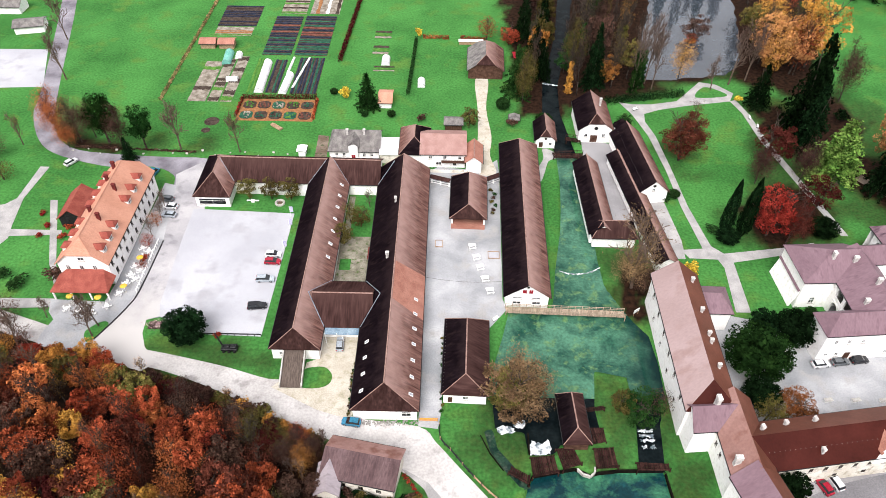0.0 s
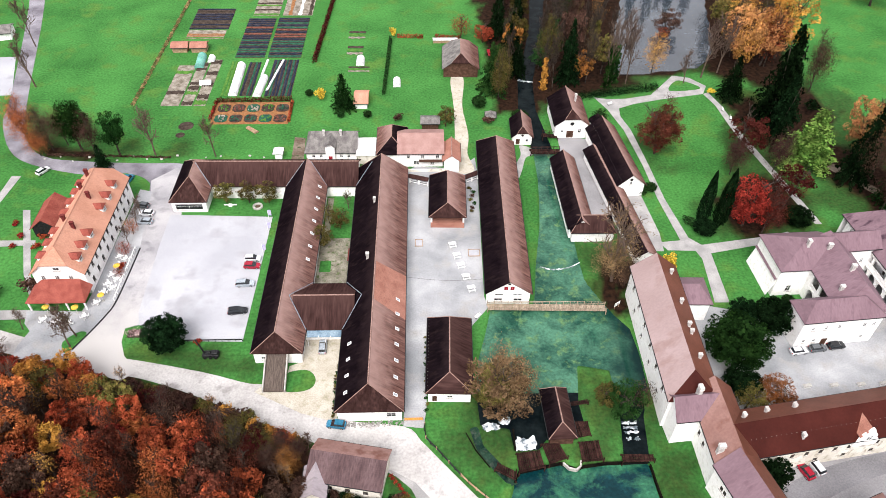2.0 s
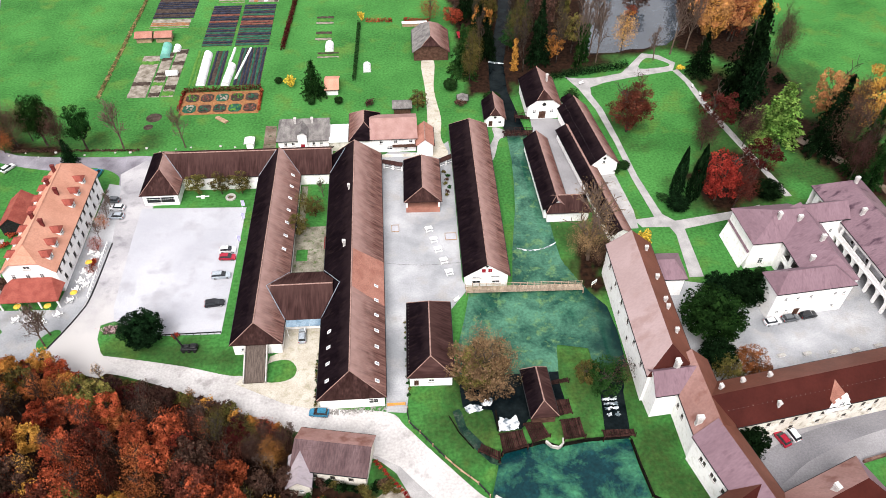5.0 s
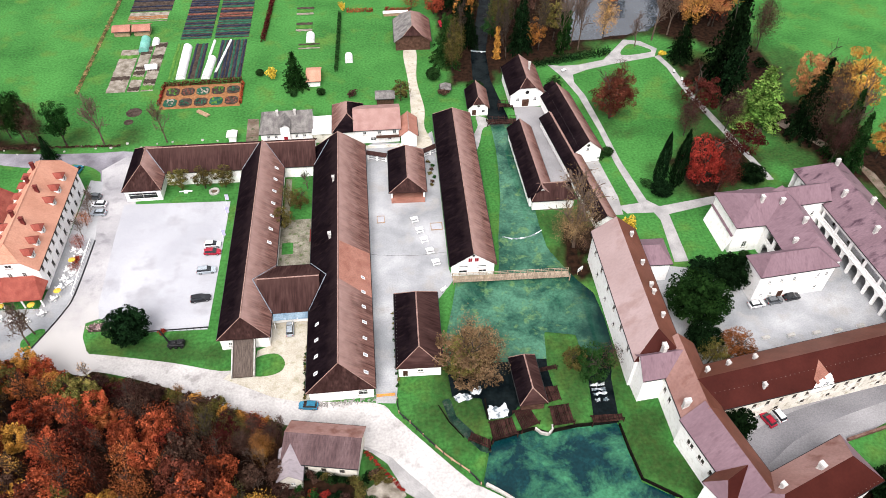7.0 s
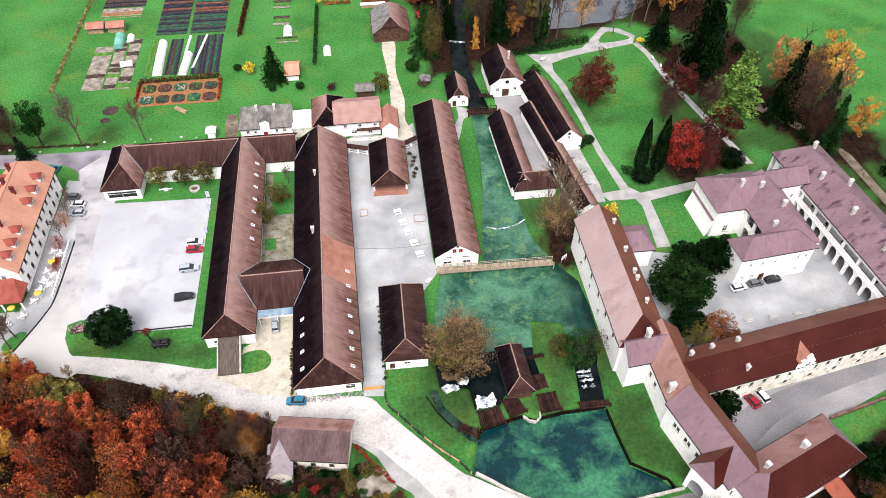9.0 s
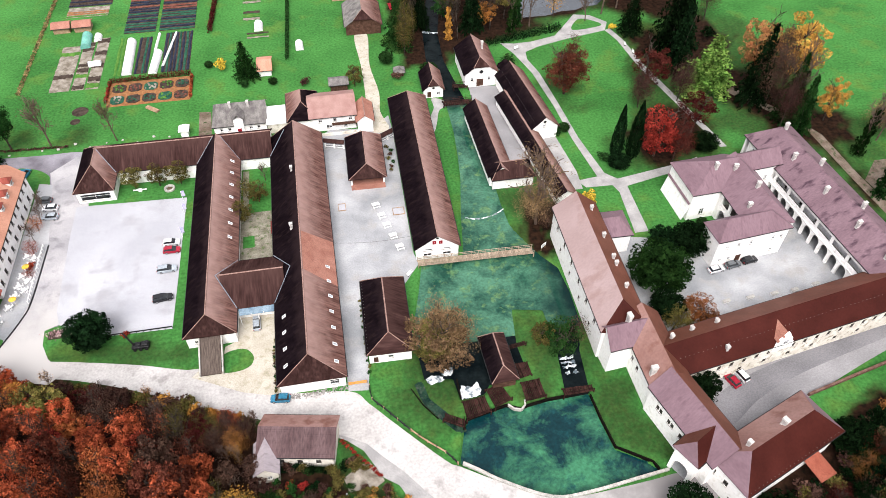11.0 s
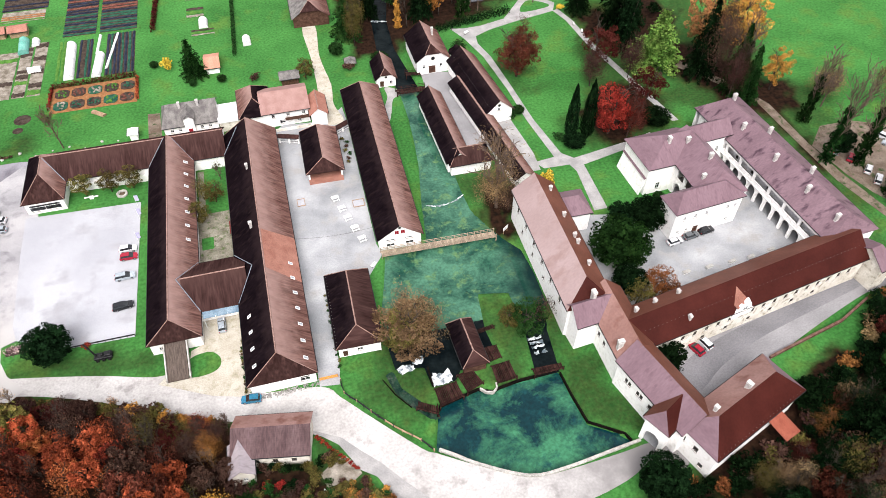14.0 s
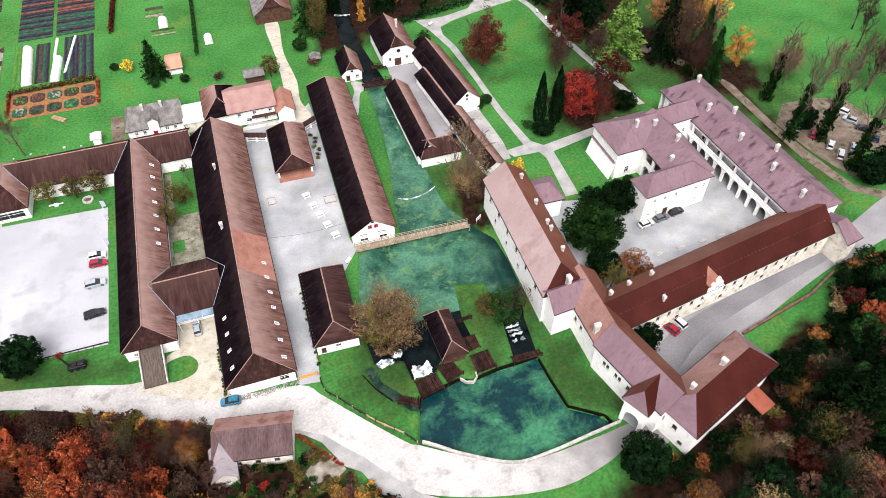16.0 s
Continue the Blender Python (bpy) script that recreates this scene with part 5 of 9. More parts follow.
def join_trees(name, label, specs, seed=1):
    """Trees nobody could count, in one mesh. specs: kind, leaf, x, y, z, height, radius."""
    rng = random.Random(seed)
    names = sorted({q[1] for q in specs})
    cache, V, LI, TOT, MI, TONE, base = {}, [], [], [], [], [], 0
    for k, lf, x, y, z, h, r in specs:
        a = rng.uniform(0, math.tau)
        tone = rng.uniform(-0.55, 0.5)
        ca, sa = math.cos(a) * r / 4, math.sin(a) * r / 4
        for me, slot in zip(tree_kit(k, rng.randrange(3)), (0, 1 + names.index(lf))):
            if me.name not in cache:
                cache[me.name] = mesh_arrays(me)
            co, li, tot = cache[me.name]
            V.append(np.stack([co[:, 0] * ca - co[:, 1] * sa + x, co[:, 0] * sa + co[:, 1] * ca + y, co[:, 2] * h / 10 + z], 1))
            LI.append(li + base)
            TOT.append(tot)
            MI.append(np.full(len(tot), slot, np.int32))
            TONE.append(np.full(len(co), tone, np.float32))
            base += len(co)
    V, LI, TOT, MI = (np.concatenate(q) for q in (V, LI, TOT, MI))
    me = bpy.data.meshes.new(name)
    me.vertices.add(len(V))
    me.vertices.foreach_set("co", V.ravel())
    me.loops.add(len(LI))
    me.loops.foreach_set("vertex_index", LI)
    me.polygons.add(len(TOT))
    me.polygons.foreach_set("loop_start", np.concatenate([[0], np.cumsum(TOT)[:-1]]).astype(np.int32))
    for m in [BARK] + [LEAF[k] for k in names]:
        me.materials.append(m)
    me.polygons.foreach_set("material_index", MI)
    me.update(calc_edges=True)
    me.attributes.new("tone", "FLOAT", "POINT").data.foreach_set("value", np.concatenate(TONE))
    return tagged(new(name, me), label, "woodland", kind="stuff")


def wood(poly, step, seed, size, where, group, zone, single, name, label):
    """Trees filling a polygon of the plan on a jittered grid; the polygon is where their crowns show from above.
    Those within `single` of the edge stand alone, the others are joined into one wood."""
    rng = random.Random(seed)
    xs, ys = [p[0] for p in poly], [p[1] for p in poly]
    y = min(ys)
    j, rest = 0, []
    while y < max(ys):
        x = min(xs) + (step / 2 if j % 2 else 0)
        while x < max(xs):
            gx, gy = x + rng.uniform(-0.4, 0.4) * step, y + rng.uniform(-0.4, 0.4) * step
            d = -float(signed(np.array([gx]), np.array([gy]), poly)[0])
            if d > 0:
                s = min(1.0, 0.45 + d / 14)
                h, r = rng.uniform(*size[0]) * s, rng.uniform(*size[1]) * max(0.6, s)
                f = 1 - (height_at(gx, gy) + 0.6 * h) / EYE_Z
                gx, gy = gx * f, gy * f
                ks, ls = zone(gx, gy, d)
                k, lf = pick(rng, ks), pick(rng, ls)
                lf = "dark" if k == "conifer" else lf
                if d < single:
                    tree(k, lf, gx, gy, h, r, where, group)
                else:
                    rest.append((k, lf, gx, gy, height_at(gx, gy), h, r))
            x += step
        y += step * 0.87
        j += 1
    join_trees(name, label, rest, seed)


# the wooded slope beside the road
DENSE = [("leafy", 5), ("conifer", 2), ("thin", 1)]
FULL, SPARSE = [("leafy", 5.5), ("thin", 1.6), ("bare", 2.4)], [("thin", 3), ("bare", 4.5), ("leafy", 3)]


def slope_zone(x, y, edge):
    """Brown and olive scrub near the road, amber by the hotel, patches of red and of bare brown above."""
    n = noise.noise(Vector((x / 13, y / 13, 3.7)))
    if x < -64 and edge < 13:
        return FULL, [("amber", 3), ("orange", 2.2), ("olive", 1.6), ("russet", 2.4), ("brown", 1.6), ("maroon", 1)]
    if edge < 9 and x > -64:
        return SPARSE, [("olive", 2.2), ("brown", 6), ("amber", 0.8), ("russet", 0.8), ("maroon", 2)]
    if n > 0.0 or (x < -38 and n > -0.22):
        return FULL, [("russet", 5.5), ("orange", 2.2), ("scarlet", 1.0), ("amber", 0.9), ("brown", 1.0), ("maroon", 3)]
    return SPARSE, [("brown", 5), ("maroon", 3), ("olive", 0.8), ("russet", 2.4), ("amber", 0.6)]


wood([(-118, 107.5), (-95, 101), (-80, 97.5), (-62, 93.5), (-51, 90), (-40, 85.5), (-30, 80.6), (-24, 77.4), (-23.6, 66), (-20, 60.5), (-9, 57), (-2, 53), (2, 47), (-6, 43), (-30, 48), (-55, 54), (-90, 58), (-112, 84)], 4.7, 5,
     ((6.5, 13), (2.8, 4.4)), "on the wooded autumn slope", "trees on the wooded slope", slope_zone, 6.5, "slope_wood", "dense red and brown autumn wood on the slope")
rng_edge = random.Random(12)
edge = curve_pts([(-92, 96), (-75.5, 95), (-70, 91.6), (-60.5, 89.4), (-47, 85.8), (-38.2, 82.4), (-30.4, 78.4), (-25, 75.2)], False, 5)
for i, (x, y) in enumerate(edge):
    tree("bush", rng_edge.choice(("amber", "orange", "brown", "russet", "russet") if x < -68 else ("olive", "brown", "brown", "maroon", "olive", "amber")), x, y - rng_edge.uniform(0, 1.2), rng_edge.uniform(2.6, 4.6), rng_edge.uniform(1.6, 2.4), "at the edge of the autumn wood", "shrubs at the wood's edge")
for x, y, lf in ((-82, 92, "amber"), (-76.6, 94, "amber"), (-76.3, 87.4, "orange"), (-73.2, 84.2, "orange"), (-57.7, 71.5, "russet"), (-50, 70, "orange"), (-42, 69, "russet"), (-72.5, 91, "scarlet")):
    tree("leafy", lf, x, y, 8.5, 3.2, "on the wooded autumn slope", "trees on the wooded slope")


# the slope below the castle
def castle_zone(x, y, edge):
    n = noise.noise(Vector((x / 11, y / 11, 9.1)))
    if n > 0.25 or x > 90 + 8 * n:
        return DENSE, [("dark", 8), ("green", 0.5), ("olive", 0.3), ("brown", 2), ("maroon", 0.6)]
    return SPARSE, [("brown", 4), ("olive", 1.6), ("maroon", 0.5), ("rust", 3), ("tan", 1.6), ("dark", 6), ("amber", 0.7)]


wood([(46, 37), (50, 38.5), (59, 41.5), (66, 38.5), (73, 41.5), (86, 45), (93, 53), (101, 55.5), (110, 60), (116, 65.5), (123, 71.5), (131, 71), (152, 75), (160, 86), (166, 84), (152, 62), (132, 44), (112, 26), (92, 18), (60, 22), (46, 28)], 4.6, 9,
     ((6, 10), (2.9, 4.4)), "on the wooded slope below the castle", "trees below the castle", castle_zone, 5.5, "castle_wood", "dense dark wood on the slope below the castle")
for i, (x, y) in enumerate(curve_pts([(58, 42.5), (66, 39.5), (73, 42.3), (86, 45.6), (93.4, 53.6), (101, 56), (110, 60.4), (115.6, 65.6), (123, 71.4), (133, 70)], False, 4)):
    tree("bush", rng_edge.choice(("dark", "dark", "rust", "brown", "dark", "olive", "tan")), x, y - 0.8, rng_edge.uniform(2.4, 4.4), rng_edge.uniform(1.7, 2.6), "on the slope below the castle", "shrubs below the castle")
# riverside and lakeside woods, joined


def joined_wood(name, label, poly, step, seed, kinds, leaves, size):
    rng = random.Random(seed)
    specs = []
    xs, ys = [p[0] for p in poly], [p[1] for p in poly]
    for y in np.arange(min(ys), max(ys), step):
        for x in np.arange(min(xs), max(xs), step):
            gx, gy = x + rng.uniform(-0.45, 0.45) * step, y + rng.uniform(-0.45, 0.45) * step
            if float(signed(np.array([gx]), np.array([gy]), poly)[0]) < 0:
                k, lf = pick(rng, kinds), pick(rng, leaves)
                specs.append((k, "dark" if k == "conifer" else lf, gx, gy, 0.0, rng.uniform(*size[0]), rng.uniform(*size[1])))
    return join_trees(name, label, specs, seed)


joined_wood("river_wood_west", "bare brown riverside wood with dark conifers", [(25, 203), (29, 199), (32, 217), (39, 252), (45, 296), (33, 296), (28, 250), (25, 222)], 5.6, 21, [("haze", 1.2), ("bare", 2), ("leafy", 3), ("conifer", 1.4)], [("brown", 3), ("olive", 4), ("amber", 1.2), ("green", 4), ("tan", 1.5), ("orange", 0.8)], ((11, 19), (3.4, 5.0)))
joined_wood("river_wood_east", "bare brown riverside wood", [(39.5, 206), (48, 206), (58, 212), (66, 220), (70, 250), (82, 296), (54, 298), (45, 254), (39.5, 222)], 7.6, 22, [("bare", 4), ("haze", 1.6), ("leafy", 1.6), ("ivy", 1.6), ("conifer", 0.7)], [("brown", 5), ("olive", 3), ("amber", 0.9), ("green", 3.5), ("tan", 1.2)], ((15, 23), (3.6, 5.2)))
joined_wood("lake_wood", "mixed autumn wood beside the lake", [(103, 222), (116, 216), (128, 232), (150, 292), (124, 292), (113, 256)], 8.5, 23, [("bare", 4), ("thin", 3), ("leafy", 1)], [("brown", 4), ("russet", 2), ("amber", 1.5), ("olive", 1)], ((16, 22), (4.5, 6)))
# Unseen wood added past the lake so the water reflects dark trees.
joined_wood("lake_far_wood", "out-of-view dark wood added for the lake's reflections", [(80, 304), (90, 308), (104, 311), (122, 304), (132, 324), (78, 326)], 8.5, 29, [("bare", 4), ("conifer", 2), ("haze", 1)], [("brown", 5), ("olive", 2)], ((20, 27), (4, 5.5)))
joined_wood("far_wood", "far autumn wood beyond the meadow", [(165, 268), (250, 235), (300, 270), (240, 320), (160, 310)], 19, 24, [("leafy", 3), ("conifer", 1.5)], [("brown", 3), ("amber", 1.5), ("dark", 2), ("olive", 2)], ((13, 18), (7, 10)))

joined_wood("meadow_wood", "bare brown wood at the meadow's edge", [(182, 150), (196, 158), (230, 150), (230, 110), (178, 112), (172, 128)], 8.5, 27, [("bare", 4), ("thin", 3)], [("brown", 5), ("olive", 1.5), ("tan", 1)], ((12, 17), (4, 5.5)))

# single trees: kind, leaf, x, y, height, radius
for k, lf, x, y, h, r, wh in (
    ("round", "dark", -57.8, 101.6, 9.6, 5.2, "beside the gravel car park"), ("bush", "scarlet", -51.5, 102.3, 2.2, 1.0, "on the grass beside the car park"),
    ("conifer", "yew", -25.6, 198.5, 12.5, 4.6, "in the kitchen garden"), ("round", "hedge", -26.3, 194.0, 2.0, 1.3, "in the kitchen garden"), ("round", "hedge", -17.7, 194.0, 2.6, 1.6, "in the kitchen garden"), ("round", "hedge", -37.7, 206.9, 2.4, 1.5, "in the kitchen garden"), ("bush", "brown", -7.4, 192.1, 2.6, 2.0, "in the kitchen garden"), ("bush", "yellow", -34, 204.6, 5.0, 2.4, "in the kitchen garden"),
    ("bare", "tan", 46.6, 120.5, 23.0, 9.2, "beside the mill stream"),
    ("lobed", "maroon", 70.2, 173.6, 17.0, 8.0, "on the park lawn"), ("haze", "maroon", 70.4, 173.8, 16.0, 7.0, "on the park lawn"),
    ("column", "dark", 75.1, 141.8, 17.5, 1.7, "beside the park path"), ("column", "dark", 79.4, 140.6, 19.0, 1.9, "beside the park path"),
    ("lobed", "scarlet", 86.2, 140.6, 17.5, 7.6, "in the castle park"), ("haze", "maroon", 90.5, 137.5, 13.0, 5.0, "in the castle park"), ("lobed", "maroon", 100.6, 148.5, 15.5, 6.0, "in the castle park"), ("lobed", "maroon", 96.2, 172, 16.0, 6.8, "in the castle park"), ("haze", "brown", 103, 164, 14.0, 4.6, "in the castle park"), ("haze", "brown", 90, 163, 12.0, 4.4, "in the castle park"),
    ("conifer", "dark", 102.6, 204, 15.0, 4.8, "in the castle park"), ("conifer", "dark", 110, 188, 33.0, 7.4, "in the castle park"), ("conifer", "dark", 115, 194, 27.0, 6.6, "in the castle park"), ("conifer", "pale", 113.4, 167.5, 18.5, 9.0, "in the castle park"), ("conifer", "dark", 124, 159, 25.7, 5.4, "in the castle park"), ("conifer", "dark", 108, 178, 23.0, 5.9, "in the castle park"),
    ("lobed", "amber", 139, 166, 26.0, 9.6, "in the castle park"), ("lobed", "peach", 130, 171, 23.5, 7.6, "in the castle park"), ("haze", "brown", 128, 157, 24.3, 6.5, "in the castle park"), ("lobed", "amber", 142, 147.5, 15.0, 4.8, "in the castle park"), ("haze", "brown", 127, 146, 18.0, 4.6, "in the castle park"), ("ivy", "dark", 134, 153, 21.6, 6.5, "in the castle park"), ("lobed", "peach", 113, 227, 25.0, 9.6, "beside the park path"), ("lobed", "amber", 128, 231, 28.4, 11.5, "beside the park path"), ("lobed", "peach", 121, 226, 23.0, 8.0, "beside the park path"),
    ("haze", "brown", 131.8, 208, 20.0, 5.2, "at the meadow's edge"), ("bush", "dark", 126.4, 196, 5.5, 3.4, "at the meadow's edge"),
    ("round", "yew", 69.2, 97.0, 11.5, 7.8, "in the castle courtyard"), ("round", "dark", 80, 104.5, 10.0, 5.2, "beside the palace"), ("round", "dark", 74.5, 107, 7.0, 4.0, "beside the palace"), ("round", "dark", 67.3, 87.0, 8.0, 4.4, "in the castle courtyard"), ("lobed", "olive", 67.6, 83.0, 8.0, 3.9, "in the castle courtyard"), ("lobed", "rust", 73.6, 84.6, 8.2, 4.4, "in the castle courtyard"),
    ("round", "dark", 66.3, 66.5, 7.5, 4.3, "beside the castle gate range"),
    ("round", "hedge", 87.4, 112, 3.4, 1.7, "clipped, beside the palace wall"),
    ("lobed", "green", 41.4, 82.6, 10.5, 5.2, "overhanging the cascade"), ("lobed", "olive", 37.6, 84.5, 7.5, 3.4, "beside the pond"), ("thin", "brown", 45.6, 85, 8.0, 3.0, "against the castle wall"),
    ("lobed", "tan", 15.4, 84.8, 16.0, 8.6, "hanging over the pond"), ("lobed", "olive", 13.6, 84.5, 15.0, 5.2, "beside the pond"), ("haze", "tan", 17.0, 86.5, 14.0, 7.0, "hanging over the pond"),
    ("lobed", "olive", -26, 134, 7.5, 3.2, "in the inner court"), ("lobed", "olive", -22.3, 141, 7.0, 3.2, "in the inner court"), ("thin", "olive", -25.4, 143, 6.5, 2.8, "in the inner court"), ("bare", "green", -20.6, 149, 6.0, 2.6, "in the inner court"),
    ("lobed", "olive", -54.5, 151.8, 7.6, 3.6, "pruned, in the garden court"), ("lobed", "olive", -48.3, 151.8, 7.6, 3.6, "pruned, in the garden court"), ("lobed", "olive", -42.8, 151.8, 7.6, 3.6, "pruned, in the garden court"),
    ("haze", "orange", -118, 179, 16.2, 6.0, "beside the lane"), ("haze", "brown", -111, 177, 14.9, 5.0, "beside the lane"), ("pine", "yew", -102.5, 177, 18.5, 5.6, "beside the lane"), ("pine", "yew", -90.5, 174.5, 16.2, 4.8, "beside the lane"), ("haze", "orange", -113.5, 174, 9.0, 4.0, "beside the lane"), ("haze", "brown", -107.5, 179.5, 12.0, 4.2, "beside the lane"), ("bare", "brown", -80, 174.3, 16.2, 6.0, "beside the lane"), ("bare", "olive", -62, 173.5, 13.5, 4.5, "beside the lane"), ("conifer", "dark", -93.2, 168, 8.1, 2.6, "beside the lane"), ("haze", "brown", -98, 175, 13.5, 4.3, "beside the lane"),
    ("bare", "brown", -140.7, 241, 17.6, 5.4, "beside the lane"), ("bare", "brown", -130, 213, 17.6, 5.9, "beside the lane"), ("bare", "olive", -128, 175, 10.8, 3.9, "beside the lane"), ("haze", "brown", -133, 168, 9.5, 4.9, "beside the lane"), ("thin", "olive", -126, 158, 6.0, 4.0, "in the hotel garden"),
    ("bare", "brown", -80.1, 102.0, 11.5, 4.6, "beside the hotel terrace"), ("bare", "olive", -79.7, 105.1, 9.5, 4.2, "beside the hotel terrace"), ("bare", "brown", -92.6, 107.2, 6.0, 2.8, "beside the hotel terrace"), ("bare", "brown", -95, 98, 10.0, 5.0, "at the wood's edge"), ("thin", "brown", -101, 106, 7.0, 4.0, "in the hotel garden"),
    ("bare", "brown", -76.8, 143, 6.0, 2.6, "in the terrace bed"), ("thin", "orange", -76.6, 139.5, 5.0, 2.0, "in the terrace bed"), ("bare", "brown", -76.6, 135.5, 6.0, 2.4, "in the terrace bed"), ("thin", "scarlet", -76.2, 131.5, 4.5, 2.0, "in the terrace bed"), ("bush", "scarlet", -75.6, 127, 2.0, 1.3, "in the terrace bed"), ("thin", "russet", -75.4, 124, 3.0, 1.5, "in the terrace bed"), ("bare", "brown", -76.6, 147, 6.0, 2.6, "in the terrace bed"),
    ("bush", "yellow", 62.5, 125.5, 5.0, 2.4, "beside the castle path"), ("bush", "hedge", 71.5, 141, 2.6, 2.6, "beside the path"), ("round", "dark", 74.8, 137.9, 4.2, 3.4, "beside the path"), ("bush", "hedge", 62.6, 154.4, 2.6, 1.8, "beside the mill"),
    ("lobed", "olive", 7.2, 188.5, 8.0, 3.6, "beside the garden shed"), ("round", "hedge", 18.4, 199.5, 4.6, 2.6, "beside the field path"), ("bush", "brown", 20.5, 190, 3.0, 2.0, "beside the field path"), ("conifer", "green", 23.4, 209, 15.0, 5.6, "in the riverside wood"), ("conifer", "dark", 30.2, 223, 17.0, 6.2, "in the riverside wood"), ("lobed", "green", 45.4, 231, 13.0, 5.6, "in the riverside wood"), ("lobed", "green", 41, 224, 10.0, 4.4, "in the riverside wood"), ("lobed", "amber", 54.5, 216, 12.0, 4.6, "in the riverside wood"), ("bare", "brown", 51, 253, 24.0, 8.0, "in the riverside wood"), ("lobed", "russet", 22.6, 243, 8.0, 4.6, "at the garden's edge"), ("round", "hedge", 31, 192, 3.5, 3.0, "behind the mill hut"), ("bush", "hedge", 57.6, 191.5, 4.0, 3.4, "beside the turret"),
    ("bare", "brown", 69.9, 213.9, 22.0, 5.0, "beside the lake"), ("bare", "brown", 68.2, 217.6, 24.0, 5.5, "beside the lake"), ("ivy", "green", 62.9, 211.5, 23.0, 5.0, "beside the lake"), ("bare", "brown", 97.3, 217.8, 22.0, 6.4, "beside the lake"), ("bare", "brown", 104, 221, 20.0, 6.0, "beside the lake"), ("ivy", "green", 65.5, 214.5, 21.0, 5.0, "beside the lake"), ("lobed", "brown", 93.5, 251.5, 11.0, 6.4, "on the lake's islet"), ("lobed", "orange", 91.6, 248.8, 5.0, 3.0, "on the lake's islet"),
    ("round", "dark", 101.3, 141.6, 5.0, 4.4, "beside the palace path"), ("round", "hedge", 64.6, 156.0, 2.6, 2.0, "beside the mill house"), ("conifer", "yew", 129.7, 149.3, 22.0, 4.0, "in the castle park"), ("conifer", "yew", 131.1, 144.2, 18.0, 4.2, "in the castle park"),
    ("thin", "russet", 14.5, 247, 9.0, 4.0, "at the garden's edge"),
    ("bare", "brown", 90.2, 214.0, 11.0, 4.2, "on the loop lawn"), ("bush", "yellow", 97.5, 206.5, 3.0, 1.6, "beside the park path"), ("thin", "amber", 80.2, 219.6, 16.2, 4.2, "beside the lake"),
    ("ivy", "yew", 142.9, 131.4, 22.8, 5.5, "beside the dirt track"), ("ivy", "yew", 138.7, 114.6, 26.0, 6.0, "in the rough car park"), ("ivy", "yew", 146.3, 111.5, 27.0, 6.0, "beside the dirt track"), ("ivy", "yew", 146.7, 99, 24.0, 6.0, "in the rough car park"), ("round", "dark", 144.0, 116, 9.0, 2.8, "beside the dirt track"), ("bare", "tan", 152, 136, 13.0, 5.0, "in the meadow"), ("bare", "tan", 163, 132, 15.0, 6.0, "in the meadow"), ("bare", "brown", 174, 126, 16.0, 6.0, "in the meadow"), ("haze", "tan", 156, 141, 9.0, 6.0, "in the meadow"), ("round", "dark", 147, 93, 9.0, 4.5, "beside the drive"), ("conifer", "dark", 153, 96, 11.0, 5.0, "beside the drive"), ("bush", "hedge", 128, 72.5, 3.5, 3.5, "beside the gatehouse"), ("bush", "green", 120.5, 68.5, 3.0, 3.0, "beside the drive"), ("bush", "hedge", 116, 66, 3.0, 2.6, "beside the drive"), ("round", "dark", 53.4, 42.2, 8.5, 5.4, "below the castle gate"), ("conifer", "dark", 95.5, 37.0, 13.0, 6.5, "below the castle"), ("leafy", "orange", 113.5, 54.5, 9.0, 3.8, "below the castle"), ("bush", "dark", 70, 40.5, 5.0, 3.6, "below the castle"), ("bush", "brown", 77, 43, 4.0, 3.0, "below the castle"), ("bush", "brown", 88, 47.5, 5.0, 3.6, "below the castle"), ("bush", "dark", 95, 53, 5.0, 3.6, "below the castle"), ("bush", "tan", 99, 50, 5.0, 3.4, "below the castle"), ("bush", "maroon", 92, 44, 4.6, 3.2, "below the castle"),
    ("bush", "hedge", -103, 117, 3.2, 3.0, "in the hotel garden"), ("bush", "brown", -95.5, 120.5, 4.0, 3.0, "beside the hotel"), ("bush", "hedge", -109, 121, 3.0, 2.6, "in the hotel garden"),
    ("bush", "scarlet", -108.6, 143.6, 1.4, 1.3, "in the hotel lawn"), ("bush", "scarlet", -105.5, 138.6, 1.4, 1.3, "in the hotel lawn"), ("bush", "scarlet", -106.3, 134.6, 1.4, 1.2, "in the hotel lawn"), ("bush", "scarlet", -99.6, 138.6, 1.6, 1.6, "beside the hotel"), ("bush", "scarlet", -100, 134.5, 1.6, 1.5, "beside the hotel"),
):
    tree(k, lf, x, y, h, r, wh)

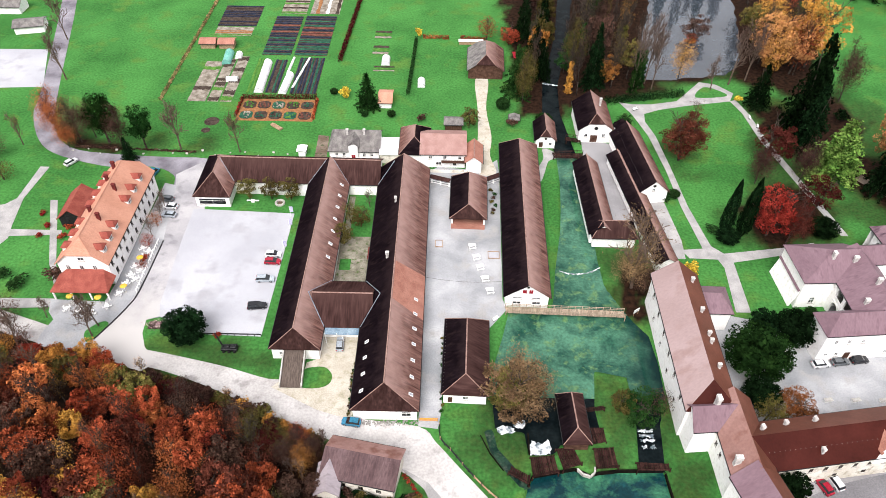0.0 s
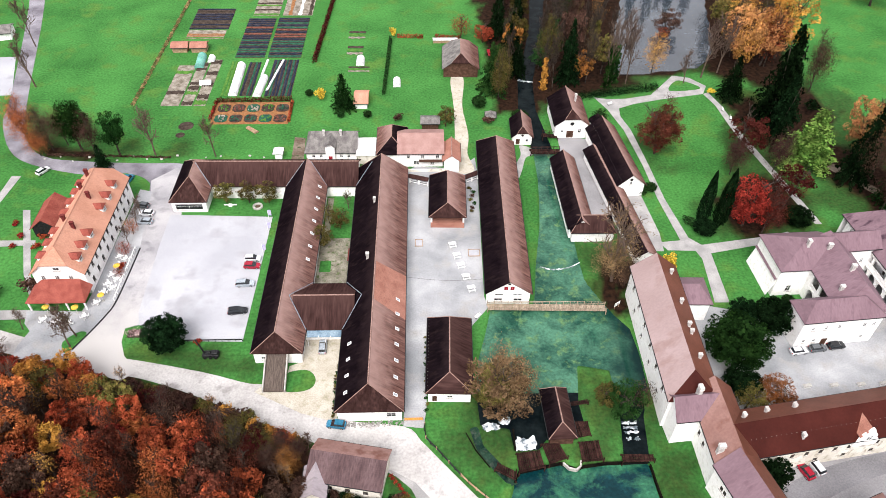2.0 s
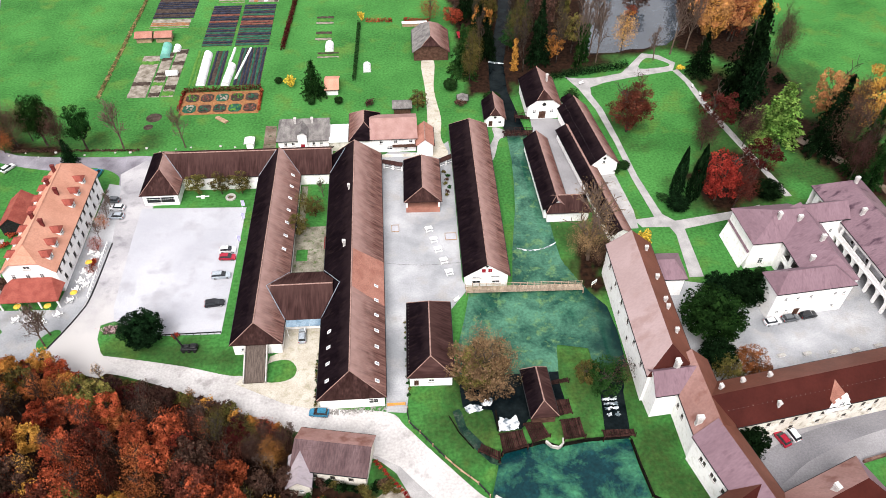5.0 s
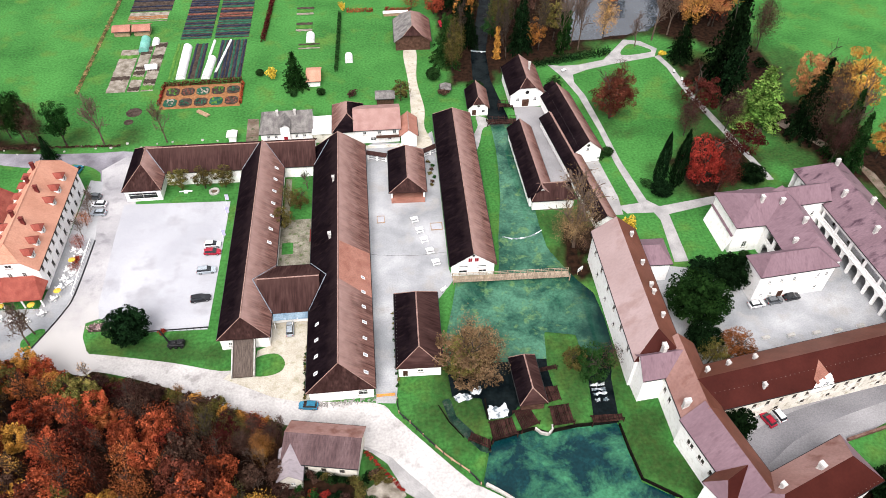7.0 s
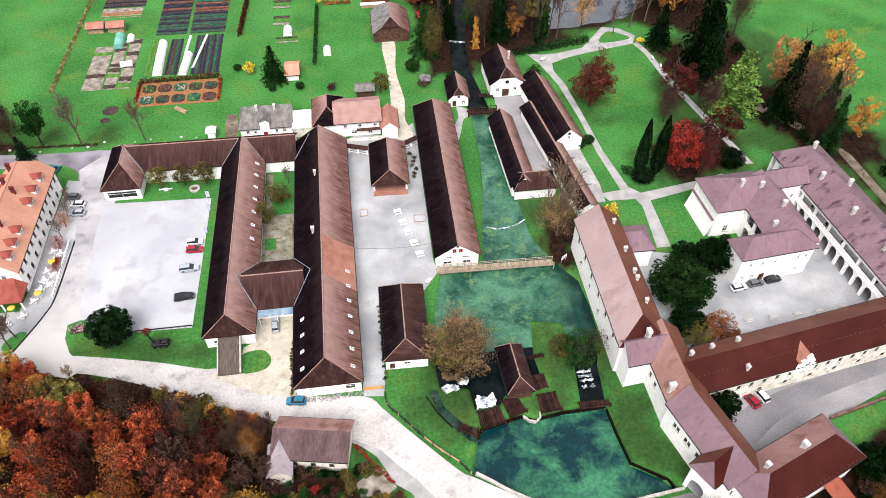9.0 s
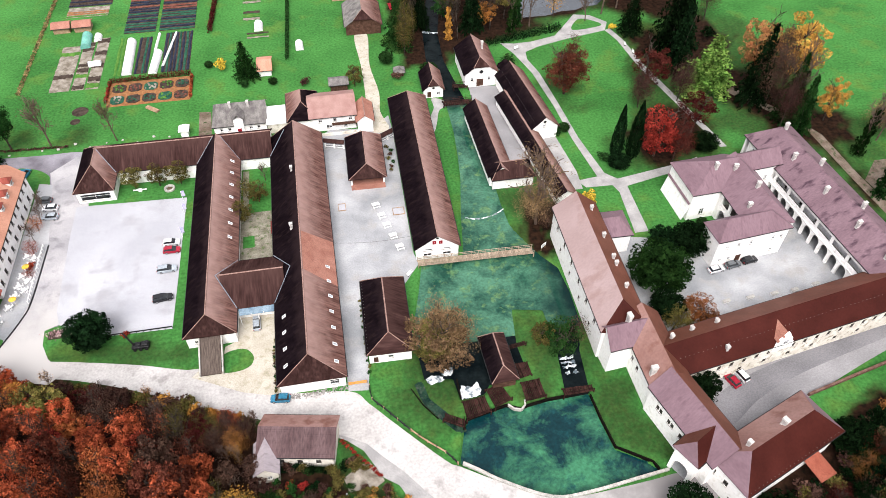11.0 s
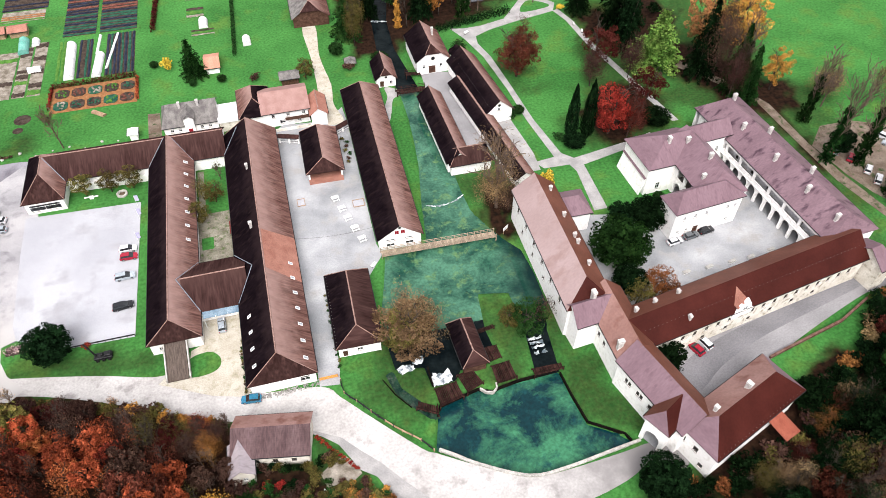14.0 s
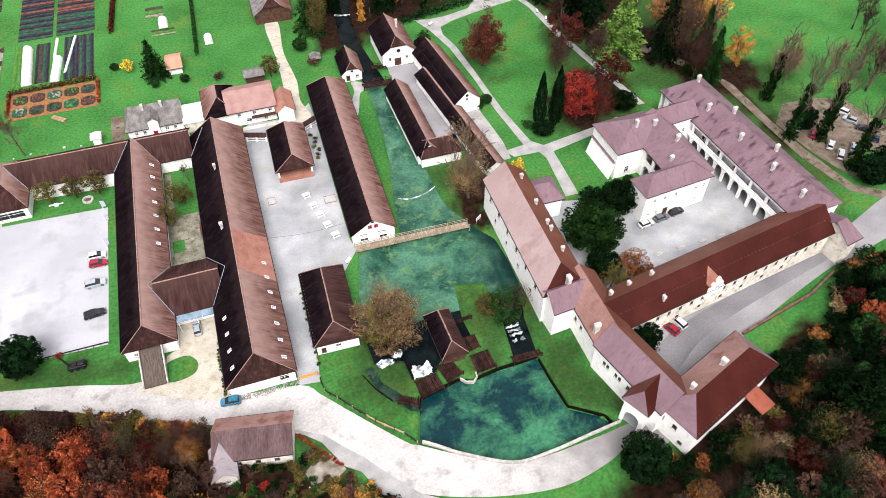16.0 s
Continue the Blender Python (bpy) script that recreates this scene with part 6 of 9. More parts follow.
for k, lf, x, y, h, r, wh in (
    ("conifer", "dark", 93.3, 37.8, 17.0, 8.2, "on the slope below the castle"), ("round", "dark", 89.8, 50.4, 7.5, 4.4, "on the slope below the castle"), ("haze", "rust", 89.6, 44.4, 6.0, 3.6, "on the slope below the castle"), ("haze", "tan", 76.0, 36.5, 6.0, 3.6, "on the slope below the castle"), ("haze", "olive", 72.0, 38.2, 5.4, 3.4, "on the slope below the castle"),
    ("haze", "olive", -31.6, 73.6, 7.0, 3.4, "on the wooded autumn slope"), ("haze", "brown", -28.6, 73.8, 6.5, 3.2, "on the wooded autumn slope"), ("haze", "brown", -30.4, 70.6, 7.0, 3.4, "on the wooded autumn slope"), ("haze", "brown", -25.4, 73.0, 5.6, 2.8, "on the wooded autumn slope"), ("haze", "rust", -27.0, 70.6, 6.4, 3.2, "on the wooded autumn slope"),
    ("lobed", "rust", 75.0, 82.0, 6.4, 3.0, "in the castle courtyard"), ("haze", "tan", 46.4, 122.0, 12.5, 6.4, "beside the mill stream"), ("haze", "brown", 49.4, 119.0, 8.0, 4.4, "beside the mill stream"),
):
    tree(k, lf, x, y, h, r, wh)

# ---- building details ----
def strip(name, a, b, width, material, parent_label, category="flashing", r=0.09):
    bm = bmesh.new()
    tube(bm, a, b, r, r, 4)
    ob = part(name, bm, material, None)
    return tagged(ob, parent_label, category, kind="structure")


ZINC = mat("pale_zinc", (0.16, 0.19, 0.23), (0.24, 0.27, 0.32), 1, 6, 0.5, bump=0.02, spec=0.3)
for n, (a, b) in enumerate((((-30.9, 110, 7.72), (-26.7, 102.8, 4.1)), ((-14.4, 110, 7.75), (-18.5, 102.8, 4.1)), ((-33.2, 160, 8.05), (-37.9, 154.0, 4.1)), ((-31.3, 160, 8.05), (-26.7, 154.0, 4.1)), ((-14.2, 160, 8.0), (-18.6, 153.9, 4.15)), ((-63.2, 159.8, 8.0), (-58.6, 154.3, 4.15)), ((-30.9, 110, 7.72), (-26.7, 117.2, 4.1)), ((-14.4, 110, 7.75), (-18.5, 117.2, 4.1)))):
    strip("trim_valley", a, b, 0.2, ZINC, "pale zinc valley flashing")


def child_box(parent, name, dims, material, label="", bevel=0.0):
    return part(name, boxed(*dims, bevel=bevel), material, parent, label)


def by_name(n):
    return bpy.data.objects[n]


# new tiles on the long barn's east slope
lb = by_name("long_barn")
bm = bmesh.new()
prism(bm, [(x, y, 10.2 - 6.2 * x / 7.1 + 0.05) for x, y in ((0.2, 25.5), (7.1, 24.2), (7.1, 38), (0.2, 37.4))], (0, 0, -0.04))
part("tile_patch", bm, TILEPATCH, lb, "newer salmon-coloured tiles")


def dormer(parent, x, y, zf, side, w, h, depth, roof_mat, wall_mat):
    """A gabled dormer that looks along local x (side 1) or against it; zf: its foot, x: its front."""
    m = pose(x, y, zf, 0, 0, 0 if side > 0 else 180)
    bm = bmesh.new()
    box(bm, -depth, -w / 2, -0.6, 0, w / 2, h)
    d = part("dormer", bm, wall_mat, parent)
    d.matrix_basis = m
    bm = bmesh.new()
    o, rr = 0.3, w * 0.42
    for s in (-1, 1):
        prism(bm, ((o, s * (w / 2 + o), h - 0.05), (-0.4, 0, h + rr), (-depth - 1.4, 0, h + rr), (-depth - 1.4, s * (w / 2 + o), h - 0.05)), (0, 0, -0.12))
    prism(bm, ((o, -w / 2 - o, h - 0.05), (o, w / 2 + o, h - 0.05), (-0.4, 0, h + rr)), (0, 0, -0.12))
    part("dormer_roof", bm, roof_mat, d)
    window(d, pose(0.03, 0, 0.25, 0, 0, 90), w * 0.62, h - 0.45)
    return d


hotel = by_name("hotel")
TILERED = mat("red_clay_tiles", (0.20, 0.050, 0.038), (0.27, 0.078, 0.06), 0.5, 5, 0.8)
DARKRED = mat("dark_red_render", (0.10, 0.02, 0.02), (0.15, 0.035, 0.03), 1, 6, 0.8)
for y in (121.5, 125.5, 129.7, 139.5, 144.1, 148.8):
    dormer(hotel, 4.9, y - 117.9, 8.1, 1, 2.0, 1.7, 2.2, TILERED, PLASTER)
for y in (122, 126.4, 130.5, 137.5, 141.6, 145.6, 149.2):
    dormer(hotel, -4.9, y - 117.9, 8.1, -1, 2.0, 1.7, 2.2, TILERED, PLASTER)
for x, y in ((1.6, 11.4), (1.6, 22.8), (-1.4, 14), (-1.6, 26.5), (-1.8, 32)):
    chimney(hotel, x, y, 11.6, 1.6, 0.8, 1.4, DARKRED)
for x in (2.8, 6.0, 9.2):
    window(hotel, pose(-6.5 + x, 0.47, 4.9), 1.0, 1.5)
window(hotel, pose(0.2, 0.47, 8.0), 1.5, 1.0)
bm = bmesh.new()
for p in (((-6.6, 0.6, 4.7), (-7.0, -5.2, 3.0), (6.9, -5.2, 3.0), (6.2, 0.6, 4.7)),):
    q = [(-4.2, 0.5, 5.1), (-6.9, -5.3, 3.0), (6.9, -5.3, 3.0), (4.4, 0.5, 5.1)]
    prism(bm, q, (0, 0, -0.15))
    prism(bm, [(-4.2, 0.5, 5.1), (-6.9, 0.5, 3.0), (-6.9, -5.3, 3.0)], (0, 0, -0.15))
    prism(bm, [(4.4, 0.5, 5.1), (6.9, -5.3, 3.0), (6.9, 0.5, 3.0)], (0, 0, -0.15))
part("porch_roof", bm, TILERED, hotel, "low red tiled porch roof")
for x in (-6.5, -2.2, 2.2, 6.4):
    child_box(hotel, "porch_post", (x - 0.15, -5.0, 0.07, x + 0.15, -4.7, 2.95), PLASTER)
gabled("hotel_annex", "dark glazed annex with red tiled gable roof", "house", (-98.2, 138.2), (-98.6, 149.6), 3.7, 3.2, 6.2, (0, 0), roof=(TILERED, TILERED), wall=IRON, caps=None)

# west range: covered ramp on its south side, glass lean-to on the connecting range
wr = by_name("west_range")
RAMP = mat("grey_boards", (0.065, 0.05, 0.042), (0.12, 0.095, 0.082), 1.0, 6, 0.9, stretch=(6, 0.6, 1))
bm = bmesh.new()
prism(bm, ((-2.3, 1.4, 3.6), (2.0, 1.4, 3.6), (2.0, -7.4, 0.5), (-2.3, -7.4, 0.5)), (0, 0, -0.25))
part("ramp_deck", bm, RAMP, wr, "grey boarded loading ramp")
for x in (-2.5, 2.2):
    bm = bmesh.new()
    prism(bm, ((x, 1.4, 4.2), (x + 0.28, 1.4, 4.2), (x + 0.28, -7.4, 1.0), (x, -7.4, 1.0)), (0, 0, -1.0))
    part("ramp_wall", bm, STONE, wr)
bm = bmesh.new()
prism(bm, ((-26.5 + 18.5, -1.6, 3.4), (0.05, -1.6, 3.4), (0.05, 0.4, 3.75), (-8.0, 0.4, 3.75)), (0, 0, -0.1))
gl = part("glass_lean_to", bm, mat("dusty_glass", (0.10, 0.16, 0.22), (0.22, 0.30, 0.36), 0.4, 4, 0.15, bump=0, spec=0.5), None)
gl.matrix_basis = pose(-18.5, 102.7, 0)
tagged(gl, "blue-grey glass lean-to roof over the yard", "canopy")
for i in range(4):
    b2 = part("glazing_bar", boxed(-8 + i * 2.66, -1.62, 3.36, -7.92 + i * 2.66, 0.4, 3.46), FRAMEWHITE, gl)
for i in range(3):
    part("canopy_post", boxed(-7.9 + i * 3.9, -1.5, 0.05, -7.76 + i * 3.9, -1.36, 3.3), FRAMEWHITE, gl)

# open shed: salmon plinth front
sh = by_name("open_shed")
child_box(sh, "front_parapet", (-4.5, 0.2, 0.05, 4.5, 0.55, 1.5), TILEPATCH, "salmon-painted front parapet")
child_box(sh, "front_floor", (-4.4, 0.6, 0.06, 4.4, 3.5, 1.2), TILEPATCH, "salmon-coloured raised floor")

# east barn gable: red shutters
eb = by_name("east_barn")
SHUTTER = mat("red_shutter", (0.20, 0.01, 0.02), (0.28, 0.02, 0.03), 2, 8, 0.6)
for x in (-0.75, 0.75):
    place("shutter", shared(("shutter",), lambda bm: (box(bm, -0.45, -0.09, 0, -0.02, -0.02, 1.1), box(bm, 0.02, -0.09, 0, 0.45, -0.02, 1.1)), SHUTTER), eb, pose(x, 0.5, 4.9))

# lower roofs round the north houses
ph = by_name("pink_house")
wf = thing("flat_roofed_shed", "low white-roofed shed beside the cottage", "shed", (-16.5, 169, 0))
child_box(wf, "roof", (-3.1, -0.2, 3.3, 3.0, 8.6, 3.55), FRAMEWHITE, "white sheet roof")
child_box(wf, "wall", (-2.8, 0.2, 0, 2.7, 8.2, 3.29), OLDPLASTER)
gh = by_name("grey_house")
part("dormer_gable", boxed(-6.0, 6.7, 0, -4.0, 9.3, 5.4), PLASTER, gh)
bm = bmesh.new()
for s in (-1, 1):
    prism(bm, ((-6.3, 8 + s * 1.7, 5.3), (-6.3, 8, 6.9), (-0.6, 8, 6.9), (-2.2, 8 + s * 1.7, 5.3)), (0, 0, -0.15))
part("dormer_roof", bm, SLATE, gh)
door(gh, pose(-6.03, 8, 0.05, 0, 0, -90), 1.1, 2.1, SHUTTER)
# pink house front: windows, balcony
bal = child_box(ph, "balcony", (-7.0, 0.4, 2.4, -5.82, 7.4, 2.55), WOOD, "dark wooden balcony")
part("balcony_rail", boxed(-7.0, 0.4, 2.56, -6.92, 7.4, 3.4), WOOD, bal)
child_box(ph, "garden_wall", (-8.4, -0.5, 0.02, -8.1, 13, 0.9), OLDPLASTER)

# round windows high in the mill gables
def oculus(parent, m, r):
    bm = bmesh.new()
    for k in range(16):
        a0, a1 = k / 16 * math.tau, (k + 1) / 16 * math.tau
        prism(bm, [(q * math.cos(a), -0.05, q * math.sin(a)) for q, a in ((r, a0), (r * 1.25, a0), (r * 1.25, a1), (r, a1))], (0, 0.06, 0))
    w_ = part("window", bm, STONE, parent)
    w_.matrix_basis = m
    bm = bmesh.new()
    prism(bm, [(r * math.cos(k / 16 * math.tau), -0.03, r * math.sin(k / 16 * math.tau)) for k in range(16)], (0, 0.03, 0))
    part("pane", bm, CARPANE, w_)


CARPANE = mat("dark_round_pane", (0.008, 0.009, 0.010), (0.014, 0.015, 0.017), 1, 4, 0.1, bump=0, spec=0.4)
oculus(by_name("gate_house_north"), pose(0.0, 0.46, 5.2), 0.55)
oculus(by_name("mill_hut"), pose(0.0, 0.46, 3.4), 0.35)
oculus(by_name("mill_long"), pose(0.0, 0.46, 6.0), 0.4)
oculus(by_name("east_barn"), pose(0.0, 0.46, 6.9), 0.3)

# arcades
def arcade(parent, m, L, z0, h, n, material, rise=0.4, pier=0.7, th=0.5, crown=0.5):
    """A wall with n round arches along local x."""
    bay = L / n
    for i in range(n):
        x0, x1 = i * bay, (i + 1) * bay
        r = (bay - pier) / 2
        c = (x0 + x1) / 2
        spring = h - crown - r
        pts = [(x0, 0), (c - r, 0), (c - r, spring)]
        pts += [(c - r * math.cos(math.pi * k / 8), spring + r * math.sin(math.pi * k / 8)) for k in range(1, 8)]
        pts += [(c + r, spring), (c + r, 0), (x1, 0), (x1, h), (x0, h)]
        bm = bmesh.new()
        prism(bm, [m @ Vector((x, 0, z0 + z)) for x, z in pts], m.to_3x3() @ Vector((0, th, 0)))
        part("arch", bm, material, parent)


def loggia(parent, m, L, storeys, n, material, depth, pier=0.7, crown=0.45, back=OLDPLASTER):
    """Open arched galleries over one another: arches, floors, parapets and the wall behind."""
    z = 0.05
    for k, h in enumerate(storeys):
        arcade(parent, m, L, z, h, n, material, pier=pier, crown=crown)
        if k:
            bm = bmesh.new()
            wall_panel(bm, L, 0.95, 0.2, [], m @ pose(0, 0.12, z))
            part("parapet", bm, material, parent)
        bm = bmesh.new()
        wall_panel(bm, L, h - 0.3, 0.3, [(L * (i + 0.5) / n, 0.0, 1.1, 2.1) for i in range(0, n, 2)], m @ pose(0, depth, z))
        part("back_wall", bm, back, parent)
        bm = bmesh.new()
        box(bm, 0, 0.51, z + h - 0.28, L, depth + 0.3, z + h - 0.02, m)
        part("gallery_floor", bm, back, parent)
        z += h


per = by_name("palace_east_range")
# Dark back-wall colour stands for the shade inside the arches.
ARCADEWALL = mat("shaded_arcade_plaster", (0.10, 0.09, 0.085), (0.17, 0.155, 0.145), 0.6, 4, 0.9)
GALLERY = mat("grey_gallery_boards", (0.50, 0.50, 0.52), (0.62, 0.62, 0.64), 0.6, 4, 0.9)
m_arc = pose(0.5 - EAST_HW, 51.5, 0, 0, 0, -90)
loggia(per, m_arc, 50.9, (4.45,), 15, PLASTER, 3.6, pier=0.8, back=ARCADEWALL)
bm = bmesh.new()
wall_panel(bm, 50.9, 4.5, 0.4, [(2.2 + 5.8 * i + 2.1, 1.05, 5.1, 2.0) for i in range(8)], m_arc @ pose(0, 0.03, 4.5))
part("gallery_front", bm, PLASTER, per)
bm = bmesh.new()
wall_panel(bm, 50.9, 4.4, 0.3, [(3.0 + 6.4 * i, 0.1, 1.0, 2.1) for i in range(8)], m_arc @ pose(0, 1.7, 4.5))
part("back_wall", bm, GALLERY, per)
for i in range(16):
    part("vent", boxed(0.4 - EAST_HW, 2.4 + 3.1 * i, 8.4, 0.52 - EAST_HW, 2.7 + 3.1 * i, 8.65), IRON, per)
child_box(per, "cornice", (0.25 - EAST_HW, 0.6, 4.4, 0.49 - EAST_HW, 51.5, 4.56), PLASTER)
pw = by_name("palace_west")
bm = bmesh.new()
prism(bm, ((-6.1, 0.45, 5.2), (5.6, 0.45, 5.2), (5.6, -0.7, 0.05), (-6.1, -0.7, 0.05)), (0, 0.35, -0.02))
part("buttress", bm, PLASTER, pw, "sloping white buttress")
bm = bmesh.new()
prism(bm, ((-6.2, 0.48, 5.6), (5.7, 0.48, 5.6), (5.7, 0.1, 5.25), (-6.2, 0.1, 5.25)), (0, 0, -0.1))
part("buttress_cap", bm, TINMAUVE, pw)
pm = by_name("palace_middle")
bm = bmesh.new()
wall_panel(bm, 21.4, 9.0, 0.45, [(12.7, 0.0, 7.4, 8.9)], pose(-5.6, 21.9, 0, 0, 0, -90))
part("wall", bm, PLASTER, pm)
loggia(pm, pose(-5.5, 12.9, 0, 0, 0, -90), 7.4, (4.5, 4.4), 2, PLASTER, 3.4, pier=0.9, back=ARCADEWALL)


def castle_arch():
    gb_ = by_name("castle_gate_block")
    arcade(gb_, pose(-2.4 + 0.7, 0.48, 0), 3.4, 0.0, 4.6, 1, PLASTER, pier=0.2, crown=0.1)


castle_arch()

# gate range: baroque gable dormer, dormer hatches
gr = by_name("castle_gate_range")
bm = bmesh.new()
prism(bm, [(5.35, 24.0, 5.6), (5.35, 29.2, 5.6), (5.35, 29.2, 7.4), (5.35, 28.4, 7.9), (5.35, 28.1, 9.2), (5.35, 27.3, 10.0), (5.35, 26.9, 11.0), (5.35, 26.6, 11.3), (5.35, 26.3, 11.0), (5.35, 25.9, 10.0), (5.35, 25.1, 9.2), (5.35, 24.8, 7.9), (5.35, 24.0, 7.4)], (-0.55, 0, 0))
part("gable", bm, PLASTER, gr, "white curved baroque gable with stained edges")
bm = bmesh.new()
for s in (-1, 1):
    prism(bm, ((5.2, 26.6 + s * 1.9, 8.6), (5.2, 26.6, 10.9), (0.9, 26.6, 10.9), (1.6, 26.6 + s * 1.9, 8.6)), (0, 0, -0.12))
part("gable_roof", bm, TILEPATCH, gr, "old salmon tiles behind the gable")
window(gr, pose(5.38, 26.6, 7.6, 0, 0, 90), 1.2, 1.5)
bm = bmesh.new()
tube(bm, (5.1, 26.6, 11.2), (5.1, 26.6, 12.4), 0.05, 0.04, 5)
part("finial", bm, IRON, gr)
for x, y, h in ((-2.8, 9, 1.4), (-2.8, 15, 1.4), (3.4, 13.5, 1.5), (-2.0, 3.6, 1.8)):
    chimney(gr, x, y, 12 - 4.5 * abs(x) / 5.3, h * 0.6, 0.7, 1.3)
bm = bmesh.new()
for i in range(56):
    x = 2.6
    box(bm, x - 0.05, 3 + i * 1.04, 9.78, x + 0.05, 3.1 + i * 1.04, 9.9)
tagged(part("snow_guards", bm, SLATE, gr), kind="stuff")
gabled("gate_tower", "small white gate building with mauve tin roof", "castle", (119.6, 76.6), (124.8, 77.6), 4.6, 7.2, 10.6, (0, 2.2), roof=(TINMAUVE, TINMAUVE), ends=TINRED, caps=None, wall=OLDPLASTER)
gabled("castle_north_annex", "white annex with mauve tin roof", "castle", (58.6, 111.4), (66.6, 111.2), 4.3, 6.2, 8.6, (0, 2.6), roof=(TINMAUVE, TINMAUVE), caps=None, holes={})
rs = thing("tool_shed", "open shed with bright orange-red sheet roof", "shed", (80.9, 46.3, 0), 18)
bm = bmesh.new()
prism(bm, ((-2.0, -2.4, 2.8), (2.0, -2.4, 2.8), (2.0, 2.6, 3.5), (-2.0, 2.6, 3.5)), (0, 0, -0.1))
part("roof", bm, mat("orange_sheet", (0.22, 0.062, 0.040), (0.28, 0.09, 0.06), 0.6, 5, 0.6), rs)
for x in (-1.8, 1.7):
    for y in (-2.2, 2.3):
        part("post", boxed(x, y, 0, x + 0.12, y + 0.12, 2.7), WOOD, rs)

# turret
tu = thing("turret", "small eight-sided turret with dark tiled cap", "turret", (54.2, 185.4, 0))
bm = bmesh.new()
bmesh.ops.create_cone(bm, cap_ends=True, segments=8, radius1=2.1, radius2=2.1, depth=4, matrix=pose(0, 0, 2))
part("wall", bm, PLASTER, tu)
bm = bmesh.new()
bmesh.ops.create_cone(bm, cap_ends=True, segments=8, radius1=2.7, radius2=0.1, depth=2.6, matrix=pose(0, 0, 5.3))
part("roof", bm, TILEDARK, tu)

# ---- waterside ----
def deck(name, label, corners, z, planks, rails=(), wood_mat=WOOD, drop=1.4):
    """A timber deck over four corners, boards across its first side, posts below, rails along chosen edges."""
    c = [Vector((x, y, 0)) for x, y in corners]
    cen = sum(c, Vector()) / 4
    d = thing(name, label, "deck", (cen.x, cen.y, 0))
    for i in range(planks):
        a, b = (i + 0.06) / planks, (i + 0.94) / planks
        q = [c[0].lerp(c[1], a), c[0].lerp(c[1], b), c[3].lerp(c[2], b), c[3].lerp(c[2], a)]
        bm = bmesh.new()
        prism(bm, [v - cen + Vector((0, 0, z)) for v in q], (0, 0, -0.08))
        part("plank", bm, wood_mat, d)
    for p in c:
        bm = bmesh.new()
        tube(bm, p - cen + Vector((0, 0, z - drop)), p - cen + Vector((0, 0, z - 0.09)), 0.14, 0.14, 6)
        part("deck_post", bm, wood_mat, d)
    for i, j in rails:
        a, b = c[i] - cen, c[j] - cen
        n = max(2, int((b - a).length / 1.6) + 1)
        for k in range(n):
            q = a.lerp(b, k / (n - 1))
            bm = bmesh.new()
            box(bm, q.x - 0.06, q.y - 0.06, z, q.x + 0.06, q.y + 0.06, z + 1.05)
            part("rail_post", bm, wood_mat, d)
        for hz in (0.45, 0.95):
            bm = bmesh.new()
            tube(bm, a + Vector((0, 0, z + hz)), b + Vector((0, 0, z + hz)), 0.07, 0.07, 4)
            part("rail", bm, wood_mat, d)
    return d


BRIDGEWOOD = mat("pale_weathered_planks", (0.24, 0.185, 0.135), (0.36, 0.29, 0.22), 1.0, 8, 0.85, vary=0.2)
DECKWOOD = mat("red_brown_planks", (0.012, 0.006, 0.005), (0.040, 0.018, 0.015), 1.0, 8, 0.8, vary=0.45)
deck("footbridge", "long weathered timber footbridge over the pond", [(15, 112.9), (43.2, 112.1), (43.2, 110.1), (15, 110.9)], 0.7, 70, ((0, 1), (3, 2)), BRIDGEWOOD)
deck("footbridge", "short timber footbridge over the mill stream", [(32.4, 175.2), (41.4, 175), (41.2, 172.4), (32.4, 172.6)], 0.8, 24, ((0, 1), (3, 2)), DECKWOOD)
deck("sluice_deck", "dark sluice deck over the mill race", [(37.2, 183.4), (41.6, 182.4), (41.6, 180.6), (37.2, 181.4)], 0.9, 12, ((0, 1),), DECKWOOD)
for label, cs, n, rl in (
    ("red-brown sluice deck beside the pond", [(18.0, 73.2), (22.8, 73.8), (23.4, 70.0), (18.2, 68.9)], 14, ((3, 2),)),
    ("red-brown sluice deck with railing", [(23.3, 75.2), (26.8, 75.8), (28.2, 71.9), (24.4, 70.6)], 11, ((3, 2),)),
    ("red-brown sluice deck over the outflow", [(30.9, 75.5), (35.0, 75.8), (35.3, 71.3), (30.9, 71.0)], 12, ((3, 2),)),
    ("narrow sluice deck below the cascade", [(39.0, 72.6), (45.4, 72.4), (45.4, 70.9), (39.0, 70.8)], 18, ((3, 2),)),
    ("low sluice deck at the brook", [(14.2, 71.2), (17.6, 69.2), (17.4, 67.2), (13.4, 69.6)], 9, ((3, 2), (1, 2))),
    ("grey plank deck beside the sluice hut", [(30.2, 80.2), (33.6, 80.3), (33.8, 77.0), (30.8, 76.4)], 10, ()),
    ("narrow plank walk behind the sluice hut", [(29.8, 84.9), (34.4, 85.6), (34.5, 84.6), (29.8, 83.9)], 12, ((3, 2),)),
):
    deck("sluice_deck", label, cs, 0.45, n, rl, DECKWOOD)


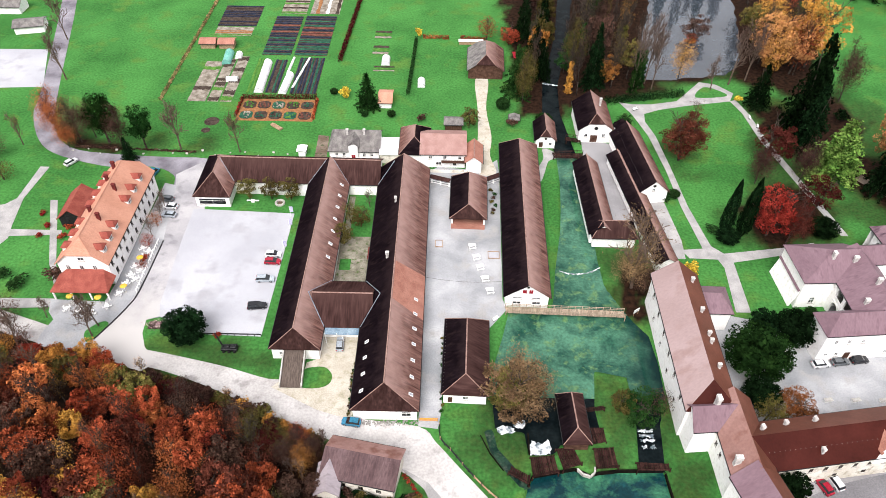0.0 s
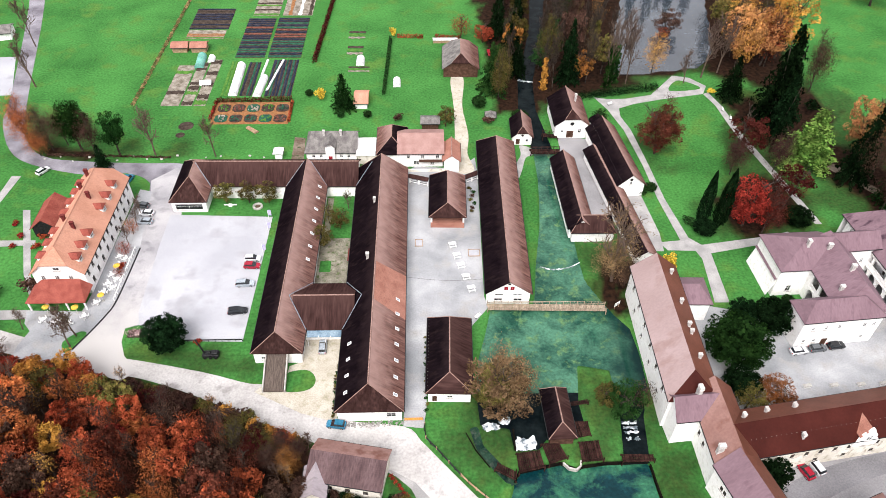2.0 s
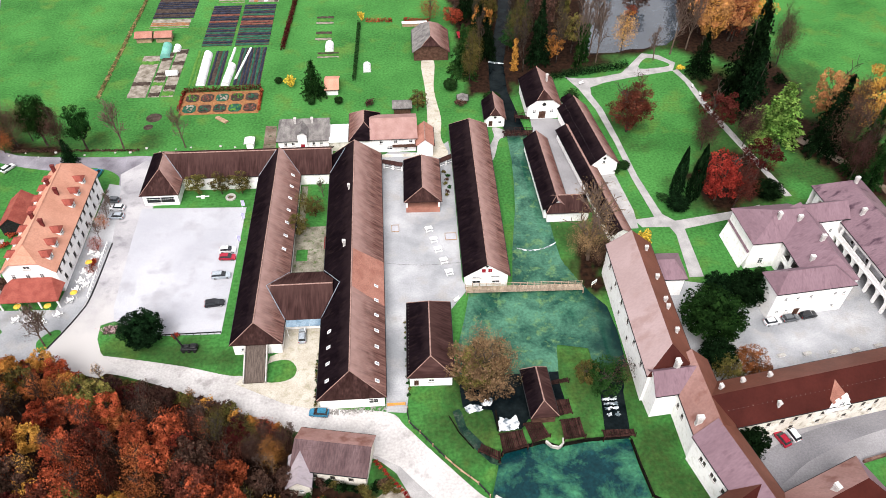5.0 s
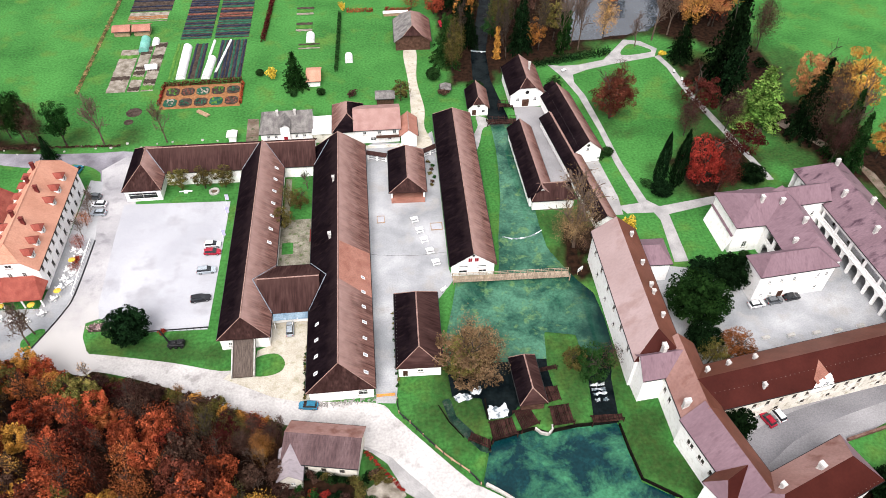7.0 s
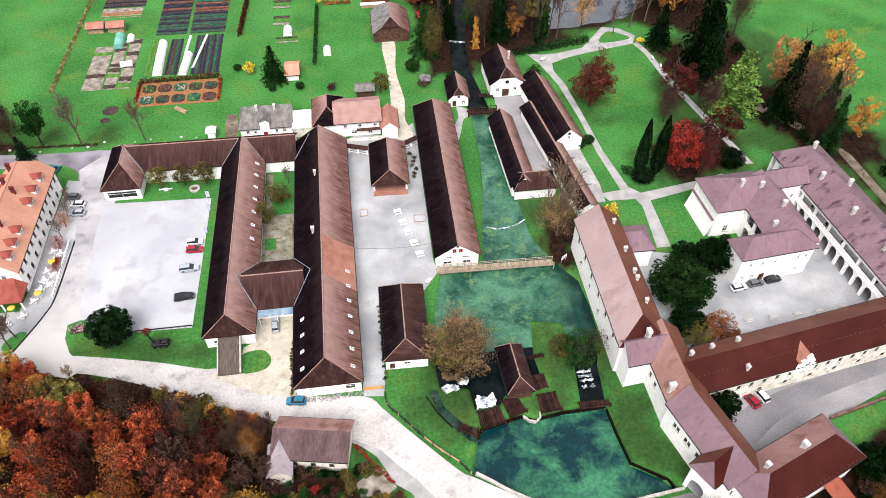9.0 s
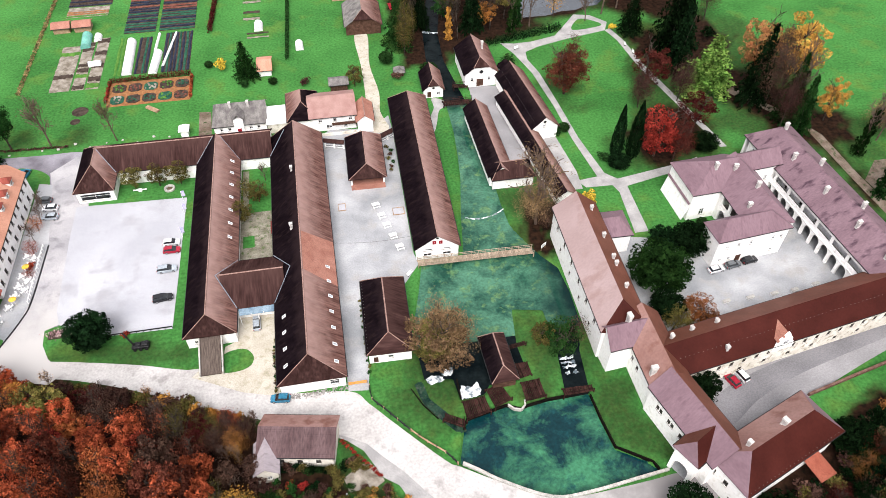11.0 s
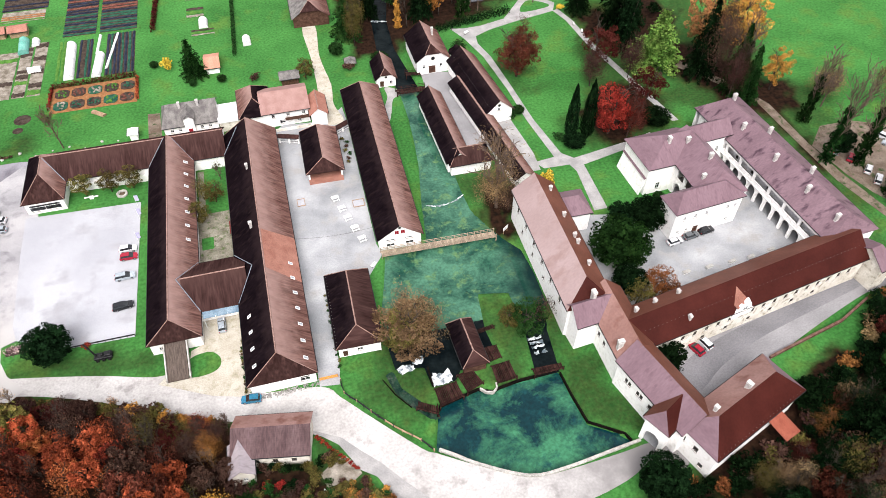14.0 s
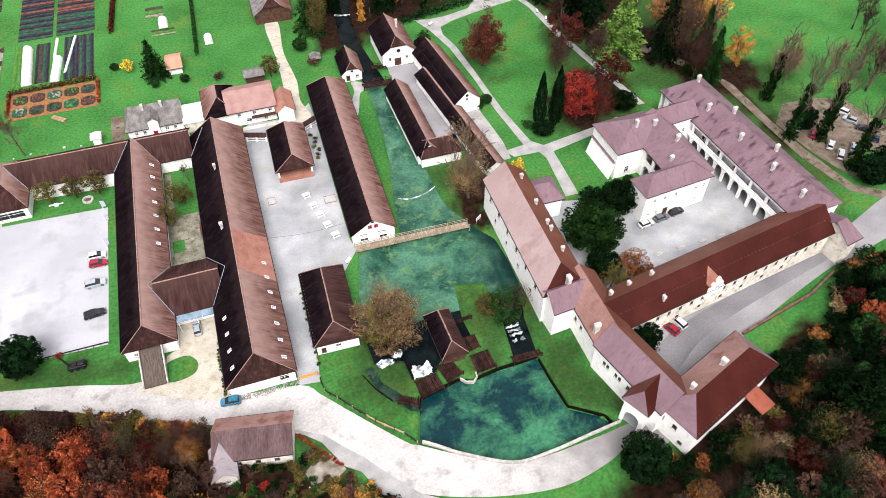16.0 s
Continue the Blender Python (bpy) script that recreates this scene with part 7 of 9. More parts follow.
def foam_patch(pts, z, label):
    bm = bmesh.new()
    rng = random.Random(int(pts[0][0] * 10))
    cx, cy = sum(p[0] for p in pts) / len(pts), sum(p[1] for p in pts) / len(pts)
    outer = curve_pts(pts, True, 5)
    c = bm.verts.new((cx, cy, z + 0.12))
    ring = [bm.verts.new((x + rng.uniform(-0.3, 0.3), y + rng.uniform(-0.25, 0.25), z)) for x, y in outer]
    for i in range(len(ring)):
        bm.faces.new((c, ring[i], ring[(i + 1) % len(ring)]))
    ob = part("white_water", bm, FOAM, None)
    tagged(ob, label, "white water", kind="structure")


foam_patch([(18.5, 77.4), (20.4, 76.9), (22.2, 77.8), (22.5, 74.9), (20.2, 74.3), (18.3, 74.5)], -0.42, "white foaming water below the weir")
foam_patch([(11.7, 80.1), (13.2, 80.5), (14.6, 80.2), (15.2, 79.0), (13.0, 78.5), (11.9, 78.7)], 0.06, "white foaming water at the sluice")
foam_patch([(15.0, 80.9), (17.4, 82.2), (17.0, 80.4)], -0.45, "white foaming water at the sluice")
for y, w_ in ((80.4, 1.3), (79.2, 1.6), (78.2, 1.2), (76.6, 0.9)):
    for s in (-0.9, 0.7):
        foam_patch([(42.6 + s - w_ / 2, y), (42.6 + s + w_ / 2, y + 0.25), (42.7 + s + w_ / 3, y - 0.4), (42.5 + s - w_ / 3, y - 0.35)], -0.45, "white water of the cascade")
def weir_y(x):
    return 125.2 + 0.06 * (x - 33.6) ** 2


for x in np.arange(29.5, 39.5, 1.4):
    foam_patch([(x, weir_y(x) + 0.12), (x + 1.0, weir_y(x + 1.0) + 0.1), (x + 0.9, weir_y(x + 0.9) - 0.08), (x + 0.1, weir_y(x + 0.1) - 0.1)], -0.5, "white crest of a low weir")
foam_patch([(33, 217.5), (36, 217), (39, 215.6), (36, 215.8), (33.4, 216.4)], -0.45, "white crest of a low weir")


def wall_line(name, pts, h, t, material, label, z=0.0, block=2.2):
    """A low wall along a line, each block a part of its own."""
    top = thing(name, label, "wall", (pts[0][0], pts[0][1], 0), kind="structure")
    o = Vector((pts[0][0], pts[0][1], 0))
    for (ax, ay), (bx, by) in zip(pts, pts[1:]):
        a, b = Vector((ax, ay, 0)) - o, Vector((bx, by, 0)) - o
        n = max(1, int((b - a).length / block))
        u = (b - a).normalized()
        s = Vector((-u.y, u.x, 0)) * t / 2
        for i in range(n):
            p, q = a.lerp(b, i / n) + u * 0.01, a.lerp(b, (i + 1) / n) - u * 0.01
            bm = bmesh.new()
            prism(bm, [p - s + Vector((0, 0, z + h)), q - s + Vector((0, 0, z + h)), q + s + Vector((0, 0, z + h)), p + s + Vector((0, 0, z + h))], (0, 0, -h - 0.6))
            part("stone", bm, material, top)
    return top


# Timber edging blackened to hold the banks' shade in its colour.
SOILEDGE = mat("shade_black_timber", (0.003, 0.0025, 0.002), (0.009, 0.007, 0.005), 1, 6, 0.9)
wall_line("wall_pond", curve_pts([(15.6, 60.2), (18.4, 58.2), (22.4, 55.2), (30.7, 50.7), (38, 50.4), (48, 51.4), (54, 52)], False, 4), 0.45, 0.55, STONE, "low pale stone wall round the pond")
# Bank edging kept black so that it draws the bank's shadow line.
wall_line("wall_bank", [(52.6, 52.6), (51.9, 54.3), (48.2, 56.9), (45.8, 58.5), (45.0, 65.1), (44.6, 70.6)], 0.3, 0.26, SOILEDGE, "low dark pond bank edging, shadow line in its colour", z=-0.4)
# Added wall standing in for the shaded band below the decks.
wall_line("wall_shore", [(17.1, 67.2), (18.2, 69.5), (26.8, 71.3), (29.6, 69.9), (31.2, 70.5), (35.7, 71.1), (44.4, 71.3)], 1.4, 0.22, SOILEDGE, "black shore edging for the shaded band under the decks", z=-1.44)
wall_line("kerb", curve_pts([(-73.3, 134), (-73.8, 116.4), (-75, 111), (-77.2, 105.6), (-79.4, 101)], False, 4), 0.16, 0.3, IRON, "dark kerb round the hotel terrace", z=0.06)
wall_line("wall_brook", [(8.2, 78.2), (10.0, 74.2), (12.6, 70.4)], 0.3, 0.16, SOILEDGE, "low dark timber edge along the brook", z=-0.1)
wall_line("wall_pier", [(27.2, 71.2), (28.2, 70.0), (29.6, 69.6), (30.6, 70.4), (30.8, 71.6)], 0.22, 0.35, STONE, "pale stone edge of a small bank in the pond", z=-0.08, block=0.7)
wall_line("wall_race", [(18.0, 79.0), (18.0, 74.3)], 0.8, 0.3, SOILEDGE, "dark timber side of the mill race", z=-0.7)
wall_line("wall_drive", [(88.8, 62.2), (100, 64.6), (109.5, 66.6), (119, 70.6)], 0.8, 0.5, mat("brown_stone", (0.10, 0.05, 0.04), (0.16, 0.10, 0.08), 1, 6, 0.9), "low brown stone wall beside the drive")
wall_line("wall_court", [(-58.4, 154.2), (-38, 153.6)], 2.2, 0.3, PLASTER, "white courtyard wall under the eaves", block=6)

# roadside fence with timber rails
fence = thing("fence", "timber roadside fence with dark posts", "fence", (0, 0, 0))
fp = curve_pts([(-0.2, 80.3), (0.0, 77.1), (2.1, 74.6), (4.5, 71.5), (6.8, 68.7), (9.6, 65.7), (12.7, 62.9), (14.6, 60.2)], False, 2)
gold = range(9, 13)
for i, (x, y) in enumerate(fp):
    part("post", boxed(x - 0.11, y - 0.11, 0, x + 0.11, y + 0.11, 1.0), PALEWOOD if i % 2 == 0 else IRON, fence)
    if i:
        for hz in (0.4, 0.8):
            bm = bmesh.new()
            tube(bm, (*fp[i - 1], hz), (x, y, hz), 0.09, 0.09, 5)
            part("rail", bm, PALEWOOD if i in gold else IRON, fence)
gate = thing("barrier", "orange timber barrier across the yard entrance", "barrier", (-2.5, 81.3, 0))
ORANGE = mat("orange_paint", (0.55, 0.24, 0.05), (0.65, 0.30, 0.08), 1, 6, 0.6)
part("rail", boxed(-2.0, -0.08, 0.85, 2.0, 0.08, 1.1), ORANGE, gate)
part("rail", boxed(-2.0, -0.08, 0.35, 2.0, 0.08, 0.55), ORANGE, gate)
for x in (-2.0, 1.85):
    part("post", boxed(x, -0.1, 0, x + 0.15, 0.1, 1.2), PALEWOOD, gate)
pf = thing("fence", "dark low fence on the edge of the car park", "fence", (-55.4, 102.9, 0))
for i in range(10):
    part("post", boxed(i * 1.53, -0.06, 0, i * 1.53 + 0.1, 0.06, 0.9), IRON, pf)
part("rail", boxed(0, -0.05, 0.55, 13.9, 0.05, 0.85), IRON, pf)

# roofed yard walls between the barns
def roofed_wall(a, b, h, label):
    L = math.hypot(b[0] - a[0], b[1] - a[1])
    wl = thing("yard_wall", label, "wall", (a[0], a[1], 0), math.degrees(math.atan2(b[1] - a[1], b[0] - a[0])))
    for k in range(3):
        part("post", boxed(k * (L - 0.4) / 2, -0.2, 0, k * (L - 0.4) / 2 + 0.4, 0.2, h), PLASTER, wl)
    for z in (0.3, 1.0, 1.7):
        part("rail", boxed(0.4, -0.06, z, L - 0.4, 0.06, z + 0.14), FRAMEWHITE, wl)
    bm = bmesh.new()
    for s_ in (-1, 1):
        prism(bm, ((-0.2, s_ * 0.9, h), (L + 0.2, s_ * 0.9, h), (L + 0.2, 0, h + 0.7), (-0.2, 0, h + 0.7)), (0, 0, -0.12))
    part("roof", bm, TILEMID, wl)


roofed_wall((-4.0, 160.4), (1.4, 158.6), 2.4, "white yard gate with a small tiled roof")
roofed_wall((11.8, 159.6), (16, 162), 2.4, "white yard gate with a small tiled roof")
# plants and stones beside the open shed
for i in range(7):
    tree("bush", ("olive", "brown", "green")[i % 3], 13.0 + 0.5 * (i % 3), 147 + i * 1.7, 1.1, 0.8, "beside the barn wall")

# awning and plants of the inner court
aw = thing("awning", "dark red awning on the barn's court wall", "awning", (-18.1, 128.6, 0))
bm = bmesh.new()
prism(bm, ((-1.2, -2.2, 2.2), (0, -2.2, 2.8), (0, 2.2, 2.8), (-1.2, 2.2, 2.2)), (0, 0, -0.05))
part("canvas", bm, DARKRED, aw)
for y in (-2.1, 2.05):
    part("arm", boxed(-1.15, y, 2.1, -0.05, y + 0.05, 2.16), IRON, aw)
for i in range(9):
    tree("bush", ("tan", "olive", "amber", "green")[i % 4], -27 + 0.95 * i, 118.4 + 0.4 * (i % 2), 0.9, 0.7, "along the foot of the court wall")

# ---- vehicles ----
PAINTS = {n: mat(n + "_car_paint", c, tuple(v * 1.15 for v in c), 0.5, 3, 0.25, metal=0.2, bump=0, spec=0.5) for n, c in (("white", (0.62, 0.63, 0.65)), ("silver", (0.34, 0.38, 0.42)), ("black", (0.012, 0.013, 0.016)), ("red", (0.30, 0.012, 0.03)), ("blue", (0.03, 0.16, 0.26)), ("grey", (0.10, 0.11, 0.12)), ("navy", (0.02, 0.03, 0.08)))}
TYRE = mat("tyre_rubber", (0.012, 0.012, 0.012), (0.02, 0.02, 0.02), 3, 9, 0.9)
RIM = mat("wheel_rim", (0.35, 0.35, 0.36), (0.45, 0.45, 0.46), 2, 6, 0.4, metal=0.8, bump=0)
CARGLASS = mat("car_glass", (0.01, 0.013, 0.016), (0.02, 0.024, 0.028), 1, 3, 0.05, bump=0, spec=0.6)
LAMPGLASS = mat("headlight_glass", (0.5, 0.5, 0.5), (0.6, 0.6, 0.6), 2, 4, 0.2, bump=0, spec=0.5)
TAIL = mat("tail_light", (0.25, 0.01, 0.01), (0.3, 0.015, 0.015), 2, 4, 0.3, bump=0)


def loft(bm, rings):
    """Skins a row of closed rings of equal length, with ends."""
    vs = [[bm.verts.new(Vector(p)) for p in r] for r in rings]
    n = len(rings[0])
    for a, b in zip(vs, vs[1:]):
        for i in range(n):
            bm.faces.new((a[i], a[(i + 1) % n], b[(i + 1) % n], b[i]))
    bm.faces.new(vs[0][::-1])
    bm.faces.new(vs[-1])


def car(paint, x, y, rz, label, form="hatch", z=0.06, group="parked cars"):
    """A car heading along its local y; hatch, estate or van."""
    L, Wd, H = {"hatch": (4.1, 1.72, 1.46), "estate": (4.6, 1.78, 1.5), "van": (4.8, 1.85, 1.9)}[form]
    ob = thing("car", label, "car", (x, y, z), rz, group)
    hw, hl = Wd / 2, L / 2

    def body(bm):
        rings = []
        for fy, zl, zu, k in ((-1, 0.42, 0.72, 0.86), (-0.96, 0.26, 0.88, 0.95), (-0.6, 0.22, 0.95, 1), (0.2, 0.22, 0.93, 1), (0.62, 0.22, 0.86, 0.99), (0.93, 0.26, 0.72, 0.92), (1, 0.4, 0.6, 0.8)):
            w_ = hw * k
            rings.append([(-w_, fy * hl, zl), (w_, fy * hl, zl), (w_, fy * hl, zu - 0.12), (w_ * 0.93, fy * hl, zu), (-w_ * 0.93, fy * hl, zu), (-w_, fy * hl, zu - 0.12)])
        loft(bm, rings)
    rear = {"hatch": -0.86, "estate": -0.95, "van": -0.97}[form]

    def cabin(bm):
        rings = []
        for fy, zt, k in ((rear, 0.93, 0.88), (rear + 0.1, H - 0.06, 0.76), (-0.1, H, 0.78), (0.14 if form != "van" else 0.3, H - 0.05, 0.76), (0.5 if form != "van" else 0.62, 0.9, 0.86)):
            w_ = hw * k
            rings.append([(-hw * 0.9, fy * hl, 0.88), (hw * 0.9, fy * hl, 0.88), (w_, fy * hl, zt), (-w_, fy * hl, zt)])
        loft(bm, rings)

    def roof(bm):
        rings = [[(-hw * 0.74, fy * hl, H - 0.07), (hw * 0.74, fy * hl, H - 0.07), (hw * 0.68, fy * hl, H + 0.035), (-hw * 0.68, fy * hl, H + 0.035)] for fy in (rear + 0.12, -0.1, 0.12 if form != "van" else 0.28)]
        loft(bm, rings)
    b = place("body", shared(("body", form), body, PAINTS["white"]), ob, Matrix())
    b.material_slots[0].link = "OBJECT"
    b.material_slots[0].material = PAINTS[paint]
    place("window_band", shared(("window_band", form), cabin, CARGLASS), ob, Matrix())
    r = place("roof", shared(("roof", form), roof, PAINTS["white"]), ob, Matrix())
    r.material_slots[0].link = "OBJECT"
    r.material_slots[0].material = PAINTS[paint]
    wheel = shared(("wheel",), lambda bm: tube(bm, (-0.1, 0, 0), (0.1, 0, 0), 0.32, 0.32, 12), TYRE)
    rim = shared(("rim",), lambda bm: tube(bm, (-0.115, 0, 0), (0.115, 0, 0), 0.2, 0.2, 10), RIM)
    for sx in (-1, 1):
        for fy in (-0.6, 0.62):
            w_ = place("wheel", wheel, ob, pose(sx * (hw - 0.08), fy * hl, 0.32))
            place("rim", rim, w_, Matrix())
        place("headlight", shared(("headlight",), lambda bm: box(bm, -0.2, -0.06, -0.08, 0.2, 0.05, 0.08), LAMPGLASS), ob, pose(sx * hw * 0.62, hl * 0.95, 0.62))
        place("tail_light", shared(("tail_light",), lambda bm: box(bm, -0.12, -0.05, -0.14, 0.12, 0.05, 0.14), TAIL), ob, pose(sx * hw * 0.76, -hl * 0.975, 0.74))
    return ob


for p, x, y, rz, lb_, f in (
    ("black", -44.2, 111.7, -83, "dark car with a pale roof in the gravel car park", "estate"),
    ("silver", -44.0, 120.6, -88, "silver estate car in the gravel car park", "estate"),
    ("red", -43.3, 126.7, -92, "bright red hatchback in the gravel car park", "hatch"),
    ("white", -43.6, 129.3, -90, "white hatchback in the gravel car park", "hatch"),
    ("silver", -23.1, 100.6, 2, "silver hatchback in the side yard", "hatch"),
    ("white", -110, 166.2, -32, "white car parked beside the lane", "hatch"),
    ("blue", -84.4, 161.8, -14, "blue van parked behind the hotel", "van"),
    ("grey", -77.2, 150.4, 80, "grey car parked beside the hotel", "hatch"),
    ("white", -75.2, 147.2, 84, "white car parked beside the hotel", "hatch"),
    ("silver", -74.6, 143.8, 84, "silver car parked beside the hotel", "hatch"),
    ("red", 74.6, 68.2, 20, "red hatchback beside the castle gate range", "hatch"),
    ("white", 77.0, 69.4, 18, "white car with dark windows beside the castle", "estate"),
    ("black", 94.0, 99.0, -82, "dark car against the palace wall", "hatch"),
    ("grey", 89.4, 98.3, -82, "grey car against the palace wall", "hatch"),
    ("white", 84.8, 97.6, -82, "white car against the palace wall", "hatch"),
    ("white", 159.8, 119.6, 30, "white car on the rough car park", "estate"), ("silver", 159.6, 115.4, 35, "silver car on the rough car park", "hatch"), ("black", 160.5, 111.0, 40, "dark car on the rough car park", "hatch"), ("navy", 159.6, 107.0, 40, "dark blue car on the rough car park", "estate"), ("white", 147.3, 108.0, -50, "white car on the rough car park", "hatch"), ("white", 147.4, 104.0, -46, "white car with dark windows on the rough car park", "estate"), ("silver", 152.6, 105.2, -46, "silver car under the trees", "hatch"), ("red", 145.8, 113.4, -50, "red car on the rough car park", "hatch"), ("silver", 144.0, 117, -48, "silver car beside the ivy tree", "hatch"),
    ("blue", -18.4, 80.4, 82, "turquoise blue hatchback on the white road", "hatch"),
):
    car(p, x, y, rz, lb_, f)

# tracked loader with a raised boom
ld = thing("loader", "black loader with a raised boom on the grass", "machine", (-47.8, 98.9, 0.02), -90)
part("chassis", boxed(-0.8, -1.8, 0.3, 0.8, 1.8, 1.0, bevel=0.1), IRON, ld)
part("engine_cover", boxed(-0.6, 0.3, 1.0, 0.6, 1.7, 1.5, bevel=0.12), IRON, ld)
part("seat", boxed(-0.3, -0.4, 1.0, 0.3, 0.1, 1.45, bevel=0.06), IRON, ld)
for sx in (-0.95, 0.95):
    for y in (-1.2, 0, 1.2):
        place("wheel", shared(("wheel",), lambda bm: None, TYRE), ld, pose(sx, y, 0.34))
bm = bmesh.new()
tube(bm, (0, -1.3, 0.9), (-0.6, -2.6, 5.0), 0.24, 0.18, 6)
part("boom", bm, IRON, ld)

# ---- courtyard furniture ----
def table_set(x, y, rz, label, group, material=FRAMEWHITE, benches=True):
    """A garden table with two benches, or four chairs."""
    t = thing("picnic_table" if benches else "garden_table", label, "table", (x, y, 0.08), rz, group)
    part("tabletop", boxed(-0.95, -0.45, 0.7, 0.95, 0.45, 0.78, bevel=0.02), material, t)
    for sx in (-0.75, 0.75):
        for sy in (-0.3, 0.3):
            part("leg", boxed(sx - 0.05, sy - 0.05, 0, sx + 0.05, sy + 0.05, 0.7), material, t)
    if benches:
        for sy in (-0.85, 0.85):
            b = part("bench_seat", boxed(-0.95, sy - 0.16, 0.4, 0.95, sy + 0.16, 0.46), material, t)
            for sx in (-0.75, 0.75):
                part("bench_leg", boxed(sx - 0.05, sy - 0.14, 0, sx + 0.05, sy + 0.14, 0.4), material, b)
    return t


for x, y in ((7.4, 133.8), (8.4, 129.8), (9.3, 126.2), (10.4, 122.2), (11.5, 118.2)):
    table_set(x, y, 12, "white picnic table with benches on the courtyard", "picnic tables in the courtyard")


def garden_chair(parent_m, group):
    c = new("garden_chair")
    c.matrix_basis = parent_m
    tagged(c, "white plastic garden chair on the terrace", "chair", group)
    place("seat", shared(("gseat",), lambda bm: box(bm, -0.24, -0.24, 0.4, 0.24, 0.24, 0.45), FRAMEWHITE), c, Matrix())
    place("backrest", shared(("gback",), lambda bm: box(bm, -0.24, 0.2, 0.46, 0.24, 0.26, 0.92), FRAMEWHITE), c, Matrix())
    for sx in (-0.2, 0.2):
        for sy in (-0.2, 0.2):
            place("leg", shared(("gleg",), lambda bm: box(bm, -0.025, -0.025, 0, 0.025, 0.025, 0.4), FRAMEWHITE), c, pose(sx, sy, 0))


def terrace_group(x, y, rz):
    t = thing("terrace_table", "square white terrace table with a folded white parasol", "table", (x, y, 0.08), rz, "tables on the terrace")
    part("tabletop", boxed(-0.5, -0.5, 0.7, 0.5, 0.5, 0.76, bevel=0.02), FRAMEWHITE, t)
    for s in ((-0.4, -0.4), (0.4, -0.4), (-0.4, 0.4), (0.4, 0.4)):
        place("leg", shared(("tleg",), lambda bm: box(bm, -0.03, -0.03, 0, 0.03, 0.03, 0.7), FRAMEWHITE), t, pose(*s, 0))
    for k in range(4):
        garden_chair(pose(x, y, 0.08, 0, 0, rz + 90 * k) @ pose(0, 0.78, 0), "chairs on the terrace")


for i, (x, y) in enumerate(((-77.6, 118.2), (-77.4, 121.0), (-77.3, 124.0), (-75.8, 119.6), (-75.6, 122.6), (-76.8, 127.2), (-75.6, 129.6), (-77.4, 130.5), (-78.2, 114.8), (-88.8, 109.6), (-85.6, 109.0), (-82.4, 108.4), (-79.6, 110.6))):
    terrace_group(x, y, 17 * i)


def parasol(x, y, leaf, label):
    p = thing("parasol", label, "parasol", (x, y, 0.08))
    bm = bmesh.new()
    tube(bm, (0, 0, 0), (0, 0, 2.5), 0.04, 0.03, 6)
    part("pole", bm, FRAMEWHITE, p)
    bm = bmesh.new()
    bmesh.ops.create_cone(bm, cap_ends=False, segments=10, radius1=0.85, radius2=0.06, depth=0.45, matrix=pose(0, 0, 2.35))
    part("canopy", bm, leaf, p)
    part("base", boxed(-0.25, -0.25, 0, 0.25, 0.25, 0.1), STONE, p)


YELLOW = mat("yellow_cloth", (0.55, 0.34, 0.04), (0.65, 0.42, 0.07), 1, 6, 0.8)
for x, y in ((-77.0, 115.8), (-76.2, 125.6), (-88.6, 112.2), (-81.8, 112.0)):
    parasol(x, y, YELLOW, "yellow parasol on the hotel terrace")
# terrace balustrade
bl = thing("balustrade", "white balustrade along the terrace edge", "balustrade", (-74.3, 115.6, 0))
for i in range(16):
    part("baluster", boxed(-0.06, i * 1.2, 0.05, 0.06, i * 1.2 + 0.12, 0.95), FRAMEWHITE, bl)
for a, b in ((0, 8.6), (9.8, 18.2)):
    part("rail", boxed(-0.1, a, 0.96, 0.1, b, 1.06), FRAMEWHITE, bl)
# planted beds on the courtyard
for x, y, w_, d_ in ((12.9, 131, 3.0, 2.6), (-1.3, 134.9, 2.0, 2.6)):
    bd = thing("flower_bed", "square stone-edged bed with bare gravel", "flower bed", (x, y, 0.04))
    part("gravel", boxed(-w_ / 2 + 0.15, -d_ / 2 + 0.15, 0, w_ / 2 - 0.15, d_ / 2 - 0.15, 0.1), GRAVEL, bd)
    for q in ((-w_ / 2, -d_ / 2, w_ / 2, -d_ / 2 + 0.14), (-w_ / 2, d_ / 2 - 0.14, w_ / 2, d_ / 2), (-w_ / 2, -d_ / 2 + 0.14, -w_ / 2 + 0.14, d_ / 2 - 0.14), (w_ / 2 - 0.14, -d_ / 2 + 0.14, w_ / 2, d_ / 2 - 0.14)):
        part("edging", boxed(q[0], q[1], 0, q[2], q[3], 0.2), PALEWOOD, bd)


def bench(x, y, rz, label, material):
    b = thing("bench", label, "bench", (x, y, 0.06), rz)
    for i in range(3):
        part("seat_slat", boxed(-0.9, -0.24 + i * 0.17, 0.42, 0.9, -0.1 + i * 0.17, 0.47), material, b)
    for i in range(2):
        part("back_slat", boxed(-0.9, 0.3, 0.55 + i * 0.2, 0.9, 0.35, 0.7 + i * 0.2), material, b)
    for sx in (-0.75, 0.7):
        part("leg", boxed(sx, -0.24, 0, sx + 0.07, 0.36, 0.41), IRON, b)


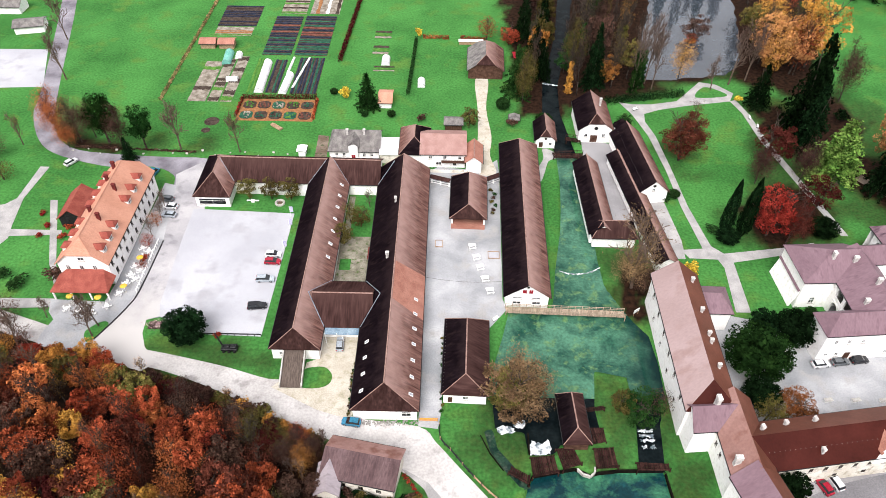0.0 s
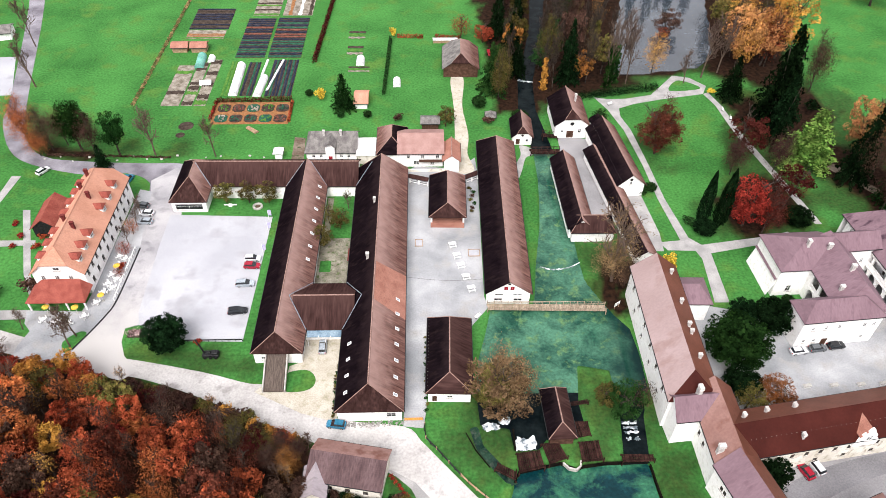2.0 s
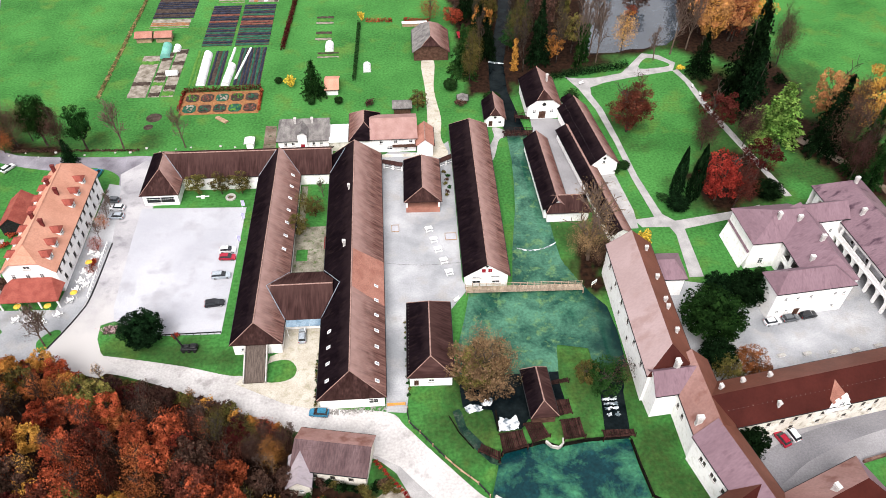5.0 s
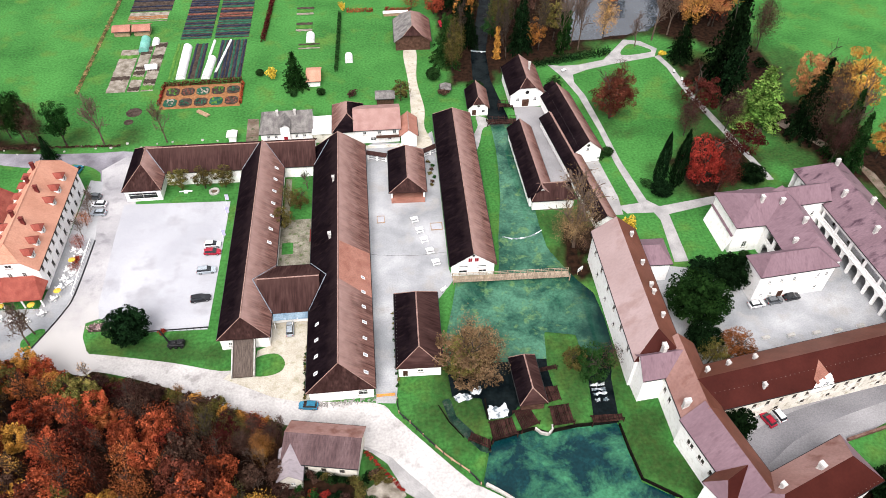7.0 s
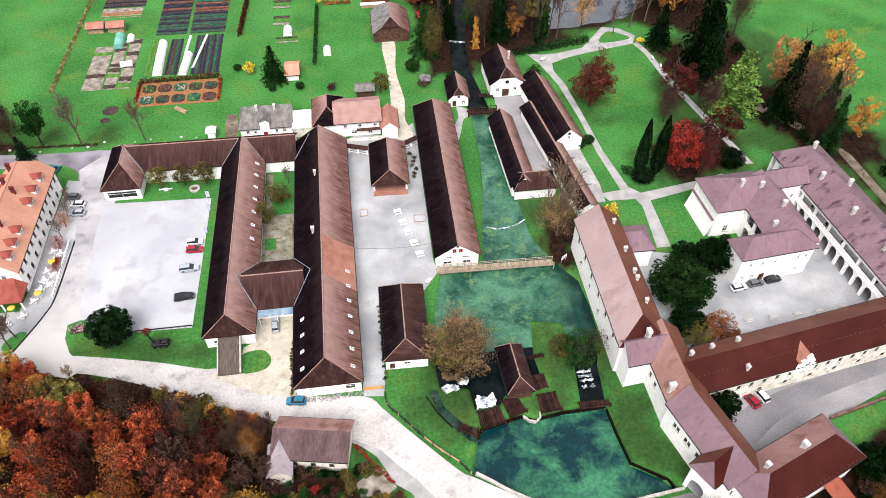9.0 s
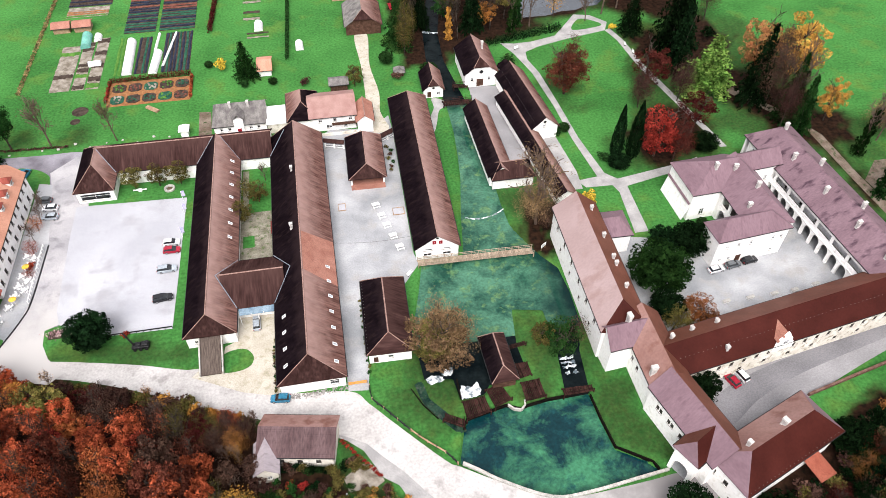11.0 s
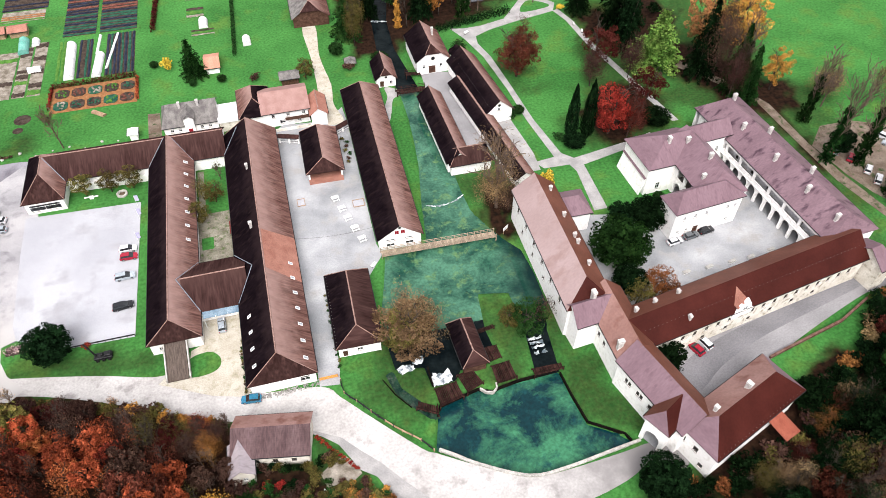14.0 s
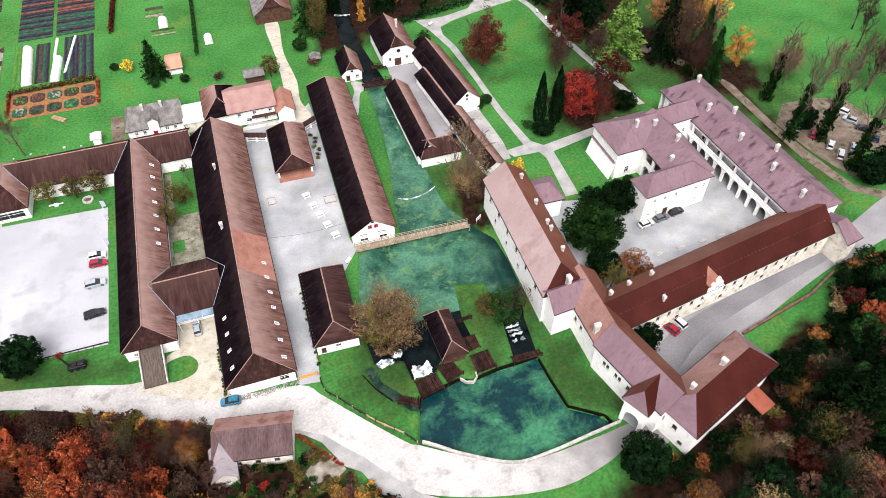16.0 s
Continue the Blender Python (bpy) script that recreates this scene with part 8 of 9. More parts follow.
bench(12.6, 109.2, 40, "pale timber bench at the courtyard edge", FRAMEWHITE)
bench(99.6, 192, 70, "white bench beside the park path", FRAMEWHITE)
bench(62, 200.6, 30, "white bench at the path junction", FRAMEWHITE)
bench(98.6, 197, 70, "white bench beside the park path", FRAMEWHITE)
for x, y in ((83, 88.2), (89, 88.3), (95, 88.4), (100.2, 88.6), (106, 89.4)):
    pt = thing("stone_trough", "white stone trough along the courtyard", "trough", (x, y, 0.06), 9, "troughs in the castle courtyard")
    part("basin", boxed(-0.9, -0.35, 0, 0.9, 0.35, 0.5, bevel=0.04), FRAMEWHITE, pt)
    part("rim", boxed(-0.98, -0.43, 0.504, 0.98, 0.43, 0.58), STONE, pt)

# garden court: stone ring and white metal frame
rg = thing("stone_ring", "pale round stone basin on the lawn", "basin", (-45.7, 150, 0))
bm = bmesh.new()
for k in range(24):
    a0, a1 = k / 24 * math.tau, (k + 1) / 24 * math.tau
    prism(bm, [(r_ * math.cos(a), r_ * math.sin(a), 0.45) for r_, a in ((0.85, a0), (1.4, a0), (1.4, a1), (0.85, a1))], (0, 0, -0.45))
part("rim", bm, STONE, rg)
part("soil", boxed(-0.6, -0.6, 0.0, 0.6, 0.6, 0.2), EARTH, rg)
pr = thing("propeller", "white metal machine part shown on the lawn", "machine", (-53.2, 150.4, 0))
part("hub", boxed(-0.5, -0.35, 0, 0.5, 0.35, 0.8, bevel=0.08), FRAMEWHITE, pr)
for sx in (-1, 1):
    part("blade", boxed(min(0.5 * sx, 1.7 * sx), -0.2, 0.5, max(0.5 * sx, 1.7 * sx), 0.2, 0.62), FRAMEWHITE, pr)
FLAG = mat("lilac_cloth", (0.35, 0.32, 0.55), (0.5, 0.48, 0.65), 1, 5, 0.8)
for x, y in ((-41.8, 144.6), (-41.2, 139.6), (-41.2, 131.2)):
    fl = thing("banner", "lilac and white banner on a pole", "banner", (x, y, 0.04), 0, "banners beside the car park")
    bm = bmesh.new()
    tube(bm, (0, 0, 0), (0, 0, 3.6), 0.05, 0.04, 6)
    part("pole", bm, FRAMEWHITE, fl)
    part("cloth", boxed(0.06, -0.02, 1.6, 0.9, 0.02, 3.5), FLAG, fl)
sg = thing("notice_board", "white notice board beside the bridge", "sign", (46, 111.6, 0), 35)
part("panel", boxed(-0.9, -0.04, 1.0, 0.9, 0.04, 2.1), FRAMEWHITE, sg)
for i in range(4):
    part("line", boxed(-0.7, -0.05, 1.2 + i * 0.2, 0.6, -0.042, 1.26 + i * 0.2), IRON, sg)
for sx in (-0.8, 0.7):
    part("post", boxed(sx, -0.05, 0, sx + 0.1, 0.05, 0.99), PALEWOOD, sg)

# ---- kitchen gardens ----
SOIL = mat("dark_soil", (0.030, 0.022, 0.018), (0.07, 0.052, 0.042), 0.8, 5, 0.95, bump=0.5)
SOILPALE = mat("dry_soil", (0.13, 0.11, 0.085), (0.30, 0.27, 0.23), 0.5, 5, 0.95, bump=0.4)
MULCH = mat("orange_bark_mulch", (0.19, 0.085, 0.036), (0.28, 0.135, 0.062), 1, 6, 0.95)
FOIL = mat("blue_black_mulch_film", (0.008, 0.010, 0.020), (0.02, 0.025, 0.045), 0.6, 4, 0.4, bump=0.1, spec=0.05)
CROP = mat("blue_green_crop", (0.012, 0.05, 0.035), (0.03, 0.10, 0.06), 0.7, 6, 0.9, bump=0.6)
CROPRED = mat("dull_red_crop", (0.10, 0.03, 0.025), (0.17, 0.07, 0.05), 0.7, 6, 0.9, bump=0.6)
CROPGREEN = mat("fresh_green_crop", (0.04, 0.12, 0.02), (0.09, 0.20, 0.04), 0.7, 6, 0.9, bump=0.6)
FLEECE = mat("white_fleece", (0.62, 0.62, 0.62), (0.72, 0.72, 0.72), 1, 5, 0.8)


def field(name, label, x0, y0, x1, y1, ground_mat, rows, across=False, seed=1, skew=0.0, gap=0.35):
    """A plot with raised rows; rows: materials by turns. Rows run along x, or along y when across."""
    f = thing(name, label, "vegetable plot", (x0, y0, 0))
    w_, h = x1 - x0, y1 - y0
    bm = bmesh.new()
    prism(bm, [(0, 0, 0.05), (w_, 0, 0.05), (w_ + skew, h, 0.05), (skew, h, 0.05)], (0, 0, -0.2))
    part("soil", bm, ground_mat, f)
    rng = random.Random(seed)
    n = len(rows)
    for i, m in enumerate(rows):
        if m is None:
            continue
        bm = bmesh.new()
        a, b = (i + gap / 2) / n, (i + 1 - gap / 2) / n
        segs = 10
        left, right = [], []
        for k in range(segs + 1):
            u = k / segs
            ja, jb = a + rng.uniform(-0.12, 0.12) / n, b + rng.uniform(-0.12, 0.12) / n
            for lst, e in ((left, ja), (right, jb)):
                lst.append(bm.verts.new((e * w_ + skew * u, u * h, 0.12) if across else (u * w_ + skew * e, e * h, 0.12)))
        mid = [bm.verts.new((p.co + q.co) / 2 + Vector((0, 0, rng.uniform(0.06, 0.2)))) for p, q in zip(left, right)]
        for k in range(segs):
            bm.faces.new((left[k], left[k + 1], mid[k + 1], mid[k]))
            bm.faces.new((mid[k], mid[k + 1], right[k + 1], right[k]))
        part("crop_ridge", bm, m, f)
    return f


R = random.Random(4)
field("vegetable_plot", "plot of dark film-covered rows", -88.3, 254, -73.5, 271.5, SOIL, [R.choice([FOIL, FOIL, SOIL, None]) for _ in range(12)], skew=-0.2)
field("vegetable_plot", "plot of pale and orange stubble rows", -88, 246.5, -74, 253.4, SOILPALE, [R.choice([CROPGREEN, None, MULCH]) for _ in range(5)], seed=3)
field("vegetable_plot", "large plot of dark cabbage rows", -67, 232.4, -56.6, 263, SOIL, [CROP, FOIL, CROP, CROP, FOIL, CROP, FOIL, CROP, FOIL, FOIL, CROPRED, FOIL, FOIL, CROPRED, FOIL, FOIL, FOIL, FOIL], seed=5)
field("vegetable_plot", "large plot of dark and red rows", -55.4, 232.4, -43.6, 263.6, SOIL, [CROP, FOIL, CROP, CROP, FOIL, CROP, CROP, FOIL, CROPRED, CROPRED, FOIL, CROPRED, CROP, FOIL, CROP, FOIL, FOIL], seed=6)
field("vegetable_plot", "far plot of pale stubble rows", -66, 265.5, -56, 281, SOILPALE, [CROPGREEN, None, SOIL, None, CROPGREEN, SOIL, None, CROPGREEN], seed=7)
field("vegetable_plot", "far plot of bare brown soil", -54.5, 265.5, -43, 281, SOILPALE, [None, MULCH, None, FLEECE, None, SOIL], seed=8, across=True)
field("vegetable_plot", "plot of film strips beside the tunnels", -52.8, 206.6, -43.9, 230.6, SOIL, [FOIL, CROP, FOIL, FOIL, CROP, FOIL, CROP, FOIL], across=True, seed=9)
field("vegetable_plot", "strip of blue film between the tunnels", -61.2, 207, -57, 229, SOIL, [FOIL, None, CROP, FOIL], across=True, seed=10)
field("vegetable_plot", "weedy strip beside the white tunnel", -67.6, 206.5, -65, 229.5, GRASS, [CROPGREEN, CROPGREEN], across=True, seed=11)
field("vegetable_plot", "allotment of bare brown beds", -85.5, 201, -79.6, 227, SOILPALE, [SOILPALE, None, SOIL, SOILPALE, None, SOILPALE, CROPGREEN, SOILPALE], seed=12)
field("vegetable_plot", "allotment of dug brown beds", -79.0, 201, -75.4, 229, SOILPALE, [SOIL, None, CROPGREEN, SOIL, SOIL, None, SOILPALE, SOIL, SOIL], seed=13)
field("vegetable_plot", "allotment of mixed brown beds", -74.8, 201, -71, 231, SOILPALE, [CROPGREEN, SOIL, None, SOIL, SOILPALE, SOIL, None, SOIL], seed=14)
# herb garden with mulched paths
hg = thing("herb_garden", "herb garden with orange bark paths and clipped edging", "garden", (-55, 196.5, 0))
part("mulch", boxed(-12.3, -6.2, -0.1, 12.3, 6.6, 0.07), MULCH, hg)
for iy, y in enumerate((-5.2, 0.8)):
    for ix in range(5):
        x = -11.4 + ix * 4.7
        bm = bmesh.new()
        c = 0.9
        prism(bm, [(x + c, y, 0.24), (x + 4.0 - c, y, 0.24), (x + 4.0, y + c, 0.24), (x + 4.0, y + 4.2 - c, 0.24), (x + 4.0 - c, y + 4.2, 0.24), (x + c, y + 4.2, 0.24), (x, y + 4.2 - c, 0.24), (x, y + c, 0.24)], (0, 0, -0.2))
        bed = part("bed", bm, SOIL if (ix + iy) % 3 else CROP, hg)
        rr = random.Random(ix * 7 + iy)
        bm = bmesh.new()
        for k in range(14):
            px_, py_ = x + rr.uniform(0.5, 3.5), y + rr.uniform(0.5, 3.7)
            bmesh.ops.create_icosphere(bm, subdivisions=1, radius=rr.uniform(0.2, 0.42), matrix=pose(px_, py_, 0.3))
        tagged(part("herb_planting", bm, rr.choice([CROPGREEN, CROP, SOILPALE, CROPRED]), bed), kind="stuff")


def hedge(x0, y0, x1, y1, h, w_, leaf, label):
    L = math.hypot(x1 - x0, y1 - y0)
    rng = np.random.default_rng(int(abs(x0 * 3 + y0)))
    n = int(L * 70 * max(0.6, h / 1.4))
    p = np.stack([rng.uniform(0, L, n), rng.uniform(-w_ / 2, w_ / 2, n), rng.uniform(0.05, h, n)], 1)
    p[:, 2] += 0.12 * np.sin(p[:, 0] * 2.1)
    me = blades(p, 0.34, rng, "hedge")
    me.materials.append(LEAF[leaf])
    ob = new("hedge", me)
    ob.matrix_basis = pose(x0, y0, 0, 0, 0, math.degrees(math.atan2(y1 - y0, x1 - x0)))
    return tagged(ob, label, "hedge")


hedge(-67.4, 203.0, -43, 203.8, 1.7, 1.1, "maroon", "dark red beech hedge behind the herb garden")
hedge(-67.6, 192, -67.5, 203, 1.2, 0.8, "russet", "low russet hedge beside the herb garden")
hedge(-42.6, 191, -42.8, 203, 1.2, 0.8, "russet", "low russet hedge beside the herb garden")
hedge(-13, 206.8, -11.7, 246, 1.6, 1.2, "hedge", "long dark green clipped hedge")
hedge(-9.4, 247.2, 0.5, 246.8, 1.5, 1.2, "russet", "russet hedge at the garden's end")
hedge(4.8, 246.9, 14, 245.6, 1.5, 1.2, "russet", "russet hedge behind the barn")
hedge(-38.4, 228, -35.6, 281, 1.8, 1.5, "maroon", "reddish reed bank beside a ditch")
hedge(-94.5, 201, -93.6, 279, 0.5, 1.3, "tan", "brown weedy ditch between fields")
hedge(52.5, 204.4, 80, 210.2, 2.4, 3.0, "dark", "dark evergreen hedge beside the park path")
hedge(-112, 174.6, -75, 172.8, 0.5, 0.8, "brown", "fallen leaves and weeds along the lane")
tree("bush", "yellow", -10.8, 247.5, 5, 1.8, "at the corner of the hedge")


def tunnel(x0, y0, x1, y1, r, material, label):
    """A plastic-covered tunnel on hoops."""
    L = math.hypot(x1 - x0, y1 - y0)
    t = thing("polytunnel", label, "polytunnel", (x0, y0, 0.04), math.degrees(math.atan2(-(x1 - x0), y1 - y0)))
    bm = bmesh.new()
    n = 10
    ys = np.linspace(0, L, max(4, int(L / 2)))
    rows_ = [[bm.verts.new((r * math.cos(math.pi * k / n), y, 1.15 * r * math.sin(math.pi * k / n) * (1 - 0.05 * (i % 2)))) for k in range(n + 1)] for i, y in enumerate(ys)]
    for a, b in zip(rows_, rows_[1:]):
        for k in range(n):
            bm.faces.new((a[k], a[k + 1], b[k + 1], b[k]))
    bm.faces.new(rows_[0])
    bm.faces.new(rows_[-1][::-1])
    part("cover", bm, material, t)
    for i in range(0, len(ys), 2):
        bm = bmesh.new()
        for k in range(n):
            tube(bm, (1.01 * r * math.cos(math.pi * k / n), ys[i], 1.18 * r * math.sin(math.pi * k / n)), (1.01 * r * math.cos(math.pi * (k + 1) / n), ys[i], 1.18 * r * math.sin(math.pi * (k + 1) / n)), 0.03, 0.03, 4)
        tagged(part("hoop", bm, ZINC, t), kind="stuff")
tunnel(-63.2, 206.8, -63.6, 226.6, 1.5, FLEECE, "white plastic garden tunnel")
tunnel(-55.2, 206.2, -54.4, 218.6, 1.35, FLEECE, "white plastic garden tunnel, sagging")
tunnel(-55.6, 219.5, -55.0, 230.5, 0.45, FLEECE, "low white fleece tunnel")
tunnel(-52.4, 210, -49.5, 230.5, 0.4, FLEECE, "low white fleece tunnel")
tunnel(-78.2, 225, -78.8, 233.4, 1.6, mat("green_film", (0.10, 0.32, 0.26), (0.18, 0.42, 0.36), 0.5, 4, 0.5), "small green film greenhouse")
tunnel(-74.9, 229, -75.1, 232.6, 1.2, FLEECE, "small white garden tunnel")
tunnel(-75.6, 214.6, -71.8, 214.8, 1.2, FLEECE, "small white garden tunnel")
tunnel(-22.0, 226.4, -22.0, 231.4, 1.5, FLEECE, "small white greenhouse tunnel")
tunnel(-8.7, 212, -8.8, 216.6, 1.3, FLEECE, "small white greenhouse tunnel")
for x0 in (-90.6, -83.8):
    gabled("allotment_hut", "small wooden hut with pale red roof", "shed", (x0, 238.2), (x0 + 6.2, 238.4), 2.6, 2.1, 3.2, (0, 0), wall=PALEWOOD, roof=(TILEPATCH, TILEPATCH), caps=None)
gabled("tool_house", "small white house with orange tiled roof", "shed", (-17.6, 202.6), (-22.4, 202.6), 4.2, 2.2, 3.8, (0, 0), roof=(TILENEW, TILENEW), caps=None)
gabled("kiosk", "small white flat kiosk behind the range", "shed", (-43, 171.4), (-43, 174.6), 1.5, 2.2, 2.5, (0, 0), roof=(FRAMEWHITE, FRAMEWHITE), caps=None)
gabled("hay_hut", "small round-looking dark hay hut", "shed", (21.6, 191), (21.8, 194.4), 1.8, 1.6, 2.6, (0.8, 0.8), wall=WOOD, roof=(SLATE, SLATE), caps=None)
gabled("farm_shed", "long farm shed with grey and dark roof", "shed", (-162.5, 247.2), (-151.6, 249.8), 4, 2.8, 4.2, (0, 0), roof=(SLATE, SLATE), caps=None)
gabled("farm_house", "far farmhouse with pale grey roof", "house", (-176, 264), (-166, 264), 4, 3, 5.2, (0, 0), roof=(SLATE, SLATE), caps=None)
lg = thing("log_pile", "stack of cut logs on the grass", "log pile", (-53.3, 186.8, 0), -40)
for i in range(7):
    bm = bmesh.new()
    tube(bm, (-2.2, (i % 4) * 0.4 - 0.6, 0.2 + 0.34 * (i // 4)), (2.2, (i % 4) * 0.4 - 0.55, 0.2 + 0.34 * (i // 4)), 0.19, 0.18, 7)
    part("log", bm, PALEWOOD, lg)
for x, y, r_ in ((-74.5, 189.5, 2.0), (-75.2, 184.6, 1.2)):
    bm = bmesh.new()
    bmesh.ops.create_cone(bm, cap_ends=True, segments=18, radius1=r_ * 1.2, radius2=r_ * 0.8, depth=0.2, matrix=pose(0, 0, 0.1))
    ash = part("ash_heap", bm, SOIL, None)
    ash.matrix_basis = pose(x, y, 0)
    tagged(ash, "dark round patch of ash on the grass", "ash heap")
for (x0, y0, x1, y1) in ((-27.5, 246, -21.2, 252.6), (-27.3, 234, -21.5, 241), (-26, 222, -18.6, 226)):
    field("vegetable_plot", "small raised beds on the lawn", x0, y0, x1, y1, GRASS, [SOILPALE, CROPGREEN, SOIL], seed=int(-x0))
rt = thing("slide", "red plastic slide beside the wood", "slide", (24.4, 234.7, 0), 5)
part("chute", boxed(-0.6, -2.4, 0.4, 0.6, 2.4, 0.6, bevel=0.05), SHUTTER, rt)
part("frame", boxed(-0.5, 1.6, 0, 0.5, 2.2, 0.39), IRON, rt)
wp = thing("woodstack", "white covered timber stack behind the barn", "stack", (8.6, 243.6, 0))
part("timber", boxed(-4.4, -0.8, 0, 4.4, 0.8, 1.2), PALEWOOD, wp)
part("cover", boxed(-4.6, -1.0, 1.204, 4.6, 1.0, 1.3), FLEECE, wp)
# pale boulders and markers along the lane
for i in range(16):
    x, y = -112 + i * 4.3, 172.6 + 1.2 * math.sin(i * 2.3)
    if x > -46:
        break
    bm = bmesh.new()
    bmesh.ops.create_icosphere(bm, subdivisions=1, radius=0.4 + 0.12 * math.sin(i * 5.0))
    for v in bm.verts:
        v.co.z *= 0.7
        v.co += Vector((math.sin(v.co.y * 9 + i), math.cos(v.co.x * 7 + i), 0)) * 0.06
    bo = part("boulder", bm, STONE, None)
    bo.matrix_basis = pose(x, y, 0.15)
    tagged(bo, "pale boulder marking the lane's edge", "boulder", "boulders along the lane")
# grass tufts and wildflowers by the ornamental corner of the car park
fb = thing("flower_bed", "low pink and white flower bed at the lawn's corner", "flower bed", (-66, 105.6, 0))
rng = np.random.default_rng(8)
me = blades(np.stack([rng.normal(0, 1.3, 260), rng.normal(0, 0.7, 260), rng.uniform(0.1, 0.6, 260)], 1), 0.3, rng, "blossom")
me.materials.append(leaf_mat("pink_blossom", [(0.35, 0.10, 0.14), (0.55, 0.40, 0.42), (0.10, 0.16, 0.05)]))
place("blossom", me, fb, Matrix())
part("soil", boxed(-2.2, -1.2, 0, 2.2, 1.2, 0.1), SOIL, fb)

# rough ground round the roadside house
rh = by_name("roadside_house")
for i in range(13):
    x = -0.45 + 0.36 * (i + 1)
    z = 7.0 - 2.5 * (x + 0.6) / 5.1
    part("tile_course", boxed(x - 0.03, 0.02, z - 0.05, x + 0.03, 14.84, z + 0.035), TILEMAUVE, rh)
GREYTIN = mat("pale_grey_tin", (0.27, 0.235, 0.255), (0.33, 0.29, 0.31), 0.35, 3.0, 0.5, c=(0.22, 0.19, 0.20), stretch=(0.4, 1.0, 0.4), bump=0.02, spec=0.1, amp=0.08)
gabled("roadside_annex", "small annex with pale grey tin gable roof", "house", (-20.9, 62.4), (-20.8, 69.2), 2.45, 4.0, 6.1, (0, 0), roof=(GREYTIN, GREYTIN), caps=None, wall=OLDPLASTER, panes={"S": [(0.3, 1.2, 0.9, 1.2)]})
rng_g = random.Random(44)
for i in range(34):
    x, y = rng_g.uniform(-7.5, 6.5), rng_g.uniform(48, 66)
    if -float(signed(np.array([x]), np.array([y]), [(-7, 67), (-1.5, 62.4), (3.6, 56.4), (8, 51.4), (4, 46), (-8, 48)])[0]) > 0.6:
        tree("bush", rng_g.choice(("olive", "brown", "green", "amber", "brown", "maroon")), x, y, rng_g.uniform(0.8, 2.2), rng_g.uniform(0.7, 1.5), "in the overgrown roadside garden", "shrubs of the roadside garden")
bm = bmesh.new()
for i in range(150):
    x, r_ = rng_g.uniform(-18.6, -4.6), rng_g.uniform(0.1, 0.3)
    bmesh.ops.create_icosphere(bm, subdivisions=1, radius=r_, matrix=pose(x, 80.6 + 0.12 * (x + 18) * 0.1 + rng_g.gauss(0, 0.35), 0.05, rng_g.uniform(0, 90), 0, rng_g.uniform(0, 90)) @ Matrix.Diagonal((1.2, 0.9, 0.6, 1)))
tagged(part("rubble", bm, mat("grey_rubble", (0.16, 0.15, 0.14), (0.30, 0.29, 0.28), 1.5, 6, 0.95), None), "grey rubble strip along the barn's foot", "rubble", kind="stuff")
for i in range(16):
    tree("bush", ("olive", "green", "brown")[i % 3], -19.3 + rng_g.uniform(-0.3, 0.3), 82.6 + i * 0.85, 0.7, 0.55, "along the barn's wall", "weeds along the barn wall")
for i in range(14):
    tree("bush", ("green", "olive")[i % 2], 0.2 + rng_g.uniform(-0.2, 0.3), 83.6 + i * 1.5, 0.9, 0.6, "along the small barn's wall", "weeds along the small barn")
cb = thing("cable", "thin black cable slung across the courtyard", "cable", (0, 0, 0))
bm = bmesh.new()
cp = [Vector((-4.5 + 19.2 * k / 10, 118.6 - 0.9 * k / 10, 4.3 - 0.9 * math.sin(math.pi * k / 10))) for k in range(11)]
for p, q in zip(cp, cp[1:]):
    tube(bm, p, q, 0.035, 0.035, 4)
part("wire", bm, IRON, cb)
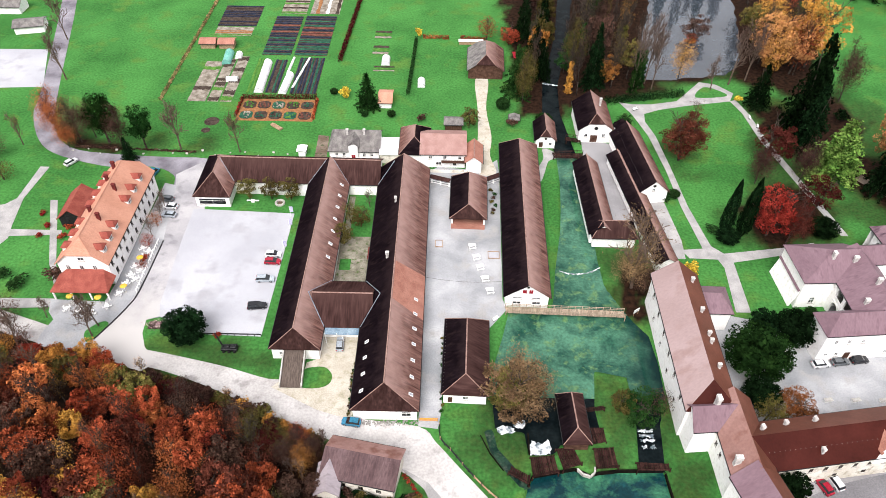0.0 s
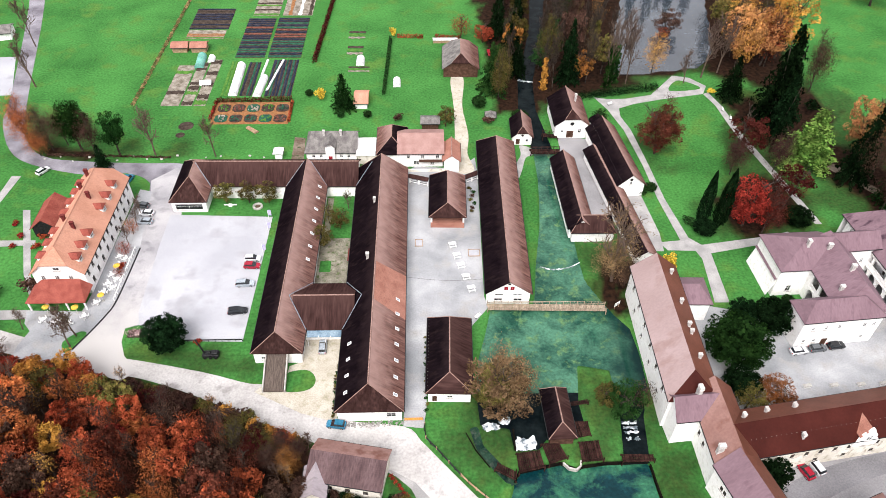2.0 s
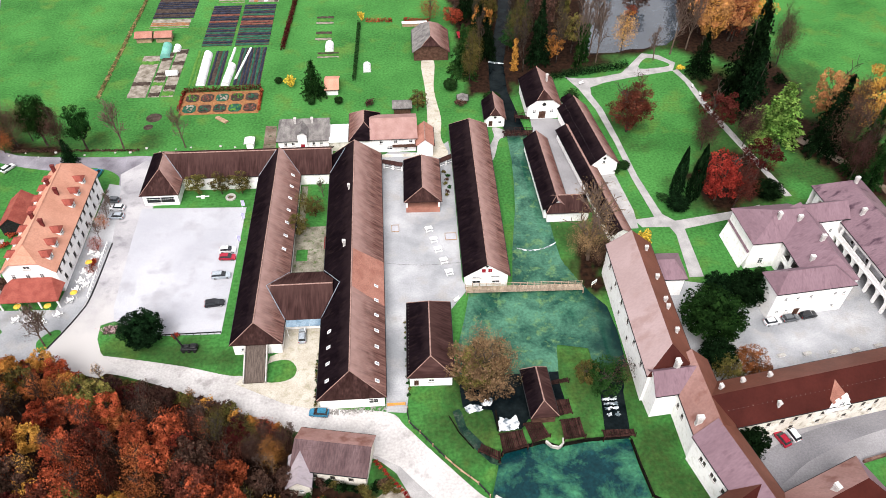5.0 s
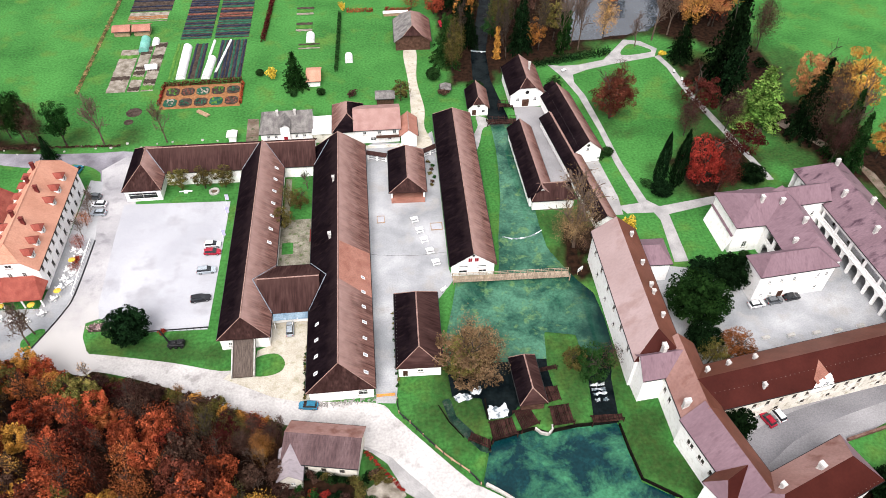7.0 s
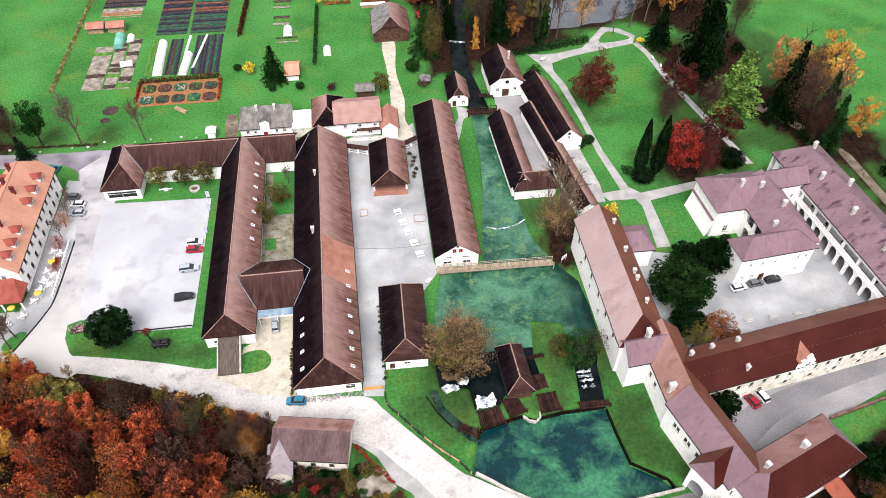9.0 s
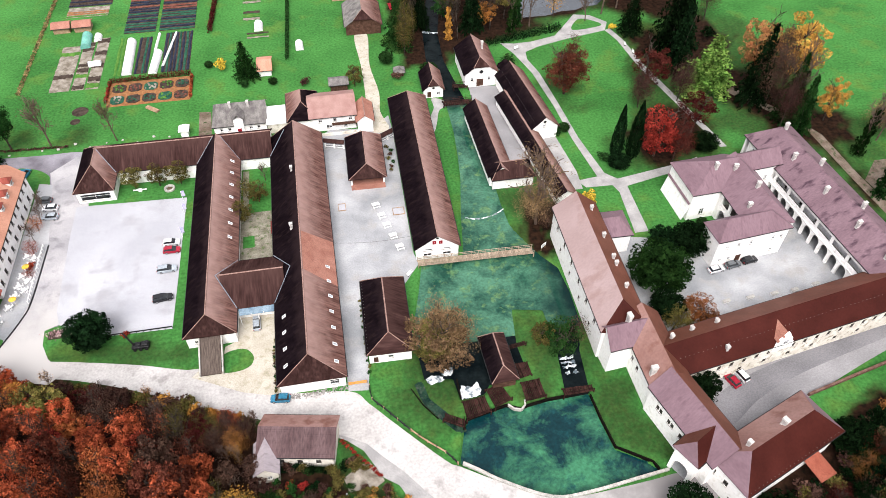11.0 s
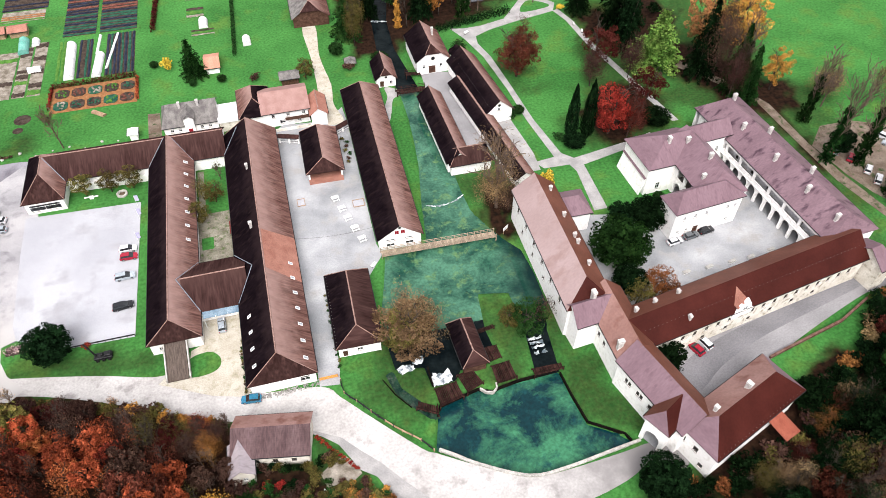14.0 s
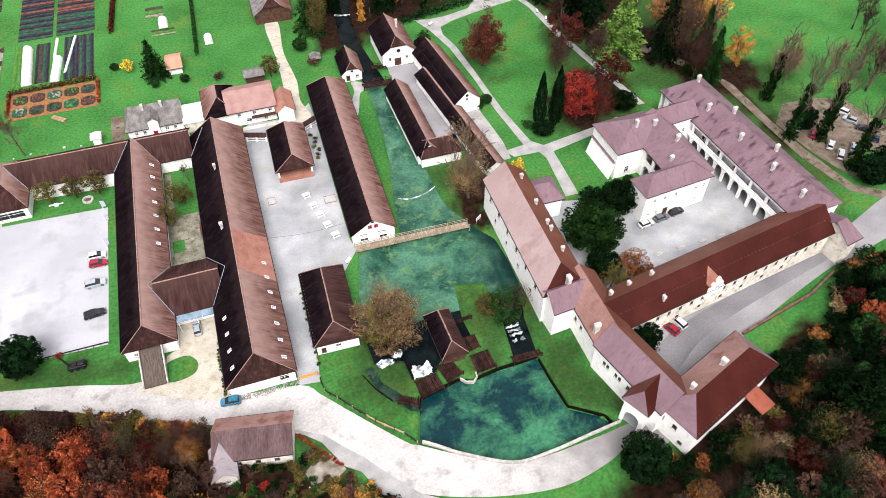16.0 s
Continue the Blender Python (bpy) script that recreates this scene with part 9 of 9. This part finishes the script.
plate("gravel_patch", [(-7.2, 61.2), (-5.4, 62.4), (-3.6, 63.4), (-2.0, 63.6), (-0.4, 61.4), (0.4, 59.4), (-1.6, 58.2), (-2.6, 57.6), (-4.5, 58.4), (-6.4, 58.2), (-6.7, 59.6)], 0.06, SOILPALE, "patch of pale rubble beside the road", "ground", smooth=False)
sh = thing("sheet_stack", "white sheet lying over boards on the bank", "stack", (-5.6, 57.4, height_at(-5.6, 57.4)), -13)
part("cover", boxed(-1.5, -0.35, 0.3, 1.5, 0.35, 0.42, bevel=0.03), FLEECE, sh)
part("boards", boxed(-1.4, -0.3, 0, 1.4, 0.3, 0.296), PALEWOOD, sh)
rr = random.Random(77)
n_ = 0
while n_ < 110:
    x, y = rr.uniform(-22, 6), rr.uniform(46, 67)
    if (-24 < x < -6.6 and 62.2 < y) or (-7.6 < x < -0.4 and 57 < y < 62.4) or y > 69.2 - (x + 7.4) * 1.18 - 1.6:
        continue
    n_ += 1
    tree("bush", rr.choice(["olive", "olive", "brown", "green", "green", "hedge", "olive", "brown", "dark"]), x, y, rr.uniform(1.0, 2.6), rr.uniform(0.9, 1.8), "on the rough bank", "shrubs on the rough bank")
for i in range(13):
    tree("bush", "scarlet", -7.0 + 0.56 * i, 69.0 - 0.70 * i - 0.1 * (i % 2), 0.6, 0.55, "in a row along the roadside bank", "red plants along the bank")
# Shrub row added in place of the shade on the south wall.
for i in range(11):
    tree("bush", rr.choice(["dark", "brown", "dark", "hedge", "olive"]), -18.6 + 0.98 * i, 64.6 - 0.186 * i + 0.16 * math.sin(i * 2.3), rr.uniform(2.0, 3.4), rr.uniform(0.9, 1.3), "against the old house", "shrubs against the old house")
for i in range(16):
    t_ = i / 15
    tree("bush", rr.choice(["olive", "rust", "brown", "rust", "olive", "amber"]), -3.5 + 9.5 * t_ + rr.uniform(-0.6, 0.6), 56.6 - 5.4 * t_ + rr.uniform(-1.4, 0.6), rr.uniform(1.6, 2.8), rr.uniform(1.2, 1.9), "on the rough bank", "shrubs on the rough bank")
for x, y in ((7.4, 49.8), (9.2, 48.4), (8.2, 47.4)):
    tree("bush", "green", x, y, 2.0, 1.7, "beside the pavement", "shrubs beside the pavement")
for x, y in ((-17.0, 61.4), (-14.9, 61.0)):
    tree("bush", "scarlet", x, y, 1.2, 1.1, "below the old house")
